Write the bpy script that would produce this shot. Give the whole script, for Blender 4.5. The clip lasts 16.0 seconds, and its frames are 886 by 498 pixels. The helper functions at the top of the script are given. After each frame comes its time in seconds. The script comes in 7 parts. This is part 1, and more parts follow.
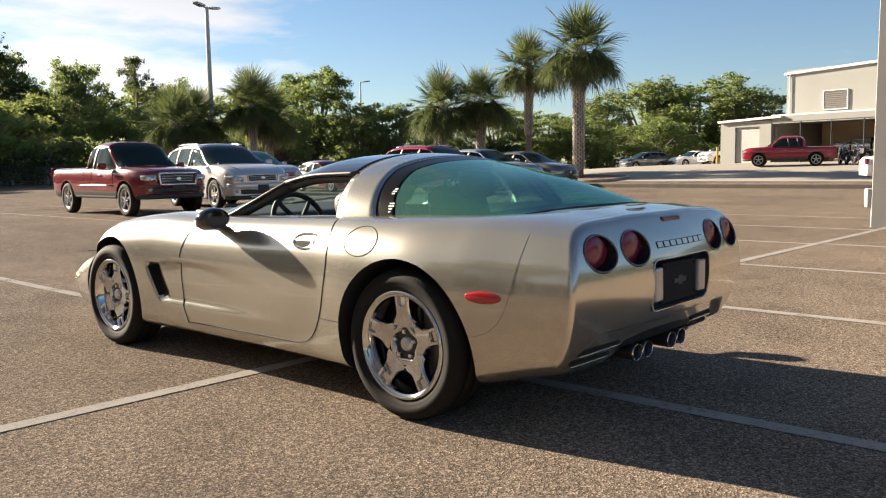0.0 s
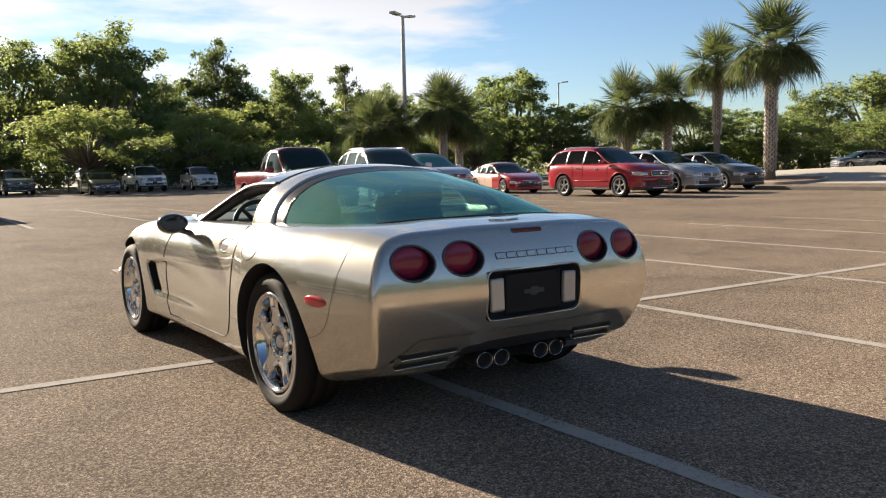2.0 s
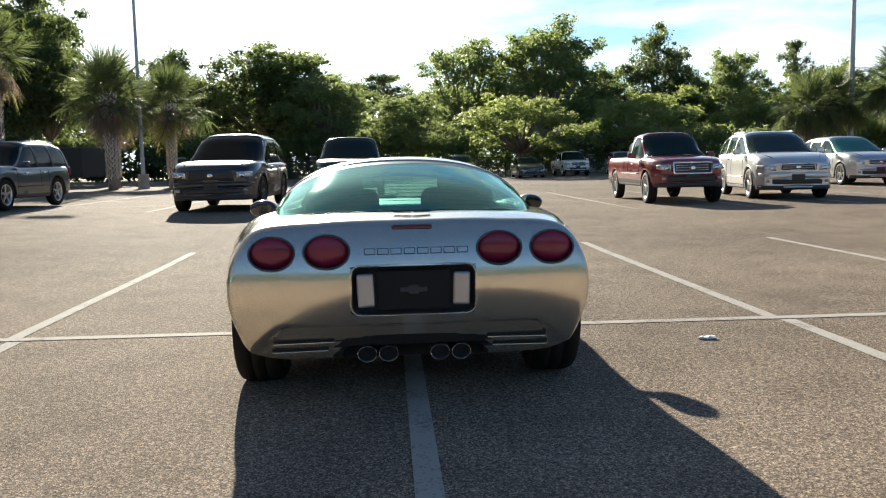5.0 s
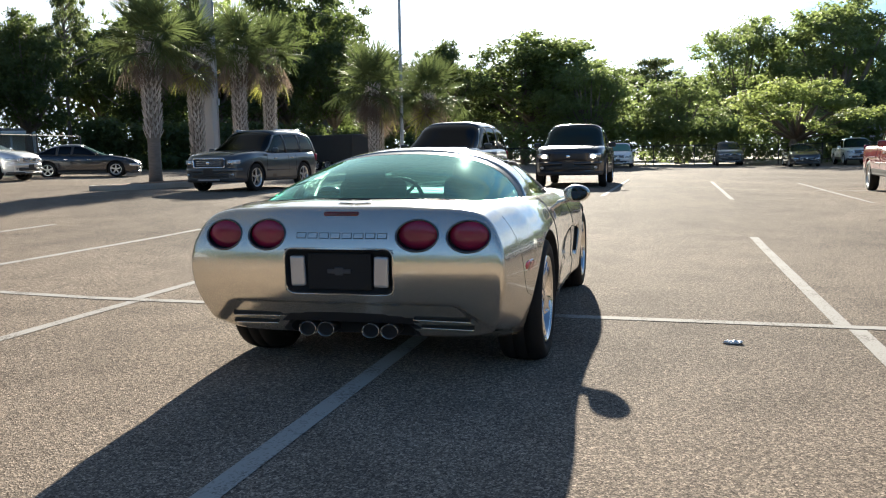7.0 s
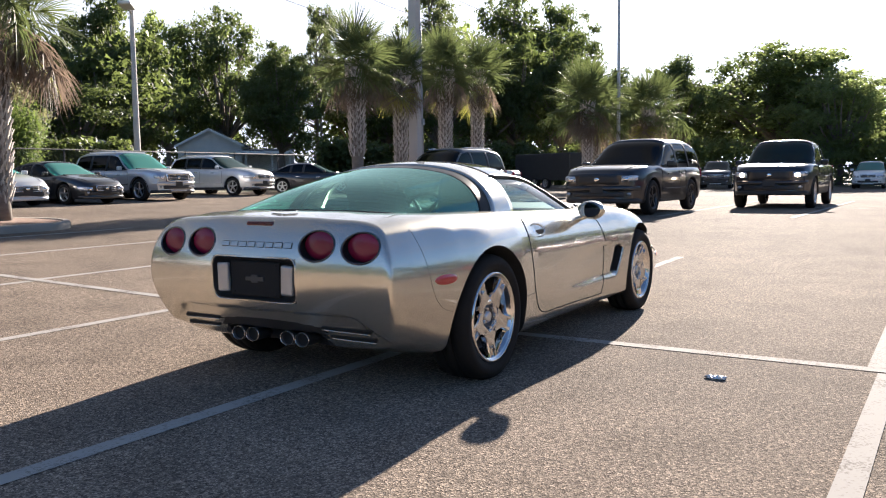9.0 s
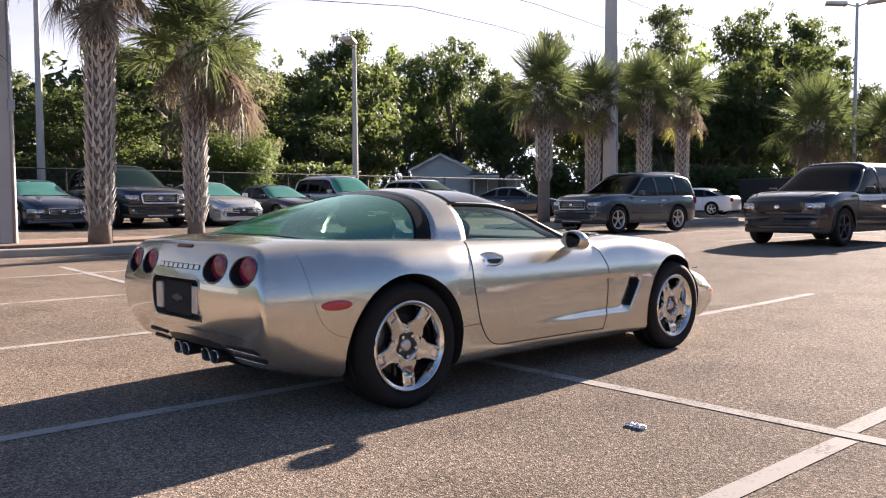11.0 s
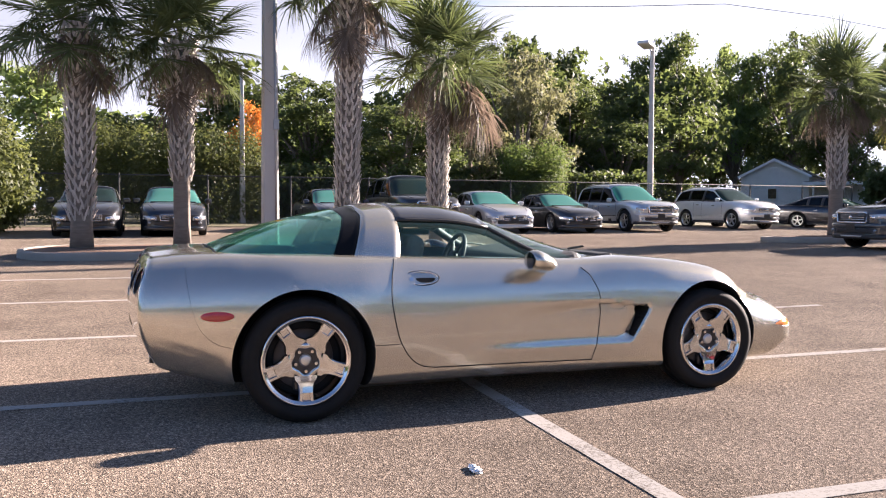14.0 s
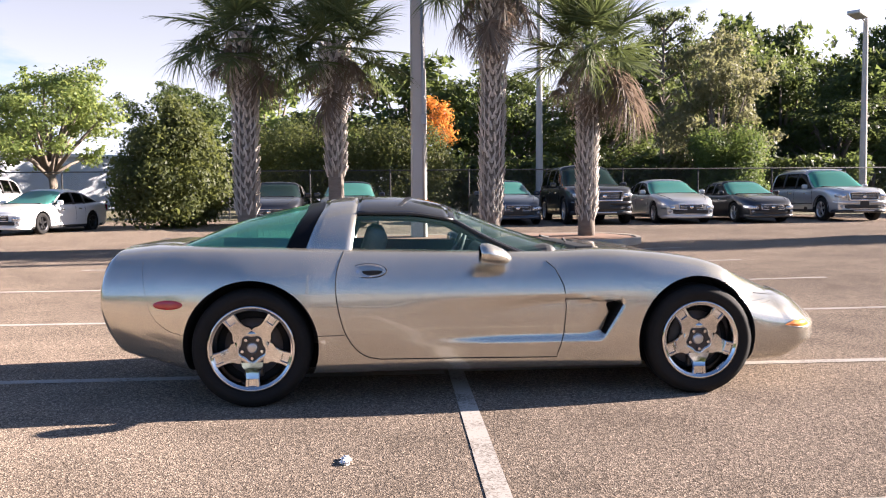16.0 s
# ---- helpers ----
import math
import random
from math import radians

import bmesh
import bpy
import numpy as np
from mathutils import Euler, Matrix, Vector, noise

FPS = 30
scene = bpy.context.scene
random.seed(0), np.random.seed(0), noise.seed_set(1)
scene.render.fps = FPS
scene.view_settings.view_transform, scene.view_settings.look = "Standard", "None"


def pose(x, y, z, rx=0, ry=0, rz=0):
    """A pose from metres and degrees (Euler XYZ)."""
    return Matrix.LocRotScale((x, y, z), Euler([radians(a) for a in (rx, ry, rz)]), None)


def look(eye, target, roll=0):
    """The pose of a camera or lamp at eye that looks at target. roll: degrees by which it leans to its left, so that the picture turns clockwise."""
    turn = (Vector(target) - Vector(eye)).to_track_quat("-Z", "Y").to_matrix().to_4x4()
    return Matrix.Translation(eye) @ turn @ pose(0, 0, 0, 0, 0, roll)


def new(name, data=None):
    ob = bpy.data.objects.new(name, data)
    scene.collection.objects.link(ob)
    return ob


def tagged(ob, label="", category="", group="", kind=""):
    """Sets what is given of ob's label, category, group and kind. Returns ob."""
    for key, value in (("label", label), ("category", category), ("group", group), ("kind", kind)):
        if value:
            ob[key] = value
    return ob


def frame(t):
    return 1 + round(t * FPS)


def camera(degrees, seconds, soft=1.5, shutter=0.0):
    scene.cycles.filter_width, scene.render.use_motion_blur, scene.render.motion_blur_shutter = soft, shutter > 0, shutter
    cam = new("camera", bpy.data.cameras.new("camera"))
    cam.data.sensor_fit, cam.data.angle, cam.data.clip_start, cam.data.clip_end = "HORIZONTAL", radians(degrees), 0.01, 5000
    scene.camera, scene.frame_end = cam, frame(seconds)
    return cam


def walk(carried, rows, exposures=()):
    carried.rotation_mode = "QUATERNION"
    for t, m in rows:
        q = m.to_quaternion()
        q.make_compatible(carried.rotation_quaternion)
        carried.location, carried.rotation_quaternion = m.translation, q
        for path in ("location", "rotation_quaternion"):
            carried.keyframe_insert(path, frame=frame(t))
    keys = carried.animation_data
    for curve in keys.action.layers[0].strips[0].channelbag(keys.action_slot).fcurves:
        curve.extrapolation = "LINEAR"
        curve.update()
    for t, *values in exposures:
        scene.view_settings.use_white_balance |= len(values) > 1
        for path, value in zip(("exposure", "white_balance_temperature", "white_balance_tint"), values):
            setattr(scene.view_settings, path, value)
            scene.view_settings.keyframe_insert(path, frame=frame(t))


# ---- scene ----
cam = camera(55.8, 16.0, 1.15)
PATH = [
    (0, (-3.481, -2.529, 1.129), (-1.985, -1.217, 0.928), -1.0),
    (0.5, (-3.319, -2.887, 1.142), (-1.882, -1.509, 0.955), -1.3),
    (1, (-3.112, -3.219, 1.149), (-1.756, -1.76, 0.965), -1.2),
    (1.5, (-2.781, -3.444, 1.144), (-1.529, -1.895, 0.957), -1.2),
    (2, (-2.457, -3.728, 1.153), (-1.325, -2.091, 0.963), -1.2),
    (2.5, (-2.103, -3.902, 1.144), (-1.11, -2.177, 0.954), -1.1),
    (3, (-1.743, -4.083, 1.144), (-0.895, -2.281, 0.96), -0.9),
    (3.5, (-1.377, -4.277, 1.169), (-0.686, -2.408, 0.993), -0.9),
    (4, (-0.975, -4.348, 1.139), (-0.449, -2.426, 0.962), -1.1),
    (4.5, (-0.576, -4.466, 1.134), (-0.224, -2.506, 0.95), -1.2),
    (5, (-0.128, -4.538, 1.152), (0.02, -2.554, 0.947), -1.2),
    (6.25, (0.88, -4.645, 1.15), (0.62, -2.67, 0.94), -1.05),
    (7.5, (1.897, -4.494, 1.148), (1.243, -2.617, 0.923), -0.9),
    (8, (2.251, -4.326, 1.093), (1.466, -2.497, 0.888), -0.9),
    (9.25, (3.14, -3.82, 1.095), (2.05, -2.155, 0.93), -0.65),
    (10.5, (3.93, -3.155, 1.095), (2.564, -1.7, 0.971), -0.4),
    (11, (4.256, -2.851, 1.101), (2.787, -1.498, 0.989), -0.2),
    (11.5, (4.507, -2.541, 1.116), (2.948, -1.293, 1.016), 0.1),
    (12, (4.679, -2.2, 1.111), (3.035, -1.065, 1.016), 0.2),
    (12.5, (4.883, -1.877, 1.122), (3.163, -0.859, 1.027), 0.3),
    (13, (5.03, -1.524, 1.124), (3.246, -0.625, 1.032), 0.2),
    (13.5, (5.15, -1.162, 1.146), (3.313, -0.377, 1.052), 0.3),
    (14, (5.321, -0.798, 1.157), (3.439, -0.127, 1.061), 0.3),
    (14.5, (5.423, -0.426, 1.147), (3.503, 0.123, 1.053), -0.0),
    (15, (5.494, -0.044, 1.165), (3.542, 0.381, 1.068), -0.2),
    (15.5, (5.639, 0.331, 1.185), (3.665, 0.63, 1.08), -0.3),
    (16, (5.639, 0.697, 1.167), (3.649, 0.865, 1.05), -0.5),
]
walk(cam, [(t, look(eye, target, roll)) for t, eye, target, roll in PATH],
     [(0.0, 1.91, 6150, 12), (3.5, 1.95, 6100, 12), (5.0, 2.07, 5650, 5), (7.5, 2.27, 5500, 7), (10.5, 2.38, 5750, 21), (11.5, 2.38, 5800, 21), (13.0, 2.58, 5750, 24), (16.0, 2.55, 5650, 21)])

# ---- sky and sun ----
SUN_WAY = Vector((-0.151, 0.920, 0.361)).normalized()
SUN_EL, SUN_AZ = math.asin(SUN_WAY.z), math.atan2(SUN_WAY.x, SUN_WAY.y)
world = bpy.data.worlds.new("sky")
scene.world = world
world.use_nodes = True
wn, wl = world.node_tree.nodes, world.node_tree.links
wn.clear()
sky = wn.new("ShaderNodeTexSky")
sky.sky_type = "NISHITA"
sky.sun_disc = False
sky.sun_elevation = SUN_EL
sky.sun_rotation = SUN_AZ
sky.dust_density = 0.12
sky.ozone_density = 2.6
sky.air_density = 1.0
bg = wn.new("ShaderNodeBackground")
bg.inputs["Strength"].default_value = 0.033
wo = wn.new("ShaderNodeOutputWorld")
tc = wn.new("ShaderNodeTexCoord")
mp = wn.new("ShaderNodeMapping")
mp.inputs["Scale"].default_value = (1.3, 1.3, 6.0)
mp.inputs["Location"].default_value = (3.7, 1.2, 0.4)
cn = wn.new("ShaderNodeTexNoise")
cn.inputs["Scale"].default_value = 2.2
cn.inputs["Detail"].default_value = 9
cn.inputs["Roughness"].default_value = 0.55
cr = wn.new("ShaderNodeValToRGB")
cr.color_ramp.elements[0].position = 0.47
cr.color_ramp.elements[1].position = 0.61
cm = wn.new("ShaderNodeMix")
cm.data_type = "RGBA"
bw = wn.new("ShaderNodeRGBToBW")
cw = wn.new("ShaderNodeMix")
cw.data_type = "RGBA"
cw.blend_type = "MULTIPLY"
cw.inputs["Factor"].default_value = 1.0
cw.inputs["B"].default_value = (1.5, 1.49, 1.47, 1)
wl.new(tc.outputs["Generated"], mp.inputs["Vector"])
wl.new(mp.outputs["Vector"], cn.inputs["Vector"])
# thin cloud thickens from the clear east towards the hazy north-west
dv = wn.new("ShaderNodeVectorMath")
dv.operation = "DOT_PRODUCT"
dv.inputs[1].default_value = (-0.756, 0.655, 0.0)
cb = wn.new("ShaderNodeMapRange")
cb.inputs["From Min"].default_value, cb.inputs["From Max"].default_value = -0.15, 0.75
cb.inputs["To Min"].default_value, cb.inputs["To Max"].default_value = -0.12, 0.20
ca = wn.new("ShaderNodeMath")
ca.operation = "ADD"
wl.new(tc.outputs["Generated"], dv.inputs[0])
wl.new(dv.outputs["Value"], cb.inputs["Value"])
wl.new(cb.outputs["Result"], ca.inputs[0])
wl.new(cn.outputs["Fac"], ca.inputs[1])
wl.new(ca.outputs[0], cr.inputs["Fac"])
wl.new(sky.outputs["Color"], bw.inputs["Color"])
wl.new(bw.outputs["Val"], cw.inputs["A"])
wl.new(cr.outputs["Color"], cm.inputs["Factor"])
wl.new(sky.outputs["Color"], cm.inputs["A"])
wl.new(cw.outputs["Result"], cm.inputs["B"])
wl.new(cm.outputs["Result"], bg.inputs["Color"])
wl.new(bg.outputs["Background"], wo.inputs["Surface"])
sun = new("sun", bpy.data.lights.new("sun", "SUN"))
sun.data.energy = 5.2
sun.data.angle = radians(0.6)
sun.data.color = (1.0, 0.83, 0.61)
sun.matrix_world = look(SUN_WAY * 60, (0, 0, 0))


# ---- materials ----
def material(name, base, rough=0.5, metal=0.0, vary=0.12, scale=6.0, fine=120.0, bump=0.0, coat=0.0,
             second=None, per_object=0.0, per_island=0.0, spec=0.5, stretch=(1, 1, 1)):
    """A surface with variation at two scales, fine relief and optional spread from piece to piece."""
    m = bpy.data.materials.new(name)
    m.use_nodes = True
    nt, n = m.node_tree, m.node_tree.nodes
    p = n["Principled BSDF"]
    p.inputs["Roughness"].default_value = rough
    p.inputs["Metallic"].default_value = metal
    p.inputs["Coat Weight"].default_value = coat
    p.inputs["Coat Roughness"].default_value = 0.04
    p.inputs["Specular IOR Level"].default_value = spec
    co = n.new("ShaderNodeTexCoord")
    mpg = n.new("ShaderNodeMapping")
    mpg.inputs["Scale"].default_value = stretch
    nt.links.new(co.outputs["Object"], mpg.inputs["Vector"])
    a = n.new("ShaderNodeTexNoise")
    a.inputs["Scale"].default_value, a.inputs["Detail"].default_value = scale, 5
    b = n.new("ShaderNodeTexNoise")
    b.inputs["Scale"].default_value, b.inputs["Detail"].default_value = fine, 3
    nt.links.new(mpg.outputs["Vector"], a.inputs["Vector"])
    nt.links.new(mpg.outputs["Vector"], b.inputs["Vector"])
    mix = n.new("ShaderNodeMix")
    mix.data_type = "RGBA"
    low = [c * (1 - vary) for c in base]
    high = second or [min(1, c * (1 + vary)) for c in base]
    mix.inputs["A"].default_value = (*low, 1)
    mix.inputs["B"].default_value = (*high, 1)
    add = n.new("ShaderNodeMath")
    add.operation = "MULTIPLY_ADD"
    add.inputs[1].default_value, add.inputs[2].default_value = 0.5, 0.0
    nt.links.new(b.outputs["Fac"], add.inputs[0])
    add2 = n.new("ShaderNodeMath")
    add2.operation = "MULTIPLY_ADD"
    add2.inputs[1].default_value = 1.5
    nt.links.new(a.outputs["Fac"], add2.inputs[0])
    nt.links.new(add.outputs[0], add2.inputs[2])
    sub = n.new("ShaderNodeMath")
    sub.operation = "SUBTRACT"
    sub.use_clamp = True
    sub.inputs[1].default_value = 0.5
    nt.links.new(add2.outputs[0], sub.inputs[0])
    nt.links.new(sub.outputs[0], mix.inputs["Factor"])
    last = mix.outputs["Result"]
    if per_object or per_island:
        if per_object:
            r = n.new("ShaderNodeObjectInfo").outputs["Random"]
            k = per_object
        else:
            r = n.new("ShaderNodeNewGeometry").outputs["Random Per Island"]
            k = per_island
        mr = n.new("ShaderNodeMapRange")
        mr.inputs["To Min"].default_value, mr.inputs["To Max"].default_value = 1 - k, 1 + k
        nt.links.new(r, mr.inputs["Value"])
        hs = n.new("ShaderNodeHueSaturation")
        nt.links.new(mr.outputs["Result"], hs.inputs["Value"])
        nt.links.new(last, hs.inputs["Color"])
        last = hs.outputs["Color"]
    nt.links.new(last, p.inputs["Base Color"])
    if bump:
        bp = n.new("ShaderNodeBump")
        bp.inputs["Strength"].default_value, bp.inputs["Distance"].default_value = bump, 0.004
        nt.links.new(b.outputs["Fac"], bp.inputs["Height"])
        nt.links.new(bp.outputs["Normal"], p.inputs["Normal"])
    return m


def glass(name, tint, gloss_rough=0.02, ior=1.5, scatter=0.0, scatter_col=(0.5, 0.5, 0.5), gloss=1.0):
    """A thin pane: tinted see-through, with a mirror on top that grows towards grazing."""
    m = bpy.data.materials.new(name)
    m.use_nodes = True
    nt, n = m.node_tree, m.node_tree.nodes
    n.remove(n["Principled BSDF"])
    t = n.new("ShaderNodeBsdfTransparent")
    t.inputs["Color"].default_value = (*tint, 1)
    gl = n.new("ShaderNodeBsdfGlossy")
    gl.inputs["Roughness"].default_value = gloss_rough
    gl.inputs["Color"].default_value = (*gloss, 1) if isinstance(gloss, tuple) else (gloss, gloss, gloss, 1)
    f0 = ((ior - 1) / (ior + 1)) ** 2
    lw = n.new("ShaderNodeLayerWeight")
    lw.inputs["Blend"].default_value = 0.5
    pw, sc = n.new("ShaderNodeMath"), n.new("ShaderNodeMath")
    pw.operation, sc.operation = "POWER", "MULTIPLY_ADD"
    pw.inputs[1].default_value = 5.0
    sc.inputs[1].default_value, sc.inputs[2].default_value = 1 - f0, f0
    nt.links.new(lw.outputs["Facing"], pw.inputs[0])
    nt.links.new(pw.outputs[0], sc.inputs[0])
    mx = n.new("ShaderNodeMixShader")
    nt.links.new(sc.outputs[0], mx.inputs["Fac"])
    see = t
    # mixes an even, tinted scattering layer into the see-through
    if scatter:
        tl = n.new("ShaderNodeBsdfTranslucent")
        df = n.new("ShaderNodeBsdfDiffuse")
        tl.inputs["Color"].default_value = df.inputs["Color"].default_value = (*scatter_col, 1)
        m1, see = n.new("ShaderNodeMixShader"), n.new("ShaderNodeMixShader")
        m1.inputs["Fac"].default_value, see.inputs["Fac"].default_value = 0.5, scatter
        nt.links.new(tl.outputs["BSDF"], m1.inputs[1])
        nt.links.new(df.outputs["BSDF"], m1.inputs[2])
        nt.links.new(t.outputs["BSDF"], see.inputs[1])
        nt.links.new(m1.outputs["Shader"], see.inputs[2])
    nt.links.new(see.outputs[0], mx.inputs[1])
    nt.links.new(gl.outputs["BSDF"], mx.inputs[2])
    nt.links.new(mx.outputs["Shader"], n["Material Output"].inputs["Surface"])
    return m


def leaf_material(name, base, second, through_col, k=0.35):
    m = material(name, base, rough=0.55, second=second, vary=0.25, scale=0.7, fine=9.0, per_island=k, spec=0.3)
    nt, n = m.node_tree, m.node_tree.nodes
    tr = n.new("ShaderNodeBsdfTranslucent")
    tr.inputs["Color"].default_value = (*through_col, 1)
    mx = n.new("ShaderNodeMixShader")
    mx.inputs["Fac"].default_value = 0.48
    nt.links.new(n["Principled BSDF"].outputs["BSDF"], mx.inputs[1])
    nt.links.new(tr.outputs["BSDF"], mx.inputs[2])
    nt.links.new(mx.outputs["Shader"], n["Material Output"].inputs["Surface"])
    return m


def asphalt_material():
    m = bpy.data.materials.new("asphalt")
    m.use_nodes = True
    nt, n = m.node_tree, m.node_tree.nodes
    p = n["Principled BSDF"]
    p.inputs["Roughness"].default_value = 0.88
    p.inputs["Specular IOR Level"].default_value = 0.02
    p.inputs["Diffuse Roughness"].default_value = 0.4
    co = n.new("ShaderNodeTexCoord")

    def noise_node(scale, detail, kind="ShaderNodeTexNoise"):
        q = n.new(kind)
        q.inputs["Scale"].default_value = scale
        if kind == "ShaderNodeTexNoise":
            q.inputs["Detail"].default_value = detail
        nt.links.new(co.outputs["Object"], q.inputs["Vector"])
        return q

    stones = noise_node(140, 0, "ShaderNodeTexVoronoi")
    patch_n, stain, clump = noise_node(0.22, 6), noise_node(1.7, 5), noise_node(38, 3)
    bits = n.new("ShaderNodeValToRGB")
    e = bits.color_ramp.elements
    e[0].position, e[0].color = 0.12, (0.092, 0.076, 0.062, 1)
    e[1].position, e[1].color = 0.96, (0.45, 0.366, 0.288, 1)
    mid = e.new(0.56)
    mid.color = (0.190, 0.156, 0.124, 1)
    nt.links.new(stones.outputs["Color"], bits.inputs["Fac"])
    wear = n.new("ShaderNodeValToRGB")
    e = wear.color_ramp.elements
    e[0].position, e[0].color = 0.32, (0.78, 0.775, 0.77, 1)
    e[1].position, e[1].color = 0.68, (1.16, 1.14, 1.11, 1)
    nt.links.new(patch_n.outputs["Fac"], wear.inputs["Fac"])
    spot = n.new("ShaderNodeValToRGB")
    e = spot.color_ramp.elements
    e[0].position, e[0].color = 0.30, (0.80, 0.80, 0.80, 1)
    e[1].position, e[1].color = 0.55, (1, 1, 1, 1)
    nt.links.new(stain.outputs["Fac"], spot.inputs["Fac"])
    grit = n.new("ShaderNodeValToRGB")
    e = grit.color_ramp.elements
    e[0].position, e[0].color = 0.36, (0.76, 0.76, 0.765, 1)
    e[1].position, e[1].color = 0.64, (1.25, 1.24, 1.22, 1)
    nt.links.new(clump.outputs["Fac"], grit.inputs["Fac"])
    last = bits.outputs["Color"]
    for f in (wear, spot, grit):
        mx = n.new("ShaderNodeMix")
        mx.data_type, mx.blend_type = "RGBA", "MULTIPLY"
        mx.inputs["Factor"].default_value = 1
        nt.links.new(last, mx.inputs["A"])
        nt.links.new(f.outputs["Color"], mx.inputs["B"])
        last = mx.outputs["Result"]
    nt.links.new(last, p.inputs["Base Color"])
    bp = n.new("ShaderNodeBump")
    bp.inputs["Strength"].default_value, bp.inputs["Distance"].default_value = 0.6, 0.005
    nt.links.new(stones.outputs["Distance"], bp.inputs["Height"])
    nt.links.new(bp.outputs["Normal"], p.inputs["Normal"])
    return m


def line_paint_material():
    """Worn road paint: the asphalt shows through where it has chipped."""
    m = bpy.data.materials.new("road_paint")
    m.use_nodes = True
    nt, n = m.node_tree, m.node_tree.nodes
    p = n["Principled BSDF"]
    p.inputs["Roughness"].default_value = 0.85
    p.inputs["Specular IOR Level"].default_value = 0.03
    p.inputs["Diffuse Roughness"].default_value = 0.4
    co = n.new("ShaderNodeTexCoord")
    a, b = n.new("ShaderNodeTexNoise"), n.new("ShaderNodeTexVoronoi")
    a.inputs["Scale"].default_value, a.inputs["Detail"].default_value = 3.0, 8
    b.inputs["Scale"].default_value = 105
    for q in (a, b):
        nt.links.new(co.outputs["Object"], q.inputs["Vector"])
    add = n.new("ShaderNodeMath")
    add.operation = "MULTIPLY_ADD"
    add.inputs[1].default_value = 0.45
    nt.links.new(b.outputs["Color"], add.inputs[0])
    nt.links.new(a.outputs["Fac"], add.inputs[2])
    r = n.new("ShaderNodeValToRGB")
    e = r.color_ramp.elements
    e[0].position, e[0].color = 0.44, (0.17, 0.148, 0.126, 1)
    e[1].position, e[1].color = 0.68, (0.37, 0.345, 0.31, 1)
    nt.links.new(add.outputs[0], r.inputs["Fac"])
    nt.links.new(r.outputs["Color"], p.inputs["Base Color"])
    return m


ASPHALT = asphalt_material()
ROAD_PAINT = line_paint_material()
PEWTER = material("pewter_paint", (0.50, 0.470, 0.395), rough=0.24, metal=0.80, vary=0.05, scale=3, fine=900, coat=1.0)
PEWTER.node_tree.nodes["Principled BSDF"].inputs["Coat IOR"].default_value = 1.85
BLACK_PAINT = material("black_gloss", (0.012, 0.012, 0.014), rough=0.12, vary=0.2, coat=0.8)
BLACK_TRIM = material("black_trim", (0.018, 0.018, 0.019), rough=0.5, vary=0.2)
DARK = material("dark_hollow", (0.008, 0.008, 0.008), rough=0.9, vary=0.2)
RUBBER = material("tyre_rubber", (0.013, 0.0125, 0.012), rough=0.8, vary=0.25, fine=60, bump=0.2, spec=0.2)
WHEEL_CHROME = material("wheel_chrome", (0.58, 0.57, 0.56), rough=0.08, metal=1.0, vary=0.05)
CHROME = material("chrome", (0.78, 0.77, 0.75), rough=0.07, metal=1.0, vary=0.04)
# near black: the dark surroundings it mirrors are put into its colour
MIRROR = material("mirror_glass", (0.04, 0.042, 0.045), rough=0.03, metal=1.0, vary=0.04)
DARK_RED = material("dark_red_lens", (0.075, 0.008, 0.012), rough=0.25, vary=0.2, fine=300, coat=0.4, spec=0.3)
BRAKE = material("brake_iron", (0.09, 0.08, 0.075), rough=0.5, metal=0.8, vary=0.3)
ALLOY = material("alloy", (0.55, 0.55, 0.55), rough=0.28, metal=0.95, vary=0.06)
DARK_ALLOY = material("dark_alloy", (0.06, 0.06, 0.065), rough=0.3, metal=0.8, vary=0.1)
RED_LENS = material("red_lens", (0.17, 0.010, 0.038), rough=0.25, vary=0.2, fine=400, coat=0.25, spec=0.3)
RED_MARK = material("red_marker", (0.36, 0.012, 0.016), rough=0.12, vary=0.15, fine=400, coat=1.0)
AMBER = material("amber_lens", (0.75, 0.25, 0.04), rough=0.1, vary=0.15, coat=1.0)
CLEAR_LENS = material("clear_lens", (0.30, 0.315, 0.33), rough=0.12, vary=0.15, fine=200, metal=0.25, coat=1.0)
HEAD_LENS = material("headlight_lens", (0.52, 0.54, 0.57), rough=0.10, vary=0.25, fine=120, metal=0.5, coat=1.0)
SEAT = material("grey_leather", (0.10, 0.10, 0.10), rough=0.55, vary=0.15, bump=0.15)
DASH = material("dash_plastic", (0.035, 0.036, 0.038), rough=0.6, vary=0.2, bump=0.1)
BODY_GLASS = glass("green_tinted_glass", (0.30, 0.62, 0.55), 0.05, 1.95, 0.19, (0.30, 0.80, 0.66), (0.66, 0.97, 0.86))
FRIT = material("black_glass_border", (0.005, 0.005, 0.006), rough=0.3, vary=0.2, spec=0.12)
CLEAR_GLASS = glass("side_glass", (0.72, 0.84, 0.82), 0.02, 1.40, 0.03, (0.2, 0.6, 0.55), 0.9)
WHITE_STICKER = material("white_sticker", (0.75, 0.75, 0.75), rough=0.6, vary=0.1)
CONCRETE = material("concrete", (0.28, 0.25, 0.21), rough=0.85, vary=0.18, scale=2.0, fine=80, bump=0.3)
POLE_CONCRETE = material("pole_concrete", (0.40, 0.385, 0.36), rough=0.8, vary=0.12, scale=1.2, fine=60, bump=0.2)
POLE_STEEL = material("galvanised_steel", (0.34, 0.35, 0.36), rough=0.5, metal=0.6, vary=0.12, fine=50)


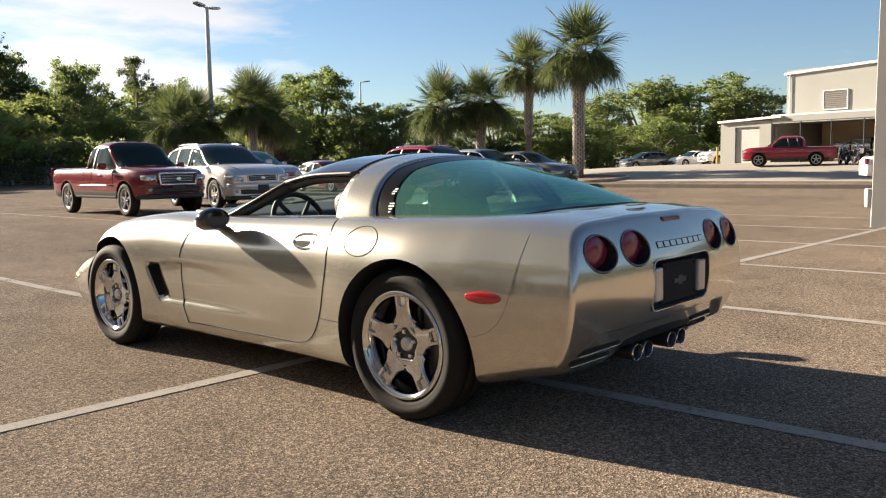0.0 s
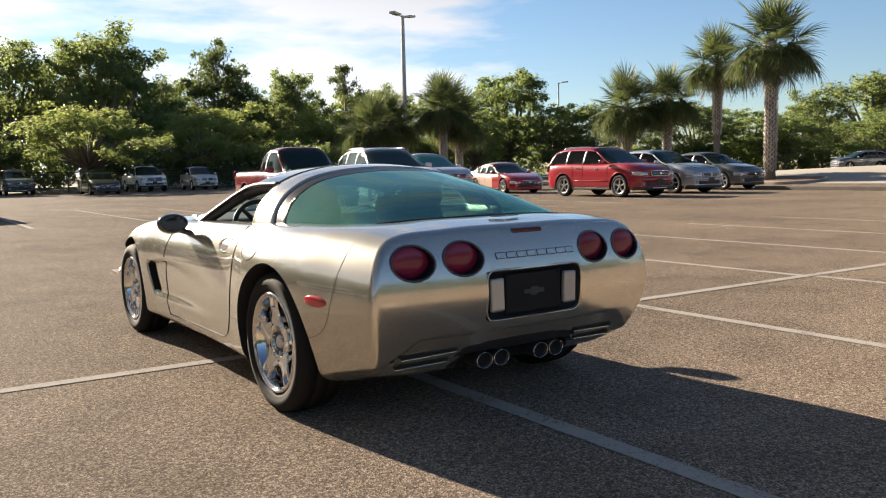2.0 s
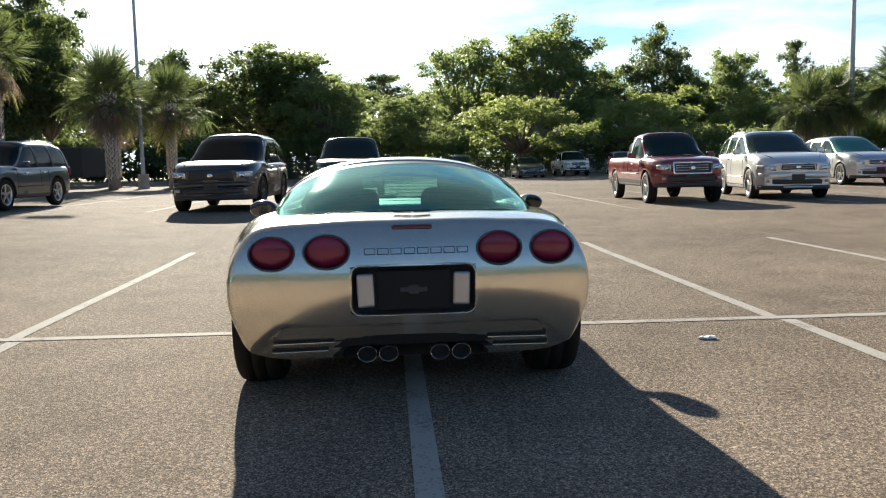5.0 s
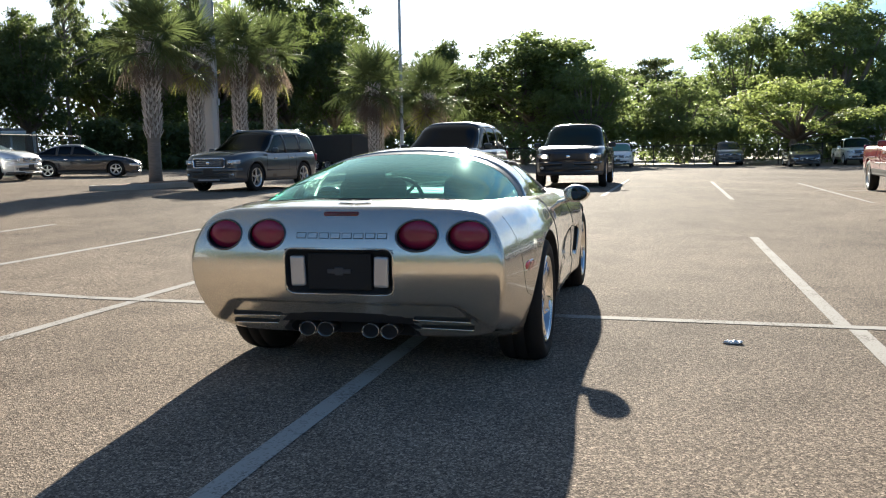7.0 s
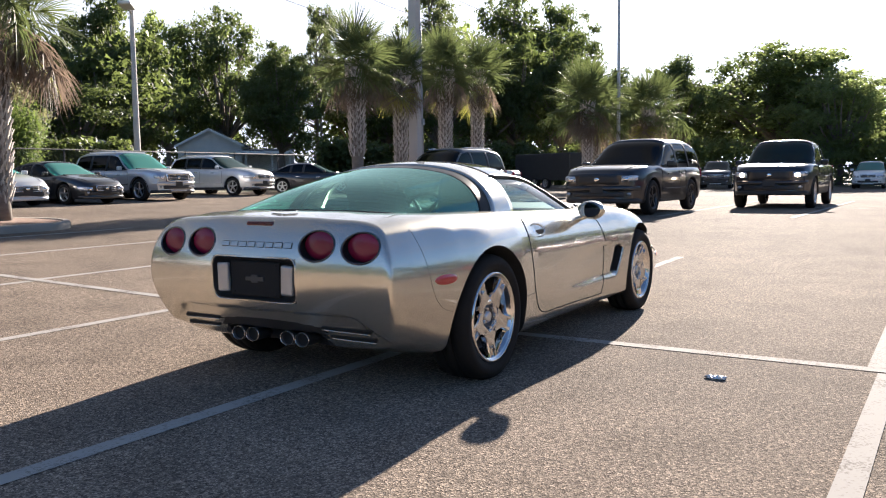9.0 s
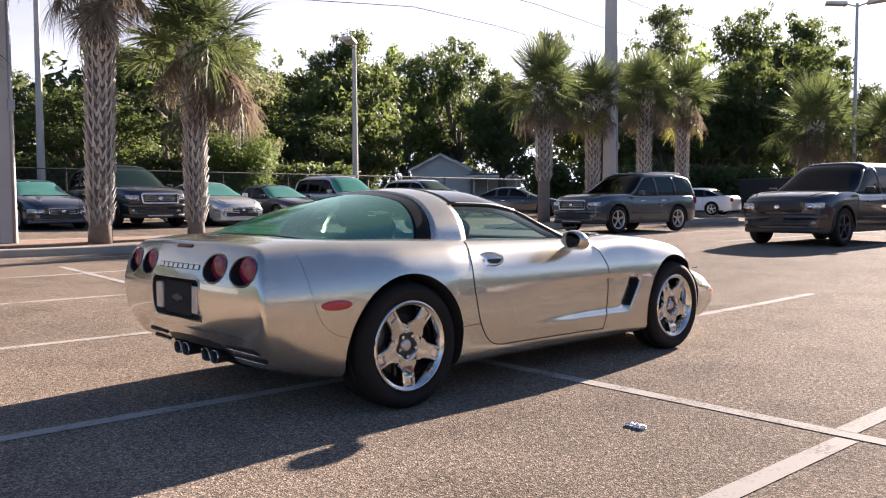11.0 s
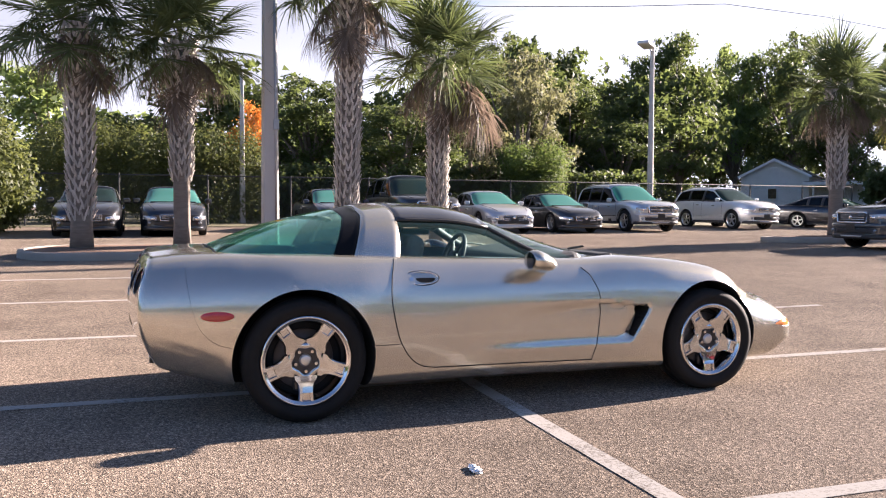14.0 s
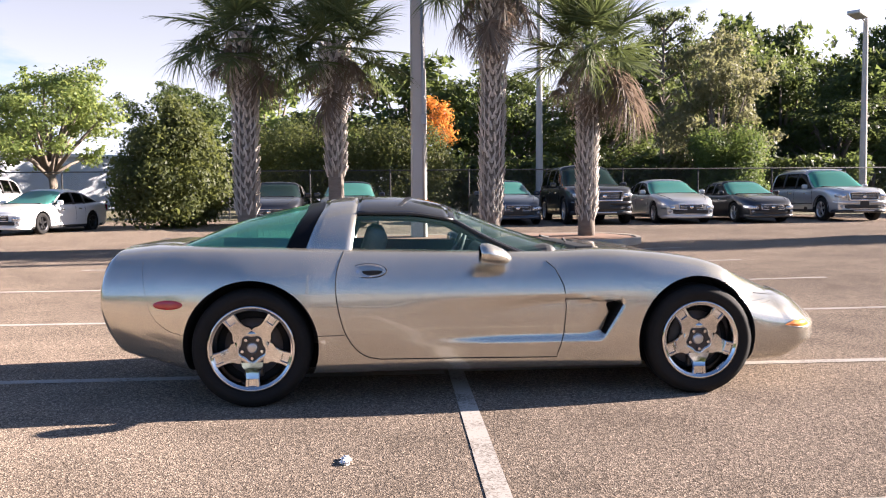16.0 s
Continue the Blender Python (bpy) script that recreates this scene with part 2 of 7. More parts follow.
# ---- building blocks ----
def mesh_of(name, verts, faces, smooth=True):
    me = bpy.data.meshes.new(name)
    me.from_pydata([tuple(map(float, v)) for v in verts], [], [tuple(map(int, f)) for f in faces])
    if smooth:
        me.shade_smooth()
    me.update()
    return me


def part(name, data, mat, parent, label=""):
    """One mesh object under a thing, from a bmesh or a mesh."""
    if isinstance(data, bmesh.types.BMesh):
        me = bpy.data.meshes.new(name)
        data.to_mesh(me)
        data.free()
    else:
        me = data
    if mat is not None:
        me.materials.clear()
        me.materials.append(mat)
    ob = new(name, me)
    ob.parent = parent
    if label:
        tagged(ob, label)
    return ob


def thing(name, m, label, category, group="", kind=""):
    ob = new(name)
    ob.empty_display_size = 0.1
    ob.matrix_world = m
    return tagged(ob, label, category, group, kind)


def box(bm, size, m=Matrix(), bevel=0.0, segments=2):
    r = bmesh.ops.create_cube(bm, size=1, matrix=m @ Matrix.Diagonal((*size, 1)))
    if bevel:
        es = list({e for v in r["verts"] for e in v.link_edges})
        bmesh.ops.bevel(bm, geom=es, offset=bevel, segments=segments, affect="EDGES", profile=0.5)
    return bm


def boxed(size, m=Matrix(), bevel=0.0, segments=2):
    return box(bmesh.new(), size, m, bevel, segments)


def rod(bm, a, b, r0, r1=None, seg=10):
    a, b = Vector(a), Vector(b)
    d = b - a
    m = Matrix.Translation((a + b) / 2) @ d.to_track_quat("Z", "Y").to_matrix().to_4x4()
    bmesh.ops.create_cone(bm, cap_ends=True, segments=seg, radius1=r0, radius2=r0 if r1 is None else r1, depth=d.length, matrix=m)
    return bm


def tube(points, radius, seg=8, closed=False):
    """A bent round bar along points; radius may be a list."""
    pts = [Vector(p) for p in points]
    n = len(pts)
    verts, faces = [], []
    for i, p in enumerate(pts):
        a = pts[(i - 1) % n] if closed or i else p
        b = pts[(i + 1) % n] if closed or i < n - 1 else p
        q = (b - a).normalized().to_track_quat("Z", "Y")
        r = radius[i] if isinstance(radius, (list, tuple)) else radius
        verts += [p + q @ Vector((r * math.cos(2 * math.pi * k / seg), r * math.sin(2 * math.pi * k / seg), 0)) for k in range(seg)]
    for i in range(n if closed else n - 1):
        j = (i + 1) % n
        faces += [(i * seg + k, i * seg + (k + 1) % seg, j * seg + (k + 1) % seg, j * seg + k) for k in range(seg)]
    if not closed:
        faces += [tuple(range(seg))[::-1], tuple((n - 1) * seg + k for k in range(seg))]
    return mesh_of("tube", verts, faces)


def lathe(profile, seg=48, closed=False):
    """Turns (radius, along) about the x axis."""
    verts, faces = [], []
    n = len(profile)
    for k in range(seg):
        a = 2 * math.pi * k / seg
        verts += [(h, r * math.cos(a), r * math.sin(a)) for r, h in profile]
    for k in range(seg):
        j = (k + 1) % seg
        for i in range(n if closed else n - 1):
            i2 = (i + 1) % n
            faces.append((k * n + i, k * n + i2, j * n + i2, j * n + i))
    return mesh_of("lathe", verts, faces)


def curve(xs, ys):
    """A smooth curve through keys, without overshoot."""
    xs, ys = np.array(xs, float), np.array(ys, float)
    d = np.diff(ys) / np.diff(xs)
    m = np.zeros(len(xs))
    m[0], m[-1] = d[0], d[-1]
    for i in range(1, len(xs) - 1):
        m[i] = 0 if d[i - 1] * d[i] <= 0 else 2 * d[i - 1] * d[i] / (d[i - 1] + d[i])

    def f(x):
        x = np.clip(x, xs[0], xs[-1])
        i = np.clip(np.searchsorted(xs, x) - 1, 0, len(xs) - 2)
        h = xs[i + 1] - xs[i]
        t = (x - xs[i]) / h
        return ((2 * t ** 3 - 3 * t ** 2 + 1) * ys[i] + (t ** 3 - 2 * t ** 2 + t) * h * m[i]
                + (-2 * t ** 3 + 3 * t ** 2) * ys[i + 1] + (t ** 3 - t ** 2) * h * m[i + 1])
    return f


def step(a, b, x):
    t = np.clip((x - a) / (b - a), 0, 1)
    return t * t * (3 - 2 * t)


def grid_mesh(name, nu, nv, f, flip=False):
    """A sheet from f(u, v), both from 0 to 1."""
    verts = [f(i / nu, j / nv) for i in range(nu + 1) for j in range(nv + 1)]
    w = nv + 1
    faces = [(i * w + j, (i + 1) * w + j, (i + 1) * w + j + 1, i * w + j + 1) for i in range(nu) for j in range(nv)]
    if flip:
        faces = [q[::-1] for q in faces]
    return mesh_of(name, verts, faces)


def thicken(ob, depth):
    md = ob.modifiers.new("thickness", "SOLIDIFY")
    md.thickness, md.offset = depth, -1
    return ob


def carve(ob, cutters, angle=35):
    """Cuts solids out of ob for good."""
    for c in cutters:
        md = ob.modifiers.new("cut", "BOOLEAN")
        md.operation, md.object, md.solver = "DIFFERENCE", c, "EXACT"
    dg = bpy.context.evaluated_depsgraph_get()
    me = bpy.data.meshes.new_from_object(ob.evaluated_get(dg))
    ob.modifiers.clear()
    ob.data = me
    for c in cutters:
        old = c.data
        bpy.data.objects.remove(c)
        bpy.data.meshes.remove(old)
    me.shade_smooth()
    me.set_sharp_from_angle(angle=radians(angle))
    return ob


def cutter(data):
    if isinstance(data, bmesh.types.BMesh):
        me = bpy.data.meshes.new("cutter")
        data.to_mesh(me)
        data.free()
        data = me
    return new("cutter", data)


def ground_z(x, y):
    """The lot climbs gently to the west and, far off, to the east."""
    return 0.02 * max(0.0, -x - 3.0) * (1 if x > -40 else 37 / (-x - 3.0)) + 0.85 * float(step(30, 48, x)) * float(step(45, 20, y)) \
        + 0.16 * float(step(5, 15, y) * step(36, 26, y) * step(6, 0, x) * step(-16, -11, x))


# ---- ground and markings ----
def build_ground():
    near = sorted(list(np.arange(-60, 70.1, 2.0)) + [-3.0])
    xs = [-900, -500, -250, -120, -80] + near + [90, 130, 250, 500, 900]
    ys = [-900, -400, -150, -80] + list(np.arange(-50, 90.1, 2.0)) + [110, 150, 260, 500, 900]
    verts = [(x, y, ground_z(x, y)) for x in xs for y in ys]
    w = len(ys)
    faces = [(i * w + j, (i + 1) * w + j, (i + 1) * w + j + 1, i * w + j + 1) for i in range(len(xs) - 1) for j in range(w - 1)]
    ob = new("ground", mesh_of("ground", verts, faces))
    ob.data.materials.append(ASPHALT)
    tagged(ob, "worn brown-grey asphalt of an open car park", "ground", kind="structure")


def painted_line(x0, y0, x1, y1, width=0.105, label="worn white painted parking line on asphalt"):
    a, b = Vector((x0, y0)), Vector((x1, y1))
    d = (b - a).normalized()
    nrm = Vector((-d.y, d.x)) * width / 2
    n = max(1, int((b - a).length / 1.0))
    verts, faces = [], []
    for i in range(n + 1):
        p = a.lerp(b, i / n)
        for q in (p - nrm, p + nrm):
            verts.append((q.x, q.y, ground_z(q.x, q.y) + 0.004))
    faces = [(2 * i, 2 * i + 2, 2 * i + 3, 2 * i + 1) for i in range(n)]
    ob = new("parking_line", mesh_of("parking_line", verts, faces, False))
    ob.data.materials.append(ROAD_PAINT)
    tagged(ob, label, "road marking", "painted parking lines", "structure")


build_ground()
for k in range(-4, 6):
    x = k * 2.67 - 0.01
    if k not in (-4, 5):
        painted_line(x, -4.3 if k > -3 else -3.9, x + 0.06, 1.17 - 0.03 * x)
    painted_line(x, 1.30 - 0.03 * x, x + 0.03, 6.9)
painted_line(-9.2, 1.25 + 0.28, 13.4, 1.25 - 0.40)
for k in range(-3, 9):
    x = k * 2.75 + 0.25
    painted_line(x, 14.3, x + 0.1, 19.7)
    painted_line(x + 0.1, 19.9, x + 0.2, 25.4)
painted_line(-8.0, 19.8, 22.5, 19.8)


# ---- the sports car ----
KY = [-0.74, -0.55, -0.3, 0, 0.3, 0.6, 1.0, 1.4, 1.75, 2.05, 2.35, 2.655, 2.95, 3.2]
C_W = curve(KY, [0.815, 0.852, 0.897, 0.928, 0.918, 0.89, 0.872, 0.862, 0.860, 0.866, 0.880, 0.882, 0.858, 0.80])
C_ZW = curve(KY, [0.58, 0.58, 0.60, 0.60, 0.60, 0.58, 0.56, 0.55, 0.55, 0.55, 0.56, 0.57, 0.51, 0.43])
C_WS = curve(KY, [0.70, 0.72, 0.745, 0.77, 0.77, 0.755, 0.745, 0.745, 0.745, 0.755, 0.765, 0.765, 0.725, 0.600])
C_ZS = curve(KY, [0.862, 0.878, 0.888, 0.888, 0.882, 0.873, 0.86, 0.848, 0.838, 0.842, 0.826, 0.786, 0.690, 0.566])
C_ZC = curve(KY, [0.905, 0.925, 0.90, 0.88, 0.87, 0.86, 0.85, 0.84, 0.84, 0.868, 0.842, 0.796, 0.700, 0.575])
C_ZB = curve(KY, [0.26, 0.215, 0.19, 0.175, 0.17, 0.165, 0.165, 0.16, 0.16, 0.16, 0.16, 0.16, 0.17, 0.17])


def spline(points, per=8):
    p = np.array(points, float)
    p = np.vstack([2 * p[0] - p[1], p, 2 * p[-1] - p[-2]])
    out = []
    for i in range(1, len(p) - 2):
        a, b, c, d = p[i - 1:i + 3]
        tb = max(1e-4, np.linalg.norm(b - a) ** 0.5)
        tc2 = tb + max(1e-4, np.linalg.norm(c - b) ** 0.5)
        td = tc2 + max(1e-4, np.linalg.norm(d - c) ** 0.5)
        for k in range(per):
            t = tb + (tc2 - tb) * k / per
            a1, a2, a3 = (tb - t) / tb * a + t / tb * b, (tc2 - t) / (tc2 - tb) * b + (t - tb) / (tc2 - tb) * c, (td - t) / (td - tc2) * c + (t - tc2) / (td - tc2) * d
            b1, b2 = (tc2 - t) / tc2 * a1 + t / tc2 * a2, (td - t) / (td - tb) * a2 + (t - tb) / (td - tb) * a3
            out.append((tc2 - t) / (tc2 - tb) * b1 + (t - tb) / (tc2 - tb) * b2)
    out.append(p[-2])
    return np.array(out)


def car_section(y):
    """Half of the body's section, from the keel over the side to the middle of the top."""
    w, zw, ws, zs, zc, zb = (float(f(y)) for f in (C_W, C_ZW, C_WS, C_ZS, C_ZC, C_ZB))
    tk = 0.05 * float(step(0.1, -0.4, y))
    return spline([(0, zb), (w - 0.12 - tk, zb), (w - 0.035 - tk, zb + 0.035), (w - 0.008 - 0.5 * tk, zb + 0.15), (w, zw),
                   (w - 0.26 * (w - ws), zw + 0.60 * (zs - zw)), (ws, zs), (ws * 0.55, zs + 0.75 * (zc - zs) + 0.006), (0, zc)], 14)


def scoop_edge(z):
    return 2.056 + 0.59 * (z - 0.371)


def cove(y, z):
    """How far the flank is pressed in: a long soft cove that ends in the scoop behind the front wheel."""
    e = scoop_edge(z)
    top = np.interp(y, [1.2, 1.87, 2.16], [0.60, 0.588, 0.555])
    soft = 0.012 + 0.10 * step(1.9, 1.1, y)
    press = 0.020 * step(0.72, 1.6, y) * step(e + 0.02, e - 0.03, y) * step(0.328, 0.380, z) * step(top + 0.012, top - soft, z)
    return press + 0.034 * scoop(y, z)


def scoop(y, z):
    """The scoop's mouth: a ramp that deepens forward and stops at a slanting edge."""
    e = scoop_edge(z)
    ramp = min(1.0, max(0.0, (y - e + 0.135) / 0.125)) ** 1.5
    return ramp * step(e - 0.004, e - 0.02, y) * step(0.362, 0.392, z) * step(0.580, 0.545, z)


def scoop_cutter(s):
    bm = bmesh.new()
    lip = [(scoop_edge(z), z) for z in np.linspace(0.372, 0.545, 8)] + [(2.154, 0.556), (2.140, 0.563), (2.105, 0.566)]
    rear = [(2.070, 0.560), (2.062, 0.545)] + [(scoop_edge(z) - 0.022 - 0.044 * (z - 0.372) / 0.173, z) for z in np.linspace(0.50, 0.380, 6)]
    face = bm.faces.new([bm.verts.new((s * 0.70, y, z)) for y, z in lip + rear])
    out = bmesh.ops.extrude_face_region(bm, geom=[face])
    bmesh.ops.translate(bm, vec=(s * 0.3, 0, 0), verts=[v for v in out["geom"] if isinstance(v, bmesh.types.BMVert)])
    bmesh.ops.recalc_face_normals(bm, faces=bm.faces)
    return bm


def tail_y(x, z):
    """The tail panel's place along the car."""
    low = 0.040 * step(0.450, 0.425, z) * step(0.05, -0.03, abs(x) - 0.56 - 1.2 * max(0.0, 0.437 - z))
    return -0.838 - 0.062 * (1 - (x / 0.8) ** 2) + 0.12 * ((z - 0.62) / 0.32) ** 2 + low


def nose_y(x, z):
    return 3.640 - 0.30 * (x / 0.78) ** 2 - 1.6 * max(0.0, min(z, 0.58) - 0.37) ** 1.25 - 1.2 * max(0.0, 0.30 - z)


def nose_skin(side, u, z, out=0.0):
    """A point on the nose's rounded corner: u runs from the fender round to the front."""
    if u < 0.5:
        y = 3.0 + 0.4 * u
        half, kn, a = car_section(y), float(step(2.75, 3.2, y)), 0.0
    else:
        y, kn, a = 3.2, 1.0, math.pi * (u - 0.5) * 0.95
        half = inset(ring_of(car_section(3.2)), 0.09 * (1 - math.cos(a)))
    half = half[22:86]
    x = float(np.interp(z, half[:, 1], half[:, 0]))
    return (side * (x + out * math.cos(a)), y + kn * (nose_y(x, z) - 0.09 - 3.2) + 0.09 * math.sin(a) + out * math.sin(a), z)


def ring_of(half):
    return np.vstack([half, (half * [-1, 1])[-2:0:-1]])


def inset(ring, d):
    t = np.roll(ring, -1, 0) - np.roll(ring, 1, 0)
    nrm = np.stack([t[:, 1], -t[:, 0]], 1) / np.maximum(1e-6, np.linalg.norm(t, axis=1))[:, None]
    return ring - nrm * d


def side_x(y, z):
    """The flank's half width at a place along the car and a height."""
    h = car_section(y)
    lo, hi = 21, 86
    k = int(np.argmin(abs(h[lo:hi, 1] - z))) + lo
    k = min(max(k, lo + 1), hi - 2)
    a, b = (k, k + 1) if h[k, 1] <= z else (k - 1, k)
    t = 0 if abs(h[b, 1] - h[a, 1]) < 1e-6 else (z - h[a, 1]) / (h[b, 1] - h[a, 1])
    return float(h[a, 0] + t * (h[b, 0] - h[a, 0]) - cove(y, z))


WHEELS = ((0.006, 0.338, 0.382, 1.0), (2.612, 0.326, 0.376, 0.955))


def sports_car_body():
    ys = np.concatenate([np.linspace(3.2, 2.25, 80), np.linspace(2.245, 1.85, 110), np.linspace(1.84, -0.74, 215)])
    rings = []
    for y in ys:
        h = car_section(y)
        h = h.copy()
        m = h[:, 0] > 0.6
        h[m, 0] -= np.array([cove(y, z) for z in h[m, 1]]) * step(0.60, 0.80, h[m, 0])
        r = ring_of(h)
        k = float(step(-0.30, -0.74, y))
        kn = float(step(2.75, 3.2, y))
        yy = [y + k * (tail_y(x, z) + 0.028 + 0.74) + kn * (nose_y(x, z) - 0.09 - 3.2) for x, z in r]
        rings.append(np.column_stack([r[:, 0], yy, r[:, 1]]))
    flat_t, flat_n = ring_of(car_section(-0.74)), ring_of(car_section(3.2))
    nose = []
    for a in np.linspace(0, math.pi / 2, 7)[1:]:
        r = inset(flat_n, 0.09 * (1 - math.cos(a)))
        nose.append(np.column_stack([r[:, 0], [nose_y(x, z) - 0.09 + 0.09 * math.sin(a) for x, z in r], r[:, 1]]))
    base = inset(flat_n, 0.09)
    c = np.array([0, 0.37])
    for s in np.linspace(1, 0.04, 9)[1:]:
        r = c + s * (base - c)
        nose.append(np.column_stack([r[:, 0], [nose_y(x, z) for x, z in r], r[:, 1]]))
    for a in np.linspace(0, math.pi / 2, 7)[1:]:
        r = inset(flat_t, 0.028 * (1 - math.cos(a)))
        rings.append(np.column_stack([r[:, 0], [tail_y(x, z) + 0.028 - 0.028 * math.sin(a) for x, z in r], r[:, 1]]))
    base = inset(flat_t, 0.028)
    c = np.array([0, 0.60])
    for s in np.linspace(1, 0.02, 46)[1:]:
        r = c + s * (base - c)
        rings.append(np.column_stack([r[:, 0], [tail_y(x, z) for x, z in r], r[:, 1]]))
    rings = nose[::-1] + rings
    n = len(rings[0])
    verts = np.vstack(rings)
    faces = [(i * n + j, i * n + (j + 1) % n, (i + 1) * n + (j + 1) % n, (i + 1) * n + j) for i in range(len(rings) - 1) for j in range(n)]
    faces += [tuple(range(n))[::-1], tuple((len(rings) - 1) * n + j for j in range(n))]
    me = mesh_of("body", verts, faces)
    bm = bmesh.new()
    bm.from_mesh(me)
    bmesh.ops.recalc_face_normals(bm, faces=bm.faces)
    bm.to_mesh(me)
    bm.free()
    return me


TAILS = ((-0.609, 0.767), (-0.367, 0.771), (0.398, 0.771), (0.640, 0.767))
PLATE = (0.012, 0.598, 0.545, 0.215)


def sports_car():
    car = thing("sports_car", Matrix(), "pewter metallic sports coupe with black roof, parked across painted lines", "car")
    body = part("body", sports_car_body(), PEWTER, car)
    cut = bmesh.new()
    for y, z, r, k in WHEELS:
        for s in (-1, 1):
            bmesh.ops.create_cone(cut, cap_ends=True, segments=64, radius1=r, radius2=r, depth=0.7,
                                  matrix=pose(s * 0.90, y, z + 0.005) @ Matrix.Diagonal((1, k, 1, 1)) @ pose(0, 0, 0, 0, 90, 0))
    for x, z in TAILS:
        bmesh.ops.create_cone(cut, cap_ends=True, segments=40, radius1=0.104, radius2=0.104, depth=0.2,
                              matrix=pose(x, tail_y(x, z) - 0.062, z) @ Matrix.Diagonal((1, 1, 0.71, 1)) @ pose(0, 0, 0, 90, 0, 0))
    x, z, w, h = PLATE
    box(cut, (w, 0.2, h), pose(x, tail_y(x, z) - 0.045, z), 0.045, 3)
    box(cut, (0.66, 0.5, 0.26), pose(0.012, -0.92, 0.20), 0.05, 3)
    box(cut, (1.36, 1.52, 0.8), pose(0, 0.965, 0.72), 0.05, 2)
    box(cut, (1.14, 0.58, 0.5), pose(0, -0.105, 0.90), 0.05, 2)
    carve(body, [cutter(cut), cutter(scoop_cutter(1)), cutter(scoop_cutter(-1))], 40)
    me = body.data
    me.materials.clear()
    for mt in (PEWTER, DARK, BLACK_TRIM, DASH):
        me.materials.append(mt)
    for f in me.polygons:
        c = f.center
        if any(math.hypot((c.y - y) / k, c.z - z - 0.005) < r + 0.0008 for y, z, r, k in WHEELS):
            f.material_index = 1
        elif 1.85 < c.y < 2.17 and 0.36 < c.z < 0.60 and 0.69 < abs(c.x) < side_x(c.y, c.z) - 0.012:
            f.material_index = 1
        elif c.y < -0.6 and (abs(c.x - 0.012) < 0.3305 and c.z < 0.3305):
            f.material_index = 1
        # valance above the pipes: black instead of body paint, for the shadow there
        elif c.y < -0.55 and abs(c.x - 0.012) < 0.345 + 0.10 * (0.365 - c.z) and c.z < 0.366 + 0.02 * math.cos(5 * c.x):
            f.material_index = 2
        elif c.y < -0.7 and any(math.hypot(c.x - x, (c.z - z) / 0.71) < 0.1048 for x, z in TAILS):
            f.material_index = 2
        elif c.y < -0.7 and abs(c.x - PLATE[0]) < PLATE[2] / 2 + 0.0005 and abs(c.z - PLATE[1]) < PLATE[3] / 2 + 0.0005:
            f.material_index = 2
        elif abs(c.x) < 0.6805 and 0.204 < c.y < 1.726 and c.z > 0.3 or abs(c.x) < 0.5705 and -0.396 < c.y < 0.186 and c.z > 0.6:
            f.material_index = 3
    # doors are lifted out of the flank as panels of their own
    outline = [(0.53, 0.872), (0.497, 0.78), (0.485, 0.67), (0.50, 0.55), (0.535, 0.42), (0.60, 0.318), (0.66, 0.276), (0.74, 0.258), (1.765, 0.242),
               (1.81, 0.38), (1.825, 0.54), (1.81, 0.66), (1.765, 0.76), (1.69, 0.825)]
    outline = [tuple(p) for p in spline(outline[:8], 4)] + outline[8:]

    def within(y, z):
        odd = False
        for (ya, za), (yb, zb) in zip(outline, outline[1:] + outline[:1]):
            if (za > z) != (zb > z) and y < ya + (z - za) / (zb - za) * (yb - ya):
                odd = not odd
        return odd

    normals = [v.normal.copy() for v in me.vertices]
    for s in (-1, 1):
        chosen = [f for f in me.polygons if f.material_index == 0 and s * f.center.x > 0.7 and within(f.center.y, f.center.z)]
        ids = sorted({v for f in chosen for v in f.vertices})
        back = {v: i for i, v in enumerate(ids)}
        dm = mesh_of("door", [me.vertices[v].co for v in ids], [[back[v] for v in f.vertices] for f in chosen])
        dm.normals_split_custom_set_from_vertices([normals[v] for v in ids])
        door = part("door", dm, PEWTER, car)
        pts = []
        for (ya, za), (yb, zb) in zip(outline[:-1], outline[1:]):
            for k in range(3):
                y, z = ya + (yb - ya) * k / 3, za + (zb - za) * k / 3
                pts.append((s * (side_x(y, z) + 0.0003), y, z))
        part("door_gap", tube(pts, 0.0032, 6), DARK, door)
        # handle: a dark oval bowl with a bright grip across it
        hy, hz = 0.672, 0.765
        hx = side_x(hy, hz)
        tilt = Matrix.Translation((s * (hx - 0.004), hy, hz)) @ Matrix.Rotation(s * -0.42, 4, "Y")
        oval = lambda k5, out: [tilt @ Vector((s * out, 0.104 * k5 * math.cos(a), 0.042 * k5 * math.sin(a))) for a in np.linspace(0, 2 * math.pi, 40, False)]
        part("handle_gap", tube(oval(1.0, 0.003), 0.0042, 6, True), DARK, door)
        part("handle_rim", tube(oval(0.93, 0.003), 0.0045, 6, True), CHROME, door)
        part("handle_bowl", ellipsoid(tilt, (0.006, 0.094, 0.037), 24, 10), PEWTER, door)
        # finger slot: the lower front half of the oval
        slot = [tilt @ Vector((s * 0.0068, 0.022 + 0.058 * math.cos(a), -0.004 + (0.026 if math.sin(a) < 0 else 0.004) * math.sin(a))) for a in np.linspace(0, 2 * math.pi, 32, False)]
        bm = bmesh.new()
        face = bm.faces.new([bm.verts.new(v) for v in slot])
        out = bmesh.ops.extrude_face_region(bm, geom=[face])
        bmesh.ops.translate(bm, vec=(s * -0.006, 0, 0), verts=[v for v in out["geom"] if isinstance(v, bmesh.types.BMVert)])
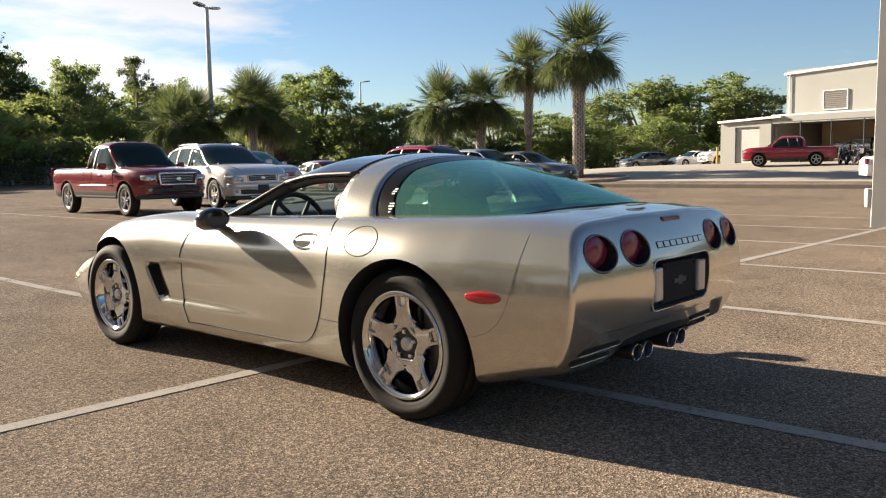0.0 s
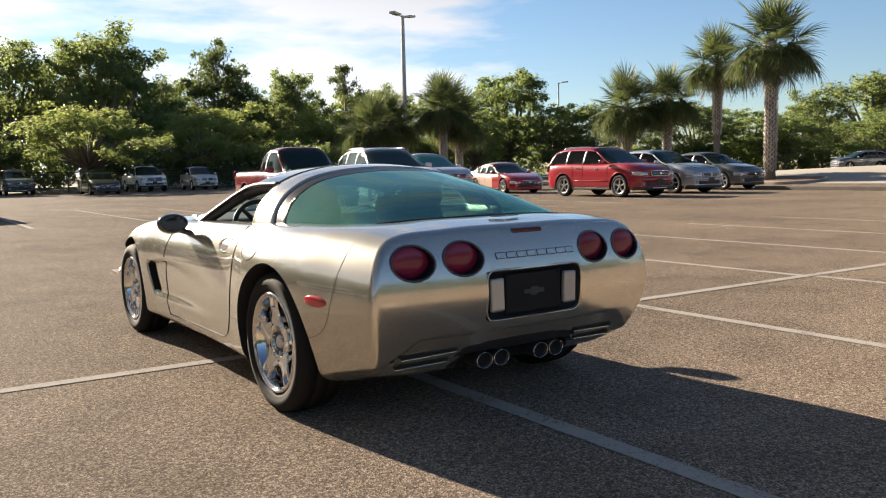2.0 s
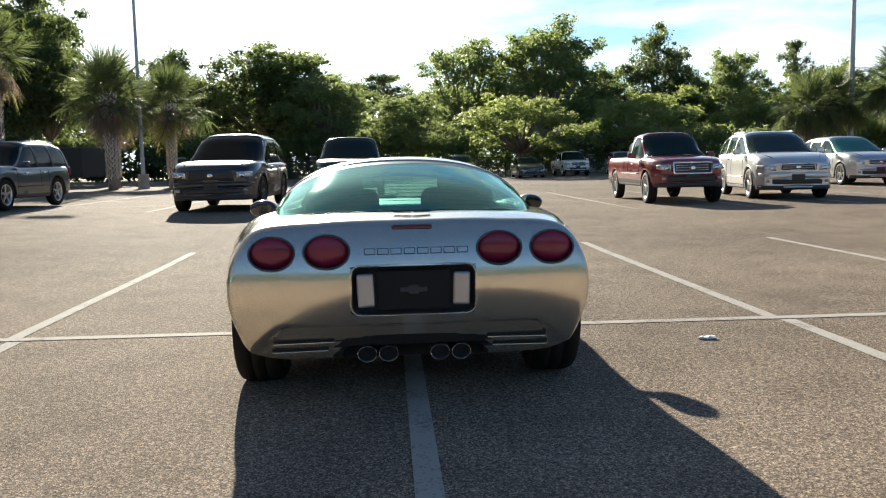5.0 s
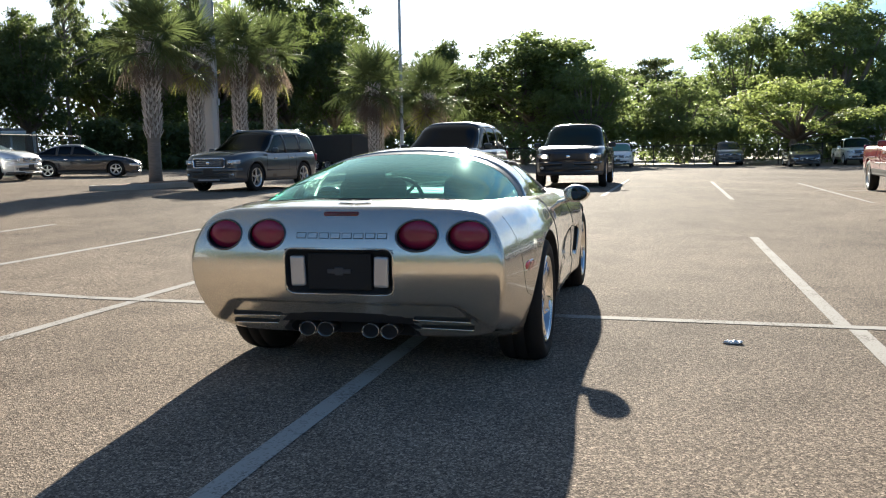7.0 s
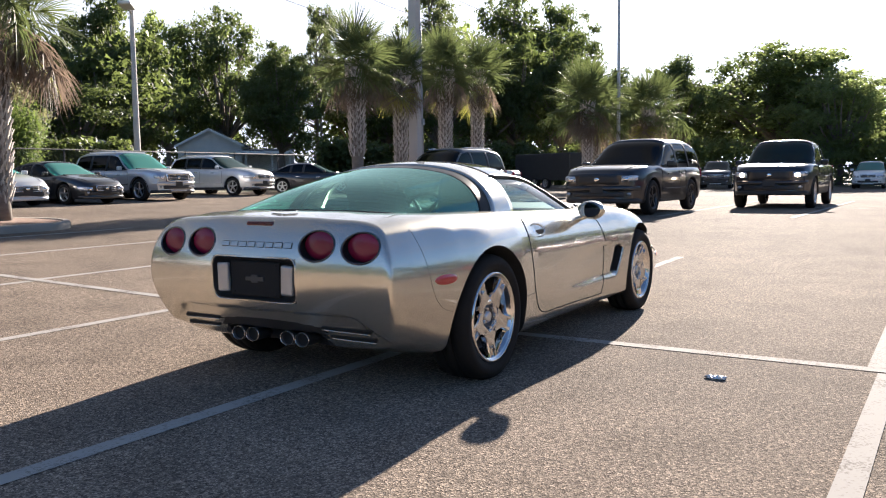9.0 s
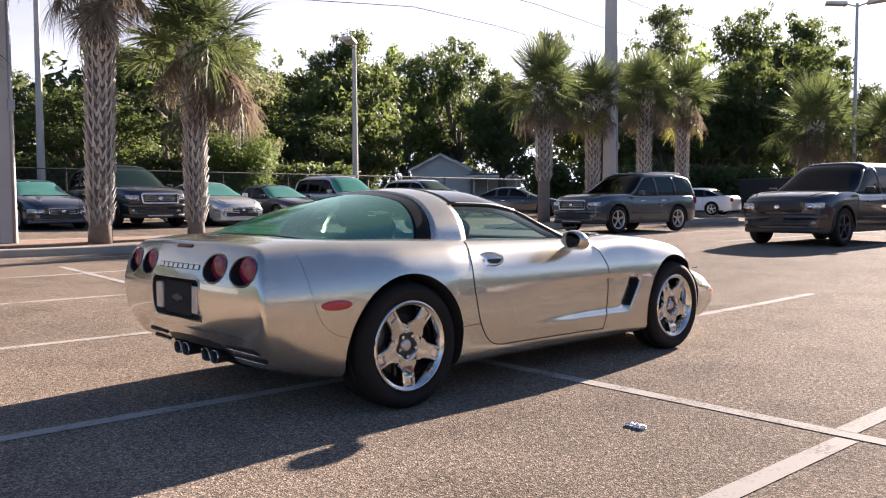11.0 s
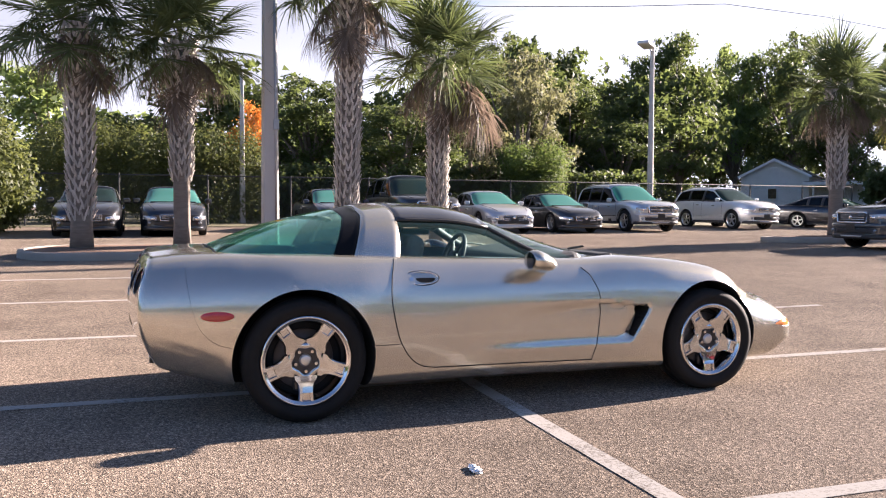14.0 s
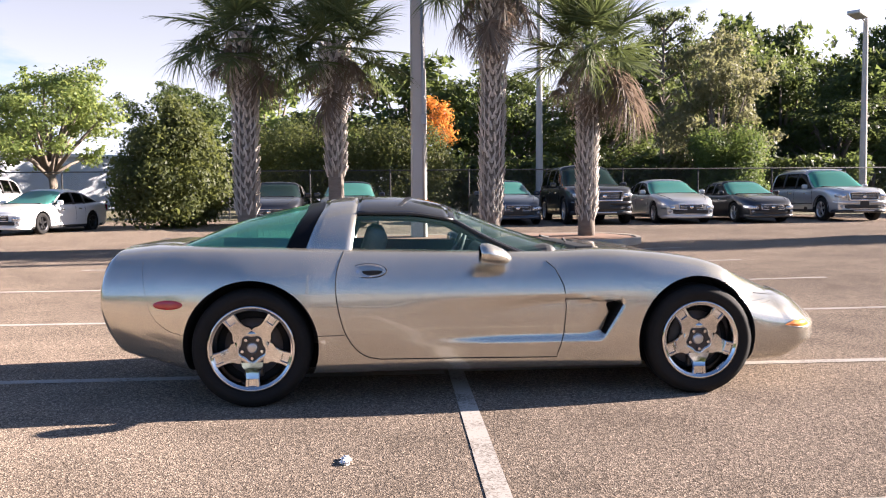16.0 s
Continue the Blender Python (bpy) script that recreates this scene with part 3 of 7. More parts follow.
        bmesh.ops.recalc_face_normals(bm, faces=bm.faces)
        part("finger_slot", bm, DARK, door)
        bm = bmesh.new()
        bmesh.ops.create_cone(bm, cap_ends=True, segments=14, radius1=0.011, radius2=0.011, depth=0.008, matrix=tilt @ Matrix.Translation((s * 0.005, -0.060, -0.006)) @ pose(0, 0, 0, 0, 90, 0))
        part("lock", bm, CHROME, door)
    bm = bmesh.new()
    bm.from_mesh(me)
    gone = [f for f in bm.faces if f.material_index == 0 and abs(f.calc_center_median().x) > 0.7 and within(f.calc_center_median().y, f.calc_center_median().z)]
    bmesh.ops.delete(bm, geom=gone, context="FACES")
    bm.to_mesh(me)
    bm.free()
    return car


def roof_shell(ky, zt, wb, zb, t1=0.05, k1=0.62, k2=0.66):
    """The glasshouse as one surface: y along the car, v from the belt (0) to the middle of the roof (1)."""
    f_t, f_w, f_b = curve(ky, zt), curve(ky, wb), curve(ky, zb)

    def at(y, v, side=1, out=0.0):
        w, b, t = float(f_w(y)), float(f_b(y)), float(f_t(y))
        h = t - b
        x = (1 - v) ** 3 * w + 3 * (1 - v) ** 2 * v * (w - t1 * min(1, h / 0.3)) + 3 * (1 - v) * v * v * k2 * w
        z = b + ((3 * (1 - v) ** 2 * v * k1 + 3 * (1 - v) * v * v + v ** 3) * h)
        if out:
            dx = 3 * (1 - v) ** 2 * -t1 + 6 * (1 - v) * v * (k2 * w - w + t1) - 3 * v * v * k2 * w
            dz = h * (3 * (1 - v) ** 2 * k1 + 6 * (1 - v) * v * (1 - k1))
            d = math.hypot(dx, dz) or 1
            x, z = x + out * dz / d, z - out * dx / d
        return (side * x, y, z)
    return at


GH = roof_shell([-0.47, -0.30, -0.1, 0.15, 0.4, 0.6, 0.9, 1.15, 1.4, 1.6, 1.8, 1.98],
                [0.898, 0.980, 1.055, 1.118, 1.168, 1.190, 1.186, 1.142, 1.048, 0.972, 0.91, 0.868],
                [0.60, 0.64, 0.68, 0.71, 0.732, 0.736, 0.735, 0.73, 0.72, 0.70, 0.66, 0.58],
                [0.895, 0.89, 0.883, 0.875, 0.865, 0.855, 0.842, 0.832, 0.82, 0.812, 0.815, 0.838])


def strip(at, lo, hi, v0, v1, nu, nv, side=1, out=0.0):
    """A sheet of the shell between two lines y = lo(v) and y = hi(v)."""
    def f(u, w):
        v = v0 + (v1 - v0) * w
        return at(lo(v) + (hi(v) - lo(v)) * u, v, side, out)
    return grid_mesh("strip", nu, nv, f, flip=side < 0)


def full(at, lo, hi, nu, nv, out=0.0, vmin=0.0):
    """The same from belt to belt over the roof."""
    def f(u, w):
        q = w * 2 - 1
        v = vmin + (1 - vmin) * (1 - abs(q))
        return at(lo(v) + (hi(v) - lo(v)) * u, v, 1 if q < 0 else -1, out)
    return grid_mesh("strip", nu, nv, f, flip=False)


def glasshouse(car):
    a_glass = lambda v: -0.43
    a_band = lambda v: 0.185 + 0.115 * min(1, v / 0.6)
    a_hoop = lambda v: 0.305 + 0.105 * min(1, v / 0.6)
    b_hoop = lambda v: 0.575 + 0.040 * min(1, v / 0.6)
    a_post = lambda v: 1.72 - 1.10 * min(v, 0.5)
    b_post = lambda v: a_post(v) + 0.065 - 0.03 * min(1, v / 0.5)
    w_base = lambda v: 1.80 + 0.17 * v ** 0.6
    part("rear_glass", full(GH, a_glass, a_band, 30, 48), BODY_GLASS, car, "large curved green-tinted rear glass")
    thicken(part("glass_border", full(GH, a_band, a_hoop, 6, 48, -0.001), FRIT, car), 0.012)
    thicken(part("roof_hoop", full(GH, a_hoop, b_hoop, 6, 48, 0.004), PEWTER, car), 0.014)
    thicken(part("roof_panel", full(GH, b_hoop, lambda v: 1.165, 16, 30, 0.006, 0.47), BLACK_PAINT, car, "gloss black lift-off roof panel"), 0.03)
    thicken(part("roof_header", full(GH, lambda v: 1.168, lambda v: 1.205, 4, 30, 0.003, 0.47), BLACK_PAINT, car), 0.03)
    part("windshield", full(GH, b_post, w_base, 20, 40), CLEAR_GLASS, car)
    for s in (-1, 1):
        thicken(part("windshield_pillar", strip(GH, a_post, b_post, 0.0, 0.5, 3, 16, s, 0.004), BLACK_PAINT, car), 0.03)
        part("pillar_trim", tube([GH(a_post(v) - 0.012, v, s, 0.002) for v in np.linspace(0.02, 0.5, 14)], 0.011, 6), BLACK_TRIM, car)
        part("inner_pillar", tube([GH(a_post(v) + 0.035, v, s, -0.030) for v in np.linspace(0.0, 0.5, 14)], 0.030, 8), DASH, car)
        part("inner_rail", tube([GH(y, 0.50, s, -0.030) for y in np.linspace(0.60, 1.19, 12)], 0.028, 8), DASH, car)
        part("belt_trim", tube([GH(y, 0.01, s, 0.004) for y in np.linspace(0.57, 1.74, 16)], 0.008, 6), BLACK_TRIM, car)
        part("roof_rail", tube([GH(y, 0.47, s, 0.003) for y in np.linspace(0.61, 1.19, 12)], 0.012, 6), BLACK_TRIM, car)
        part("glass_base_trim", tube([GH(y, 0.0, s, 0.004) for y in np.linspace(-0.45, 0.31, 12)], 0.009, 6), BLACK_TRIM, car)
    part("inner_header", tube([GH(1.195, v, s, -0.034) for s, v in [(1, 0.5 + 0.05 * k) for k in range(11)] + [(-1, 0.95 - 0.05 * k) for k in range(10)]], 0.032, 8), DASH, car)
    part("side_window", strip(GH, b_hoop, a_post, 0.0, 0.47, 24, 14, 1, -0.003), CLEAR_GLASS, car, "raised side window glass")
    part("glass_rear_trim", tube([GH(-0.432, v, s, 0.004) for s, v in [(1, k / 10) for k in range(11)] + [(-1, k / 10) for k in range(9, -1, -1)]], 0.005, 6), BLACK_TRIM, car)


def ellipsoid(m, size, u=24, v=14):
    bm = bmesh.new()
    bmesh.ops.create_uvsphere(bm, u_segments=u, v_segments=v, radius=1, matrix=m @ Matrix.Diagonal((*size, 1)))
    for f in bm.faces:
        f.smooth = True
    return bm


def star_wheel(car, x, y, r, rim_r, width, turn):
    """A chrome wheel with five flat spokes that end in shallow pockets."""
    s = 1 if x > 0 else -1
    h = width / 2
    tyre_m = Matrix.Translation((x, y, r)) @ Matrix.Rotation(0 if s > 0 else math.pi, 4, "Z") @ Matrix.Rotation(turn, 4, "X")
    k = rim_r + 0.006
    tyre_me = lathe([(k, -h * 0.8), (k + 0.02, -h), (r - 0.035, -h * 1.02), (r - 0.008, -h * 0.86), (r, -h * 0.6), (r + 0.001, -h * 0.32), (r - 0.006, -h * 0.30),
                     (r - 0.006, -h * 0.25), (r + 0.001, -h * 0.23), (r + 0.001, h * 0.23), (r - 0.006, h * 0.25), (r - 0.006, h * 0.30), (r + 0.001, h * 0.32),
                     (r, h * 0.6), (r - 0.006, h * 0.80), (r - 0.014, h * 0.93), (r - 0.030, h * 1.0), (r - 0.034, h * 1.015), (r - 0.050, h * 1.03), (k + 0.034, h * 1.02),
                     (k + 0.031, h * 1.005), (k + 0.022, h * 0.995), (k + 0.005, h * 0.93), (k, h * 0.8)], 240)
    # shoulder ribs: every other segment steps in
    for v in tyre_me.vertices:
        rad = math.hypot(v.co.y, v.co.z)
        if r - 0.032 < rad < r - 0.002 and v.co.x > h * 0.55 and (v.index // 24) % 2 == 0:
            v.co.y *= 1 - 0.0018 / rad
            v.co.z *= 1 - 0.0018 / rad
            v.co.x -= 0.0015
    tyre = part("tyre", tyre_me, RUBBER, car)
    tyre.matrix_local = tyre_m
    sub = lambda name, data, mat: part(name, data, mat, tyre)
    q = rim_r
    sub("rim", lathe([(q + 0.008, h * 0.90), (q + 0.004, h * 0.97), (q - 0.004, h * 0.975), (q - 0.008, h * 0.95), (q - 0.010, h * 0.90), (q - 0.017, h * 0.895), (q - 0.020, h * 0.86),
                      (q - 0.026, h * 0.60), (q - 0.036, h * 0.45), (q - 0.04, -h * 0.2), (q - 0.03, -h * 0.8), (q, -h * 0.9)], 72), WHEEL_CHROME)
    sub("brake_disc", lathe([(0.05, h * 0.12), (0.162, h * 0.12), (0.165, h * 0.06), (0.162, 0.0), (0.05, 0.0)], 40), BRAKE)
    bm = boxed((0.05, 0.11, 0.075), pose(h * 0.13, 0.0, 0.135), 0.012)
    sub("brake_caliper", bm, DARK_ALLOY)
    sub("wheel_back", lathe([(0.0, -h * 0.05), (q - 0.036, -h * 0.05)], 40), DARK)
    for i in range(5):
        a = 2 * math.pi * i / 5
        verts, faces = [], []
        # spoke: broad at the hub, straight-sided, with a sunk pocket before the rim
        rows = ((0.082, 0.066, 0.715, 0.05, 0), (0.104, 0.062, 0.735, 0.045, 0), (0.118, 0.050, 0.75, 0.042, 0), (0.134, 0.0425, 0.77, 0.040, 0), (0.155, 0.040, 0.80, 0.037, 0),
                (q - 0.066, 0.0395, 0.835, 0.034, 0), (q - 0.062, 0.0395, 0.838, 0.034, 1), (q - 0.024, 0.042, 0.865, 0.034, 1), (q - 0.019, 0.043, 0.87, 0.034, 0), (q - 0.008, 0.050, 0.88, 0.034, 0))
        for rad, half, top, dep, sunk in rows:
            t = top * h
            low = -0.011 if sunk else 0.0006
            for yy, dx in ((-half, -dep), (-half, -0.007), (-half + 0.005, 0.0), (-half * 0.56, 0.0004), (-half * 0.46, low), (half * 0.46, low), (half * 0.56, 0.0004), (half - 0.005, 0.0), (half, -0.007), (half, -dep)):
                verts.append((t + dx, yy, rad))
        for j in range(len(rows) - 1):
            for m2 in range(10):
                n2 = (m2 + 1) % 10
                faces.append((j * 10 + m2, j * 10 + n2, (j + 1) * 10 + n2, (j + 1) * 10 + m2))
        faces += [tuple(range(10))[::-1], tuple((len(rows) - 1) * 10 + m2 for m2 in range(10))]
        sp = sub("spoke", mesh_of("spoke", verts, faces, False), WHEEL_CHROME)
        sp.data.shade_smooth()
        sp.data.set_sharp_from_angle(angle=radians(30))
        sp.matrix_local = Matrix.Rotation(a, 4, "X")
        bm = bmesh.new()
        bmesh.ops.create_cone(bm, cap_ends=True, segments=12, radius1=0.0115, radius2=0.0090, depth=0.03, matrix=pose(h * 0.64, -0.058 * math.sin(a), 0.058 * math.cos(a), 0, 90, 0))
        sub("lug_nut", bm, WHEEL_CHROME)

    def five(me, k5):
        for v in me.vertices:
            v.co.yz = v.co.yz * (1 + k5 * math.cos(5 * math.atan2(v.co.y, v.co.z)))
        return me

    # a five-cornered hub that flows into the spokes, round a narrow dark well for the nuts
    sub("hub", five(lathe([(0.104, h * 0.36), (0.106, h * 0.66), (0.101, h * 0.712), (0.074, h * 0.712), (0.070, h * 0.69), (0.067, h * 0.56)], 80), 0.09), WHEEL_CHROME)
    sub("nut_well", five(lathe([(0.072, h * 0.565), (0.0, h * 0.565)], 60), 0.06), DARK_ALLOY)
    sub("hub_badge", lathe([(0.034, h * 0.56), (0.033, h * 0.60), (0.030, h * 0.62), (0.027, h * 0.68), (0.024, h * 0.69), (0.0, h * 0.692)], 28), ALLOY)


def sports_car_details(car):
    for x in (-0.80, 0.80):
        star_wheel(car, 0.782 if x > 0 else -0.770, 0.010, 0.338, 0.238, 0.24, math.pi if x > 0 else 0.0)
        star_wheel(car, x * 0.945, 2.630, 0.326, 0.226, 0.22, math.pi + (0.0 if x > 0 else 0.35))
    for x, z in TAILS:
        y = tail_y(x, z)
        lens = part("tail_light", ellipsoid(pose(x, y + 0.034, z), (0.098, 0.020, 0.069), 36, 18), RED_LENS, car, "round red tail light in a dark recess")
        ring = [(x + 0.101 * math.cos(a), tail_y(x + 0.101 * math.cos(a), z + 0.072 * math.sin(a)) + 0.002, z + 0.072 * math.sin(a)) for a in np.linspace(0, 2 * math.pi, 40, False)]
        part("light_rim", tube(ring, 0.006, 6, True), BLACK_PAINT, lens)
    # high brake light
    y = tail_y(0.012, 0.868)
    part("brake_light", boxed((0.185, 0.03, 0.030), pose(0.012, y + 0.010, 0.868, 8, 0, 0), 0.013, 3), DARK_RED, car)
    # number plate bay
    px, pz, pw, ph = PLATE
    y = tail_y(px, pz) + 0.05
    plate = part("plate_mount", boxed((0.325, 0.012, 0.175), pose(px, y - 0.018, pz - 0.002), 0.006), DARK, car, "black blank plate mount with a raised cross-shaped badge")
    part("badge", boxed((0.12, 0.006, 0.022), pose(px, y - 0.026, pz), 0.003), DASH, plate)
    part("badge", boxed((0.046, 0.006, 0.040), pose(px, y - 0.0262, pz), 0.003), DASH, plate)
    for sx in (-0.14, 0.14):
        for sz in (-0.07, 0.07):
            part("screw", ellipsoid(pose(px + sx, y - 0.025, pz + sz), (0.006, 0.003, 0.006), 10, 6), DARK, plate)
    for s in (-1, 1):
        part("reversing_light", boxed((0.076, 0.03, 0.150), pose(px + s * 0.213, y - 0.022, pz, 0, s * 2, 0), 0.012, 3), CLEAR_LENS, car, "clear ribbed reversing light")
    rr = [(px + sgn * (pw / 2 - 0.04) + 0.045 * math.cos(a), 0, pz + sg2 * (ph / 2 - 0.04) + 0.045 * math.sin(a))
          for sgn, sg2, a0 in ((1, 1, 0), (-1, 1, 90), (-1, -1, 180), (1, -1, 270)) for a in np.radians(np.linspace(a0, a0 + 90, 6))]
    part("plate_bay_rim", tube([(x, tail_y(x, z) - 0.001, z) for x, _, z in rr], 0.0045, 6, True), PEWTER, car)
    # raised maker's lettering is shown as plain bars
    for i in range(8):
        x = -0.178 + i * 0.0585
        # dark rim under each bar draws the shade round the embossing
        part("letter_shade", boxed((0.0495, 0.004, 0.0295), pose(x, tail_y(x, 0.770) - 0.0006, 0.770, -19.5, 0, 0), 0.0015, 1), DARK, car)
        part("letter_bar", boxed((0.046, 0.004, 0.026), pose(x, tail_y(x, 0.770) - 0.0012, 0.770, -19.5, 0, 0), 0.0015, 1), PEWTER, car)
    # lower slots with bright edges
    for s in (-1, 1):
        for dz, dx in ((0.352, 0.0), (0.308, 0.03)):
            pts = [(x, tail_y(x, dz) - 0.004, dz + 0.012 * (1 - abs(s * x - 0.36) / 0.36)) for x in (s * np.linspace(0.35 + dx, 0.625 + dx * 0.4, 10))]
            slot = part("air_slot", tube(pts, 0.0115, 6), DARK, car)
            part("slot_lip", tube([(x, y - 0.006, z - 0.012) for x, y, z in pts], 0.0042, 6), PEWTER, slot)
    # four tail pipes
    for x in (-0.215, -0.118, 0.118, 0.215):
        pipe = part("tail_pipe", lathe([(0.030, -0.10), (0.040, -0.08), (0.044, 0.10), (0.0438, 0.117), (0.0418, 0.117), (0.040, 0.0)], 28), BLACK_TRIM, car, "dark oval tail pipe with a thin chrome rim")
        pipe.matrix_local = pose(x + 0.012, -0.665, 0.292, 4, 0, -90) @ Matrix.Diagonal((1, 1, 0.82, 1))
        part("pipe_rim", lathe([(0.0440, 0.114), (0.0441, 0.119), (0.0428, 0.119), (0.0426, 0.114)], 28), CHROME, pipe)
        part("pipe_hollow", lathe([(0.0, 0.095), (0.0412, 0.100)], 24), DARK, pipe)
    part("silencer", boxed((0.62, 0.30, 0.13), pose(0, -0.46, 0.30), 0.05, 3), DARK, car)
    # side lamps, mirrors, front lamps
    for s in (-1, 1):
        mx = side_x(-0.447, 0.592)
        part("side_marker", ellipsoid(Matrix.Translation((s * (mx + 0.001), -0.447, 0.592)) @ pose(0, 0, 0, 0, 0, s * -8.5), (0.009, 0.088, 0.026)), RED_MARK, car, "oval red side marker lamp")
        ym, zm = 1.345, 0.862
        shell = part("mirror", ellipsoid(pose(s * 0.930, ym, zm, 0, 0, s * -12), (0.095, 0.085, 0.060), 28, 18), PEWTER if s > 0 else BLACK_PAINT, car,
                     "pewter door mirror" if s > 0 else "dark door mirror")
        for v in shell.data.vertices:
            d = v.co.y - ym
            if d > 0:
                v.co.y, v.co.z, v.co.x = ym + 1.75 * d, v.co.z - 0.42 * d, v.co.x - s * 0.42 * d
            v.co.y = max(v.co.y, ym - 0.045)
        part("mirror_stalk", boxed((0.13, 0.10, 0.035), pose(s * 0.835, ym + 0.085, zm - 0.058, 0, s * -18, 0), 0.016, 3), PEWTER if s > 0 else BLACK_PAINT, shell)
        # left glass in gloss black, standing in for its dark reflection
        part("mirror_glass", ellipsoid(pose(s * 0.930, ym - 0.046, zm, 0, 0, s * -6), (0.082, 0.003, 0.050), 24, 8), MIRROR if s > 0 else BLACK_PAINT, shell)
        lamp_at = lambda u, v, out: nose_skin(s, 0.42 + 0.50 * u, 0.398 + 0.012 * u + (0.028 if v < 0 else 0.022) * v * min(1.0, 1.8 * u) ** 0.6, out)
        grid = grid_mesh("turn_lamp", 20, 8, lambda u, v: lamp_at(u, 1.7 * v - 0.85, 0.002 + 0.006 * (1 - (2 * v - 1) ** 2)), s < 0)
        lamp = part("turn_lamp", grid, AMBER, car, "amber front turn lamp in a pale slot")
        rim = [lamp_at(u, 1, 0.0) for u in np.linspace(0, 1, 16)] + [lamp_at(u, -1, 0.0) for u in np.linspace(1, 0, 16)]
        part("lamp_slot", tube(rim, 0.0042, 6, True), PEWTER, lamp)
        # headlamp lid seam on the fender
        pts = [(s * (side_x(y, z) + 0.0004), y, z) for y, z in zip(np.linspace(2.96, 3.16, 12), np.linspace(0.598, 0.570, 12))]
        part("fender_seam", tube(pts, 0.0024, 5), DARK, car)
        # panel seams
        seam = spline([(-0.365, 0.418), (-0.45, 0.445), (-0.505, 0.487), (-0.545, 0.545), (-0.568, 0.617), (-0.590, 0.72), (-0.600, 0.80), (-0.600, 0.845)], 6)
        pts = []
        for y, z in seam:
            y0, x = y, side_x(y, z)
            for _ in range(6):
                x = side_x(y0, z)
                y0 = y - float(step(-0.30, -0.74, y0)) * (tail_y(x, z) + 0.768)
            pts.append((s * (x + 0.0004), y, z))
        part("bumper_seam", tube(pts, 0.0007, 5), DARK, car)
        pts = [(s * (side_x(y, 0.405) + 0.0003), y, 0.405) for y in np.linspace(0.365, 0.535, 10)]
        part("sill_seam", tube(pts, 0.0022, 5), DARK, car)
    # fuel flap on the left flank
    fy, fz = 0.262, 0.787
    ring = []
    for a in np.linspace(0, 2 * math.pi, 36, False):
        y, z = fy + 0.108 * math.cos(a), fz + 0.066 * math.sin(a)
        ring.append((-(side_x(y, z) + 0.0003), y, z))
    part("fuel_flap_gap", tube(ring, 0.0022, 5, True), DARK, car)
    # flag emblem on the tail deck
    zc = float(C_ZC(-0.62)) + 0.004
    for s in (-1, 1):
        part("emblem", boxed((0.085, 0.022, 0.004), pose(0.02 + s * 0.044, -0.66, zc + 0.004, -6, 0, s * 12), 0.002, 1), BLACK_TRIM, car)
    # seam between the tail deck and the bumper, turning down at both corners
    sec = car_section(-0.74)[60:]
    pts = []
    for x in np.linspace(-0.69, 0.69, 40):
        z = float(np.interp(abs(x), sec[::-1, 0], sec[::-1, 1]))
        pts.append((x, tail_y(x, z) + 0.052, z + 0.0003))
    part("deck_seam", tube(pts, 0.0028, 5), DARK, car)
    # heating wires inside the rear glass
    for i in range(13):
        y = -0.36 + 0.042 * i
        pts = [GH(y, v, s, -0.004) for s, v in [(1, 0.10 + 0.09 * k) for k in range(10)] + [(1, 1.0)] + [(-1, 0.91 - 0.09 * k) for k in range(10)]]
        part("heating_wire", tube(pts, 0.0012, 4), DASH, car)
    # wipers
    for x0, x1 in ((-0.42, 0.02), (0.12, 0.52)):
        pts = [(x0 + (x1 - x0) * k, 1.985 - 0.05 * k - 0.10 * k * (1 if x0 < 0 else 0.6), 0.885 + 0.035 * k) for k in np.linspace(0, 1, 6)]
        part("wiper", tube(pts, 0.008, 6), BLACK_TRIM, car)
    part("cowl", boxed((1.16, 0.12, 0.03), pose(0, 2.0, 0.862), 0.012), BLACK_TRIM, car)
    # stickers inside the left rear glass
    for v, dy, rows in ((0.33, 0.262, (0.020, 0.026, 0.018)), (0.17, 0.235, (0.030, 0.036, 0.022, 0.014))):
        for i, w in enumerate(rows):
            x, y, z = GH(dy, v - 0.028 * i, -1, 0.002)
            part("sticker", boxed((0.0015, w, 0.006), Matrix.Translation((x, y, z)) @ Matrix.Rotation(0.45 + 0.4 * v, 4, "Y"), 0.0), WHITE_STICKER, car)
    # cabin
    for s in (-1, 1):
        seat = part("seat", boxed((0.46, 0.46, 0.16), pose(s * 0.36, 0.98, 0.48, 8, 0, 0), 0.06, 4), SEAT, car)
        part("backrest", boxed((0.46, 0.14, 0.52), pose(s * 0.36, 0.66, 0.75, -18, 0, 0), 0.065, 4), SEAT, seat)
        part("headrest", boxed((0.27, 0.10, 0.17), pose(s * 0.36, 0.565, 1.015, -14, 0, 0), 0.048, 4), SEAT, seat)
    part("dashboard", boxed((1.30, 0.42, 0.20), pose(0, 1.62, 0.78, 6, 0, 0), 0.07, 4), DASH, car)
    part("console", boxed((0.20, 0.95, 0.22), pose(0, 1.05, 0.52), 0.04, 3), DASH, car)
    c = Matrix.Translation((-0.37, 1.30, 0.80)) @ Matrix.Rotation(radians(-22), 4, "X")
    wheel = part("steering_wheel", tube([c @ Vector((0.185 * math.cos(a), 0, 0.185 * math.sin(a))) for a in np.linspace(0, 2 * math.pi, 32, False)], 0.016, 8, True), DASH, car)
    for a in (0, 140, 220):
        bm = bmesh.new()
        d = c.to_3x3() @ Vector((0.18 * math.sin(radians(a + 180)), 0, 0.18 * math.cos(radians(a + 180))))
        rod(bm, c.translation, c.translation + d, 0.018, 0.012)
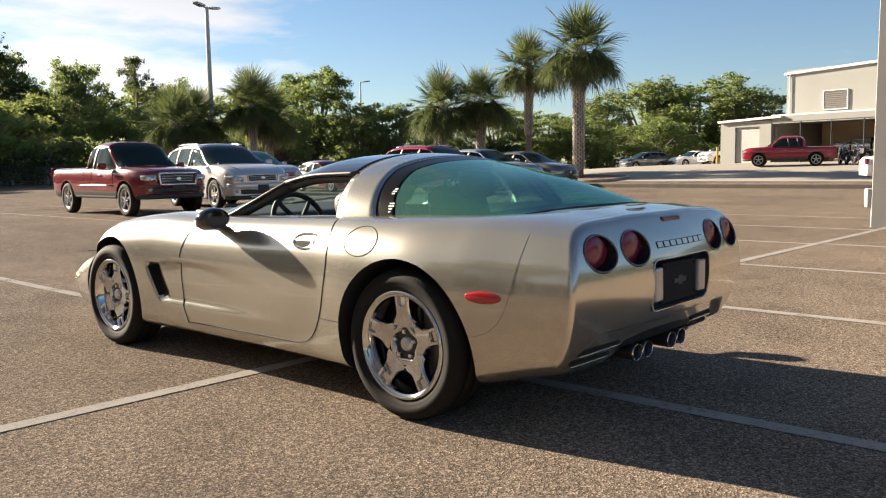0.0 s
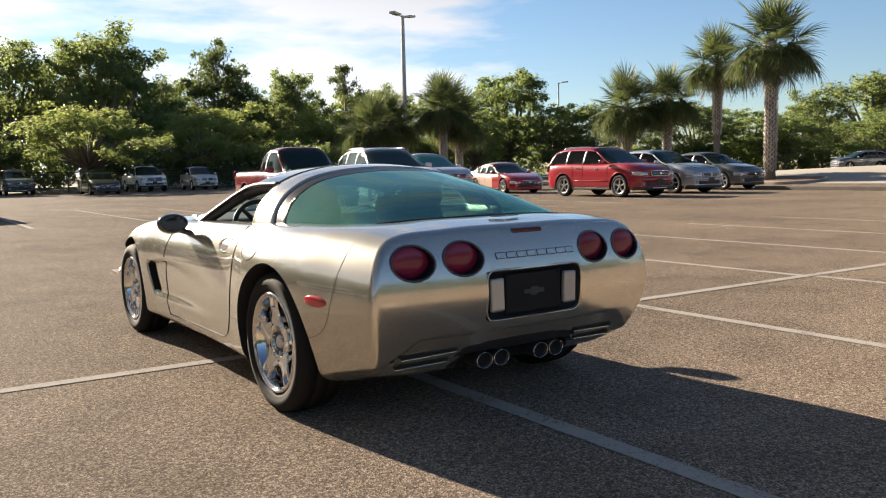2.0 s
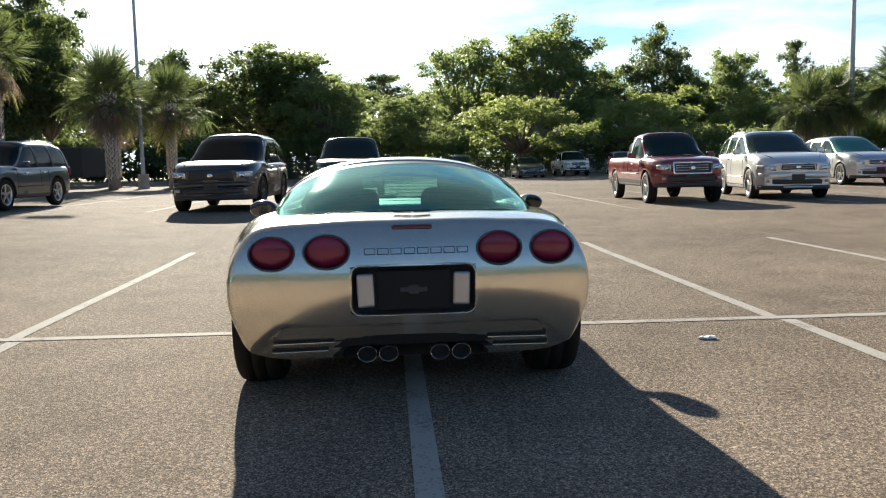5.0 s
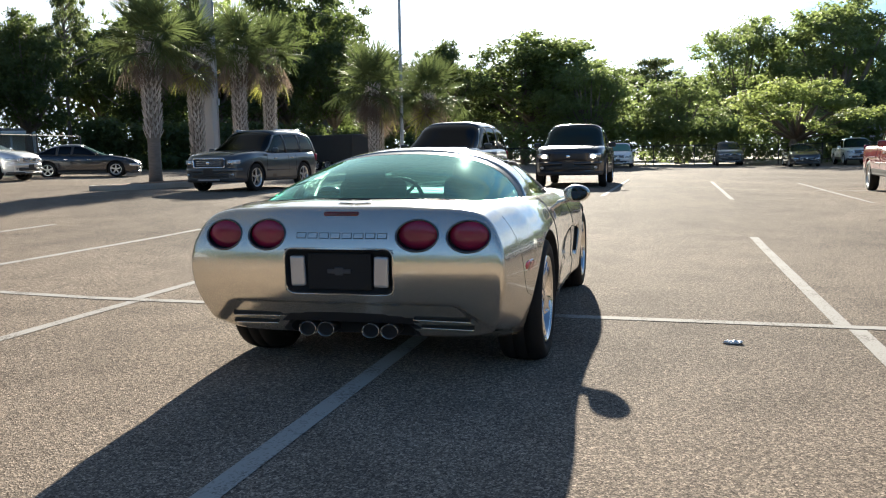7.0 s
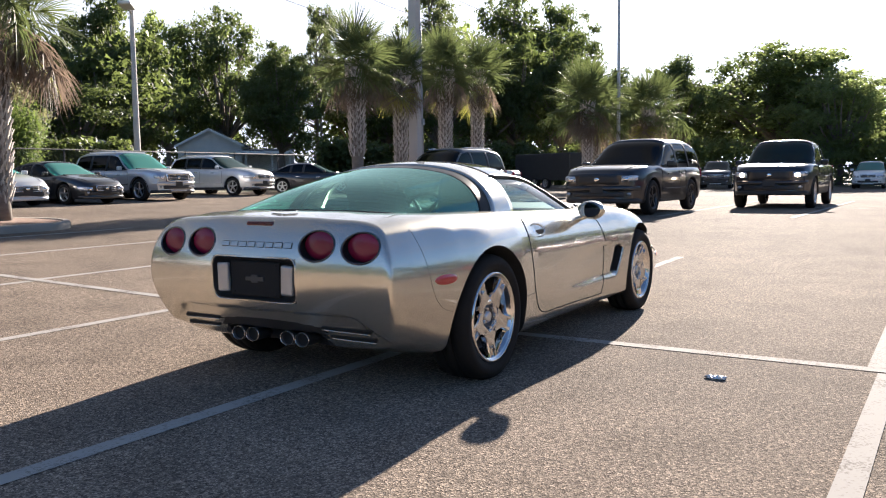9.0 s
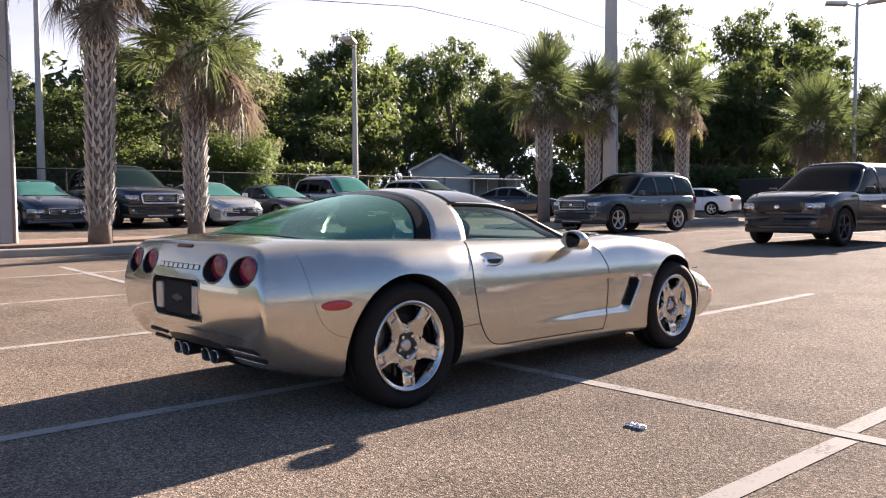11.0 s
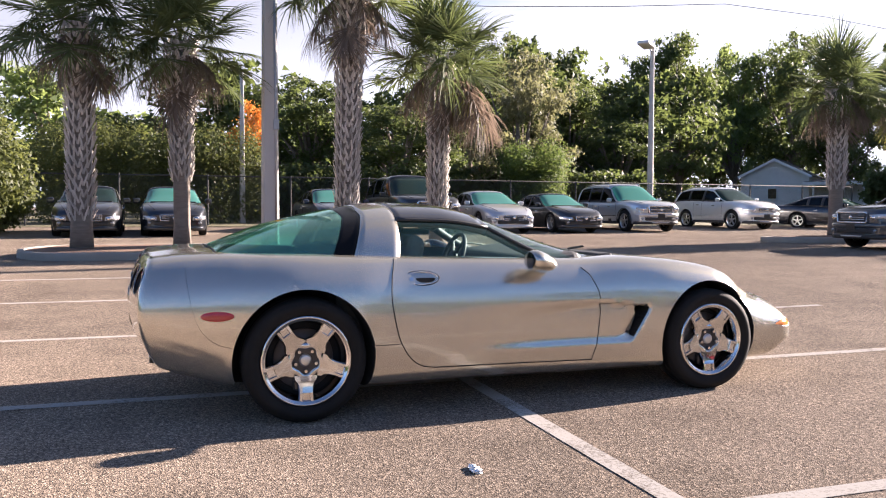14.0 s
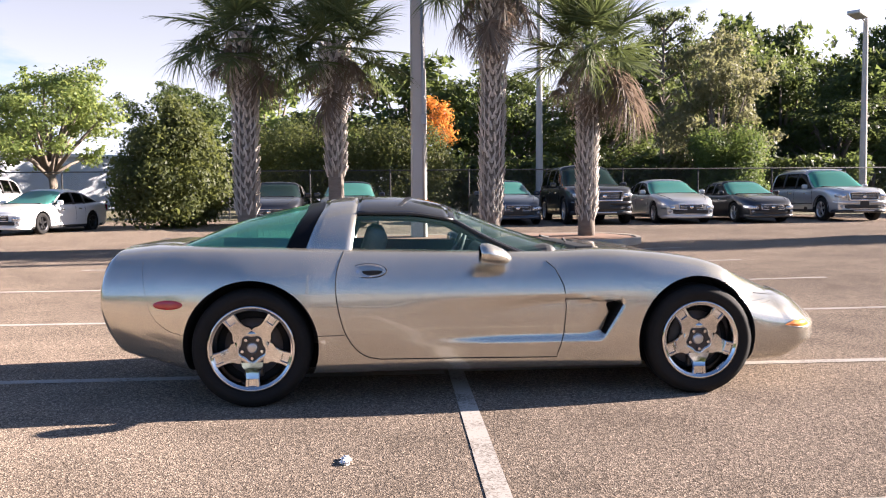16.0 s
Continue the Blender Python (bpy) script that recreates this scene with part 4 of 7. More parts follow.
        part("wheel_arm", bm, DASH, wheel)
    part("wheel_hub", ellipsoid(c, (0.07, 0.03, 0.06)), DASH, wheel)
    part("inner_mirror", boxed((0.22, 0.03, 0.06), pose(0, 1.27, 1.07), 0.012), BLACK_TRIM, car)
    part("cargo_floor", boxed((1.12, 0.54, 0.01), pose(0, -0.105, 0.70)), DASH, car)


CAR = sports_car()
glasshouse(CAR)
sports_car_details(CAR)


# ---- parked vehicles ----
def paint(name, base, metal=0.4, rough=0.3):
    return material(name, base, rough=rough, metal=metal, vary=0.06, scale=2, fine=500, coat=0.9, spec=0.4)


PAINTS = {
    "red": paint("dark_red_paint", (0.26, 0.010, 0.022), 0.0, 0.25), "maroon": paint("maroon_paint", (0.15, 0.008, 0.016), 0.0, 0.25),
    "champagne": paint("champagne_paint", (0.60, 0.60, 0.59), 0.5), "silver": paint("silver_paint", (0.50, 0.51, 0.52), 0.6),
    "bluesilver": paint("blue_silver_paint", (0.36, 0.40, 0.46), 0.6), "grey": paint("grey_paint", (0.12, 0.125, 0.13), 0.5),
    "dark": paint("charcoal_paint", (0.016, 0.018, 0.024), 0.4), "black": paint("black_paint", (0.012, 0.012, 0.014), 0.1),
    "white": paint("white_paint", (0.74, 0.74, 0.72), 0.0), "steel": paint("steel_grey_paint", (0.060, 0.072, 0.085), 0.5),
    "primer": paint("faded_pink_paint", (0.40, 0.27, 0.22), 0.0, 0.4), "navy": paint("dark_blue_paint", (0.025, 0.035, 0.055), 0.4),
}
TEAL_GLASS = glass("teal_windshield", (0.30, 0.62, 0.56), 0.03, 1.30, 0.45, (0.20, 0.62, 0.54), 0.8)
TINT_GLASS = glass("dark_tinted_glass", (0.08, 0.09, 0.09), 0.02, 1.45, 0, (0.5, 0.5, 0.5), 0.55)
LIGHT_GLASS = glass("light_car_glass", (0.30, 0.40, 0.38), 0.03, 1.5, 0.06, (0.14, 0.36, 0.34), 0.6)
CABIN = material("cabin_lining", (0.035, 0.035, 0.034), rough=0.8, vary=0.2)
# dash top in lit teal: sun through the windshield put into its colour
SUNLIT_DASH = material("sunlit_dash", (0.20, 0.42, 0.37), rough=0.6, vary=0.1)

KINDS = {
    "suv": dict(wb=2.75, ro=0.95, fo=0.93, w=1.88, zb=0.25, r=0.38, top=((-0.95, 1.04), (-0.85, 1.14), (0, 1.17), (1.9, 1.13), (2.4, 1.15), (2.9, 1.13), (3.35, 1.06), (3.60, 0.97), (3.68, 0.89)),
                gh=((-0.93, 1.14), (-0.83, 1.43), (-0.60, 1.64), (0.2, 1.74), (1.1, 1.73), (1.52, 1.65), (2.0, 1.41), (2.52, 1.15)), ends=(-0.93, -0.52, 1.42, 2.48), posts=(0.15, 1.02)),
    "boxy": dict(wb=2.74, ro=0.98, fo=0.90, w=1.96, zb=0.28, r=0.39, top=((-0.98, 1.0), (-0.9, 1.09), (0, 1.11), (1.9, 1.09), (2.25, 1.13), (2.9, 1.11), (3.35, 1.06), (3.56, 1.0), (3.64, 0.93)),
                 gh=((-0.96, 1.08), (-0.91, 1.48), (-0.74, 1.71), (0, 1.79), (1.1, 1.78), (1.46, 1.70), (1.9, 1.43), (2.36, 1.12)), ends=(-0.96, -0.70, 1.38, 2.32), posts=(0.10, 0.98)),
    "sedan": dict(wb=2.75, ro=1.02, fo=0.95, w=1.83, zb=0.18, r=0.34, top=((-1.02, 0.88), (-0.92, 0.99), (-0.4, 1.02), (0.2, 0.98), (1.9, 0.94), (2.35, 0.96), (2.9, 0.89), (3.40, 0.79), (3.62, 0.70), (3.70, 0.62)),
                  gh=((-0.68, 1.01), (-0.25, 1.18), (0.25, 1.37), (0.75, 1.45), (1.15, 1.45), (1.50, 1.38), (1.95, 1.17), (2.48, 0.95)), ends=(-0.66, 0.12, 1.40, 2.44), posts=(0.42, 1.02)),
    "hatch": dict(wb=2.60, ro=0.85, fo=0.88, w=1.82, zb=0.19, r=0.345, top=((-0.85, 0.93), (-0.78, 1.04), (0, 1.08), (1.8, 1.03), (2.3, 1.06), (2.7, 1.01), (3.2, 0.92), (3.42, 0.82), (3.48, 0.74)),
                  gh=((-0.80, 1.04), (-0.48, 1.30), (0.05, 1.50), (0.6, 1.57), (1.1, 1.56), (1.48, 1.48), (1.95, 1.25), (2.42, 1.05)), ends=(-0.78, -0.18, 1.38, 2.38), posts=(0.30, 1.0)),
    "pickup": dict(wb=3.15, ro=1.12, fo=0.82, w=1.76, zb=0.40, r=0.375, top=((-1.12, 1.08), (-1.05, 1.11), (0, 1.11), (1.2, 1.12), (2.4, 1.08), (2.6, 1.11), (3.3, 1.09), (3.75, 1.05), (3.92, 1.01), (3.97, 0.96)),
                   gh=((0.98, 1.10), (1.02, 1.46), (1.14, 1.66), (1.5, 1.72), (1.90, 1.71), (2.10, 1.65), (2.45, 1.38), (2.78, 1.12)), ends=(0.98, 1.10, 2.02, 2.74), posts=(1.50,), bed=(-1.05, 0.92)),
    "crew": dict(wb=3.20, ro=1.15, fo=0.92, w=1.98, zb=0.36, r=0.40, top=((-1.15, 1.08), (-1.05, 1.14), (0, 1.15), (1.2, 1.15), (2.4, 1.13), (2.6, 1.17), (3.3, 1.16), (3.85, 1.11), (4.06, 1.05), (4.12, 0.99)),
                 gh=((0.55, 1.12), (0.60, 1.50), (0.76, 1.74), (1.2, 1.82), (1.9, 1.81), (2.12, 1.74), (2.5, 1.44), (2.86, 1.15)), ends=(0.55, 0.70, 2.02, 2.82), posts=(1.0, 1.52), bed=(-1.05, 0.45)),
}
WHEEL_CACHE = {}


def plain_wheel(car, m, r, mat, width=0.21):
    key = (round(r, 3), mat.name)
    if key not in WHEEL_CACHE:
        h, q = width / 2, r * 0.68
        ty = lathe([(q, -h * 0.85), (q + 0.02, -h), (r - 0.03, -h), (r - 0.005, -h * 0.8), (r, -h * 0.4), (r, h * 0.4), (r - 0.005, h * 0.8), (r - 0.03, h), (q + 0.02, h), (q, h * 0.85)], 32)
        rim = lathe([(q + 0.004, h * 0.92), (q - 0.012, h * 0.95), (q - 0.03, h * 0.6), (q - 0.04, -h * 0.5)], 32)
        bm = bmesh.new()
        bm.from_mesh(rim)
        for i in range(5):
            a = 2 * math.pi * i / 5
            box(bm, (0.03, 0.055, q - 0.03), Matrix.Rotation(a, 4, "X") @ Matrix.Translation((h * 0.62, 0, (q - 0.03) / 2)), 0.008, 1)
        bmesh.ops.create_cone(bm, cap_ends=True, segments=14, radius1=0.06, radius2=0.05, depth=0.05, matrix=pose(h * 0.66, 0, 0, 0, 90, 0))
        rim2 = bpy.data.meshes.new("rim")
        bm.to_mesh(rim2)
        bm.free()
        ty.materials.append(RUBBER)
        rim2.materials.append(mat)
        WHEEL_CACHE[key] = (ty, rim2, lathe([(0.0, -h * 0.1), (q, -h * 0.1)], 24))
        WHEEL_CACHE[key][2].materials.append(DARK)
    ty, rim, back = WHEEL_CACHE[key]
    wheel = part("tyre", ty, None, car)
    wheel.matrix_local = m
    part("rim", rim, None, wheel)
    part("wheel_back", back, None, wheel)


def vehicle(kind, x, y, heading, colour, name, label, category, size=1.0, wind=None, side=None, rims=None, lamps_on=False, rack=False, group="parked vehicles", chrome_grille=True, faded=None):
    """A parked vehicle whose front axle's middle stands at x, y; heading: degrees, 0 faces +y, counted to the left."""
    k = KINDS[kind]
    wb, ro, fo, w, zb, r = k["wb"], k["ro"], k["fo"], k["w"], k["zb"], k["r"]
    mat = PAINTS[colour]
    wind, side, rims = wind or LIGHT_GLASS, side or TINT_GLASS, rims or ALLOY
    m = Matrix.Translation((x, y, ground_z(x, y))) @ Matrix.Rotation(radians(heading), 4, "Z") @ Matrix.Scale(size, 4) @ Matrix.Translation((0, -wb, 0))
    car = thing(name, Matrix.Translation(m.translation) @ Matrix.Rotation(radians(heading), 4, "Z") @ Matrix.Scale(size, 4), label, category, group)
    top = curve(*zip(*k["top"]))
    y0, y1 = -ro, wb + fo
    half = curve([y0, y0 + 0.25, y0 + 0.7, wb, y1 - 0.35, y1], [w / 2 - 0.09, w / 2 - 0.02, w / 2, w / 2, w / 2 - 0.05, w / 2 - 0.16])

    arch = r + 0.05

    def section(yy):
        """Half a section: floor, wheel well, lip, flank, shoulder and top."""
        hw, zt = float(half(yy)), float(top(yy))
        b = zb + 0.06 * float(step(y1 - 0.5, y1, yy)) + 0.08 * float(step(y0 + 0.5, y0, yy))
        zl = b
        for axle in (0, wb):
            if abs(yy - axle) < arch:
                zl = max(zl, r + 0.01 + math.sqrt(arch * arch - (yy - axle) ** 2))
        wall = curve([b, b + 0.06, b + 0.22, b + (zt - b) * 0.58, zt - 0.17, zt - 0.09], [0.045, 0.016, 0.006, 0.0, 0.010, 0.032])
        pts = [(0, b), (hw - 0.29, b), (hw - 0.28, zl), (hw - 0.06, zl), (hw - float(wall(zl)) - 0.004, zl - 0.004)]
        pts += [(hw - float(wall(z)), z) for z in np.linspace(zl + 0.006, zt - 0.09, 9)]
        pts += [(hw - 0.055, zt - 0.045), (hw - 0.10, zt - 0.016), (hw - 0.20, zt), (hw * 0.5, zt + 0.016), (0, zt + 0.022)]
        return np.array(pts)

    ys = set(np.round(np.linspace(y0, y1, 46), 4)) | set(np.round(np.concatenate([y1 - np.array([0.02, 0.05, 0.09, 0.14]), y0 + np.array([0.02, 0.05, 0.09])]), 4))
    for axle in (0, wb):
        ys = {v for v in ys if abs(v - axle) > arch + 0.02} | set(np.round(axle + arch * 1.0001 * np.sin(np.radians(np.linspace(-90, 90, 25))), 4))
        ys |= {round(axle + d * (arch + 0.012), 4) for d in (-1, 1)}
    ys = sorted((v for v in ys if y0 <= v <= y1), reverse=True)
    rings = []
    for yy in ys:
        rg = ring_of(section(yy))
        bow = 0.17 * float(step(y1 - 0.7, y1, yy)) - 0.07 * float(step(y0 + 0.5, y0, yy))
        rings.append(np.column_stack([rg[:, 0], [yy - bow * abs(px / (w / 2)) ** 2.4 for px in rg[:, 0]], rg[:, 1]]))
    for end, at0 in ((0, 1), (-1, -1)):
        rg = rings[end]
        c = np.array([0, rg[:, 1].max() if at0 > 0 else rg[:, 1].min(), rg[:, 2].mean()])
        caps = []
        for sc, dy in ((0.975, 0.018), (0.93, 0.032), (0.86, 0.038), (0.5, 0.042), (0.06, 0.042)):
            q = c + (rg - c) * [sc, 1, sc]
            q[:, 1] = rg[:, 1] * sc + c[1] * (1 - sc) + at0 * dy
            caps.append(q)
        rings = caps[::-1] + rings if at0 > 0 else rings + caps
    n = len(rings[0])
    faces = [(i * n + j, i * n + (j + 1) % n, (i + 1) * n + (j + 1) % n, (i + 1) * n + j) for i in range(len(rings) - 1) for j in range(n)]
    hollow = [min(j, n - 1 - j) < 3 for i in range(len(rings) - 1) for j in range(n)]
    faces += [tuple(range(n))[::-1], tuple((len(rings) - 1) * n + j for j in range(n))]
    hollow += [False, False]
    me = mesh_of("body", np.vstack(rings), faces)
    body = part("body", me, mat, car)
    for mt in (DARK, BLACK_TRIM):
        me.materials.append(mt)
    if faded:
        me.materials.append(PAINTS[faded])
    for f, dark in zip(me.polygons, hollow):
        if faded and f.center.y < 1.75:
            f.material_index = 3
        if dark and y0 + 0.05 < f.center.y < y1 - 0.1:
            f.material_index = 1
        elif y0 + 0.35 < f.center.y < y1 - 0.45 and f.center.z < zb + (0.14 if kind in ("suv", "boxy", "crew", "pickup") else 0.06):
            f.material_index = 2
    bm = bmesh.new()
    bm.from_mesh(me)
    bmesh.ops.recalc_face_normals(bm, faces=bm.faces)
    bm.to_mesh(me)
    bm.free()
    me.set_sharp_from_angle(angle=radians(38))
    if "bed" in k:
        a, b = k["bed"]
        cut = bmesh.new()
        box(cut, (w - 0.34, b - a, 0.9), pose(0, (a + b) / 2, 1.09))
        carve(body, [cutter(cut)], 38)
        for f in body.data.polygons:
            if abs(f.center.x) < w / 2 - 0.165 and a - 0.01 < f.center.y < b + 0.01 and 0.6 < f.center.z < 1.07:
                f.material_index = 2
    big = kind in ("boxy", "crew", "pickup")

    def nose_plan(u):
        """The front's plan line: u from -1 to 1 runs from one front wheel round the nose to the other."""
        a, sg = abs(u), 1 if u >= 0 else -1
        xe = w / 2 - 0.16
        if a <= 0.75:
            px = a / 0.75 * xe
            return Vector((sg * px, y1 + 0.040 - 0.17 * (px / (w / 2)) ** 2.4))
        q = (a - 0.75) / 0.25
        yo = y1 - 0.36 * q
        px = float(half(yo))
        return Vector((sg * px, yo - 0.17 * float(step(y1 - 0.7, y1, yo)) * (px / (w / 2)) ** 2.4 + 0.035 * (1 - q)))

    def nose_at(u, out):
        d = nose_plan(min(1, u + 0.01)) - nose_plan(max(-1, u - 0.01))
        nrm = Vector((-d.y, d.x)).normalized()
        p = nose_plan(u) + nrm * out * (1 if nrm.y > 0 or u * nrm.x > 0 else -1)
        return (p.x, p.y)

    def nose_pad(u0, u1, z0, z1, out, bulge):
        """A cushion that follows the nose, its rim sunk into the body."""
        def f(a, b):
            u, inner = u0 + (u1 - u0) * a, 0.001 < a < 0.999 and 0.001 < b < 0.999
            e = min(1.0, 6 * min(b, 1 - b)) * min(1.0, 6 * min(a, 1 - a))
            x2, y2 = nose_at(u, (out * e + bulge * math.sin(math.pi * b) * e) if inner else -0.03)
            return (x2, y2, z0(a) + (z1(a) - z0(a)) * b)
        return grid_mesh("pad", 14, 6, f)

    ky, zt = zip(*k["gh"])
    ya, yr, yf, yb = k["ends"]
    belt = [float(top(v)) - 0.02 for v in ky]
    wid = [w / 2 - (0.085 if ya < v < yb - 0.3 else 0.15) for v in ky]
    shell = roof_shell(ky, zt, wid, belt, 0.13, 0.93, 0.90)
    post = lambda v: yb - 0.14 - (yb - 0.14 - yf) * min(1, v / 0.5)
    tailp = lambda v: ya + 0.10 + (yr - ya - 0.10) * min(1, v / 0.5)
    part("cabin", full(shell, lambda v: ya + 0.06, lambda v: yb - 0.06, 14, 20, -0.05), CABIN, car)
    part("windshield", full(shell, lambda v: post(v) + 0.06, lambda v: yb, 8, 20, 0.002), wind, car)
    part("rear_window", full(shell, lambda v: ya + 0.03, lambda v: tailp(v) - 0.07, 6, 20, 0.002), side, car)
    thicken(part("roof", full(shell, lambda v: tailp(v) - 0.02, lambda v: post(v) + 0.02, 10, 16, 0.005, 0.42), mat, car), 0.03)
    cuts = [tailp] + [(lambda v, p=p: p + 0.16 * (v - 0.25)) for p in k["posts"]] + [post]
    for s in (-1, 1):
        for lo, hi in zip(cuts[:-1], cuts[1:]):
            part("side_window", strip(shell, lambda v: lo(v) + 0.045, lambda v: hi(v) - 0.045, 0.05, 0.43, 6, 6, s, 0.001), side, car)
        for c in cuts:
            wd = 0.06 if c not in (tailp, post) else 0.075
            thicken(part("pillar", strip(shell, lambda v: c(v) - wd, lambda v: c(v) + wd, 0.0, 0.46, 2, 6, s, 0.004), mat if c in (tailp, post) else BLACK_TRIM, car), 0.02)
        part("mirror", boxed((0.20, 0.10, 0.15), pose(s * (w / 2 + 0.10), yb - 0.42, float(top(yb - 0.4)) + 0.06), 0.04, 2), mat, car)
        hz = float(top(y1)) - 0.04
        t_in, t_out = (0.50, 0.86) if big else (0.48, 0.98)
        lamp = part("headlight", nose_pad(s * t_in, s * t_out, lambda u: hz - (0.15 if big else 0.155) + 0.035 * u, lambda u: hz - (0.0 if big else 0.025) + (0.0 if big else 0.040) * u, 0.003, 0.009), HEAD_LENS, car)
        p = nose_at(s * (t_in + 0.10), 0.004)
        part("lamp_bowl", ellipsoid(pose(p[0], p[1], hz - 0.082), (0.075, 0.05, 0.052), 12, 8), LAMP_ON if lamps_on else CHROME, lamp)
        part("hood_seam", tube([(s * (float(half(yy)) - 0.19 - 0.10 * float(step(yb, y1, yy))), yy, float(top(yy)) + 0.002) for yy in np.linspace(yb - 0.18, y1 - 0.16, 8)], 0.006, 4), DARK, car)
        if kind in ("suv", "boxy", "crew", "pickup"):
            part("side_moulding", tube([(s * (float(half(yy)) - 0.001), yy, zb + 0.30) for yy in np.linspace(arch + 0.10, wb - arch - 0.10, 6)], 0.014, 5), mat if kind != "boxy" else BLACK_TRIM, car)
        p = nose_at(s * 0.66, 0.012)
        part("fog_lamp", ellipsoid(pose(p[0], p[1], zb + 0.20), (0.055, 0.03, 0.04), 12, 8), CLEAR_LENS, car)
        part("tail_light", boxed((0.16, 0.10, 0.22), pose(s * (w / 2 - 0.155), y0 + 0.02, float(top(y0)) - 0.06, 0, 0, s * 18), 0.03, 2), RED_LENS, car)
        seams = [arch + 0.06 if kind not in ("pickup", "crew") else ya + 0.04] + [p - 0.03 for p in k["posts"][-1:]] + [min(wb - arch - 0.12, yb + 0.02)]
        for yy in seams:
            zt2 = float(top(yy)) - 0.03
            edge = [(s * (float(half(yy)) - o + 0.0008), yy, z) for z, o in ((zb + 0.17, 0.016), (zb + 0.3, 0.004), (zb + (zt2 - zb) * 0.6, 0.0), (zt2 - 0.14, 0.010), (zt2 - 0.06, 0.032))]
            part("door_seam", tube(edge, 0.006, 4), DARK, car)
        if kind in ("suv", "boxy", "crew"):
            for axle in (0, wb):
                lip = [(s * (float(half(axle + arch * math.cos(q))) - 0.006), axle + (arch + 0.012) * math.cos(q), r + 0.01 + (arch + 0.012) * math.sin(q)) for q in np.radians(np.linspace(-8, 188, 22))]
                part("arch_trim", tube(lip, 0.016, 5), BLACK_TRIM if kind == "boxy" or colour in ("black", "dark") else mat, car)
        for yy in (0.55, 1.5) if kind not in ("pickup",) else (1.72,):
            part("door_handle", boxed((0.03, 0.17, 0.035), pose(s * (w / 2 - 0.005), yy + 0.2, float(top(yy)) - 0.17), 0.012, 2), CHROME if chrome_grille else mat, car)
        part("sill", boxed((0.06, wb - 2 * r - 0.16, 0.09), pose(s * (w / 2 - 0.05), wb / 2, zb + 0.05), 0.02, 2), BLACK_TRIM, car)
        if rack:
            part("roof_bar", tube([shell(v, 0.60, s, 0.05) for v in np.linspace(yr + 0.25, yf - 0.15, 8)], 0.02, 6), CHROME, car)
        for yy in (0, wb):
            plain_wheel(car, pose(s * (w / 2 - 0.115), yy, r) @ Matrix.Rotation(0 if s > 0 else math.pi, 4, "Z"), r, rims)
    gh2 = 0.25 if big else 0.16
    gz = float(top(y1)) - (0.125 if big else 0.10)
    gu = 0.46 if big else 0.40
    flat = lambda z: (lambda u: z)
    grille = part("grille", nose_pad(-gu, gu, flat(gz - gh2 / 2), flat(gz + gh2 / 2), 0.006, 0.004), BLACK_TRIM, car)
    if chrome_grille:
        for k2 in ((0.30, 0.52, 0.74) if big else (0.35, 0.68)):
            part("grille_bar", nose_pad(-gu * 0.96, gu * 0.96, flat(gz + gh2 * (k2 - 0.5) - 0.012), flat(gz + gh2 * (k2 - 0.5) + 0.012), 0.010, 0.014), CHROME, grille)
        rim = [(-gu, -0.42), (-gu, 0.42), (-gu * 0.96, 0.5)] + [(q, 0.5) for q in np.linspace(-gu * 0.8, gu * 0.8, 7)] + [(gu * 0.96, 0.5), (gu, 0.42), (gu * 0.94, -0.42), (gu * 0.88, -0.5)] + [(q, -0.5) for q in np.linspace(gu * 0.8, -gu * 0.8, 7)] + [(-gu * 0.94, -0.5)]
        part("grille_frame", tube([(*nose_at(q, 0.014), gz + gh2 * v) for q, v in rim], 0.028 if big else 0.014, 6, True), CHROME, grille)
    p = nose_at(0.0, 0.026)
    part("badge", ellipsoid(pose(0, p[1], gz), (0.065, 0.012, 0.045), 14, 8), CHROME, grille)
    # bumper, intake and chin
    part("bumper", nose_pad(-0.99, 0.99, flat(zb + 0.26), flat(min(zb + 0.42, gz - gh2 / 2 - 0.01)), 0.004, 0.022), mat, car)
    part("lower_grille", nose_pad(-0.58, 0.58, flat(zb + 0.12), flat(zb + 0.25), 0.006, 0.004), BLACK_TRIM, car)
    part("chin", nose_pad(-0.97, 0.97, flat(zb - 0.01), flat(zb + 0.105), 0.004, 0.012), BLACK_TRIM if kind != "sedan" else mat, car)
    if kind in ("suv", "boxy") and chrome_grille:
        part("skid_plate", nose_pad(-0.42, 0.42, flat(zb + 0.03), flat(zb + 0.085), 0.012, 0.010), ALLOY, car)
    part("front_plate", boxed((0.31, 0.012, 0.155), pose(0, y1 + 0.062, zb + 0.29), 0.006, 1), BLACK_TRIM, car)
    part("cowl", boxed((w * 0.70, 0.10, 0.03), pose(0, yb + 0.01, float(top(yb)) + 0.016), 0.01, 1), BLACK_TRIM, car)
    part("inner_dash", boxed((w * 0.66, 0.30, 0.03), pose(0, yb - 0.50, float(top(yb - 0.5)) + 0.035), 0.01), SUNLIT_DASH if wind is TEAL_GLASS else CABIN, car)
    return car


LAMP_ON = bpy.data.materials.new("lit_headlamp")
LAMP_ON.use_nodes = True
LAMP_ON.node_tree.nodes["Principled BSDF"].inputs["Emission Color"].default_value = (1.0, 0.72, 0.42, 1)
LAMP_ON.node_tree.nodes["Principled BSDF"].inputs["Emission Strength"].default_value = 6.0


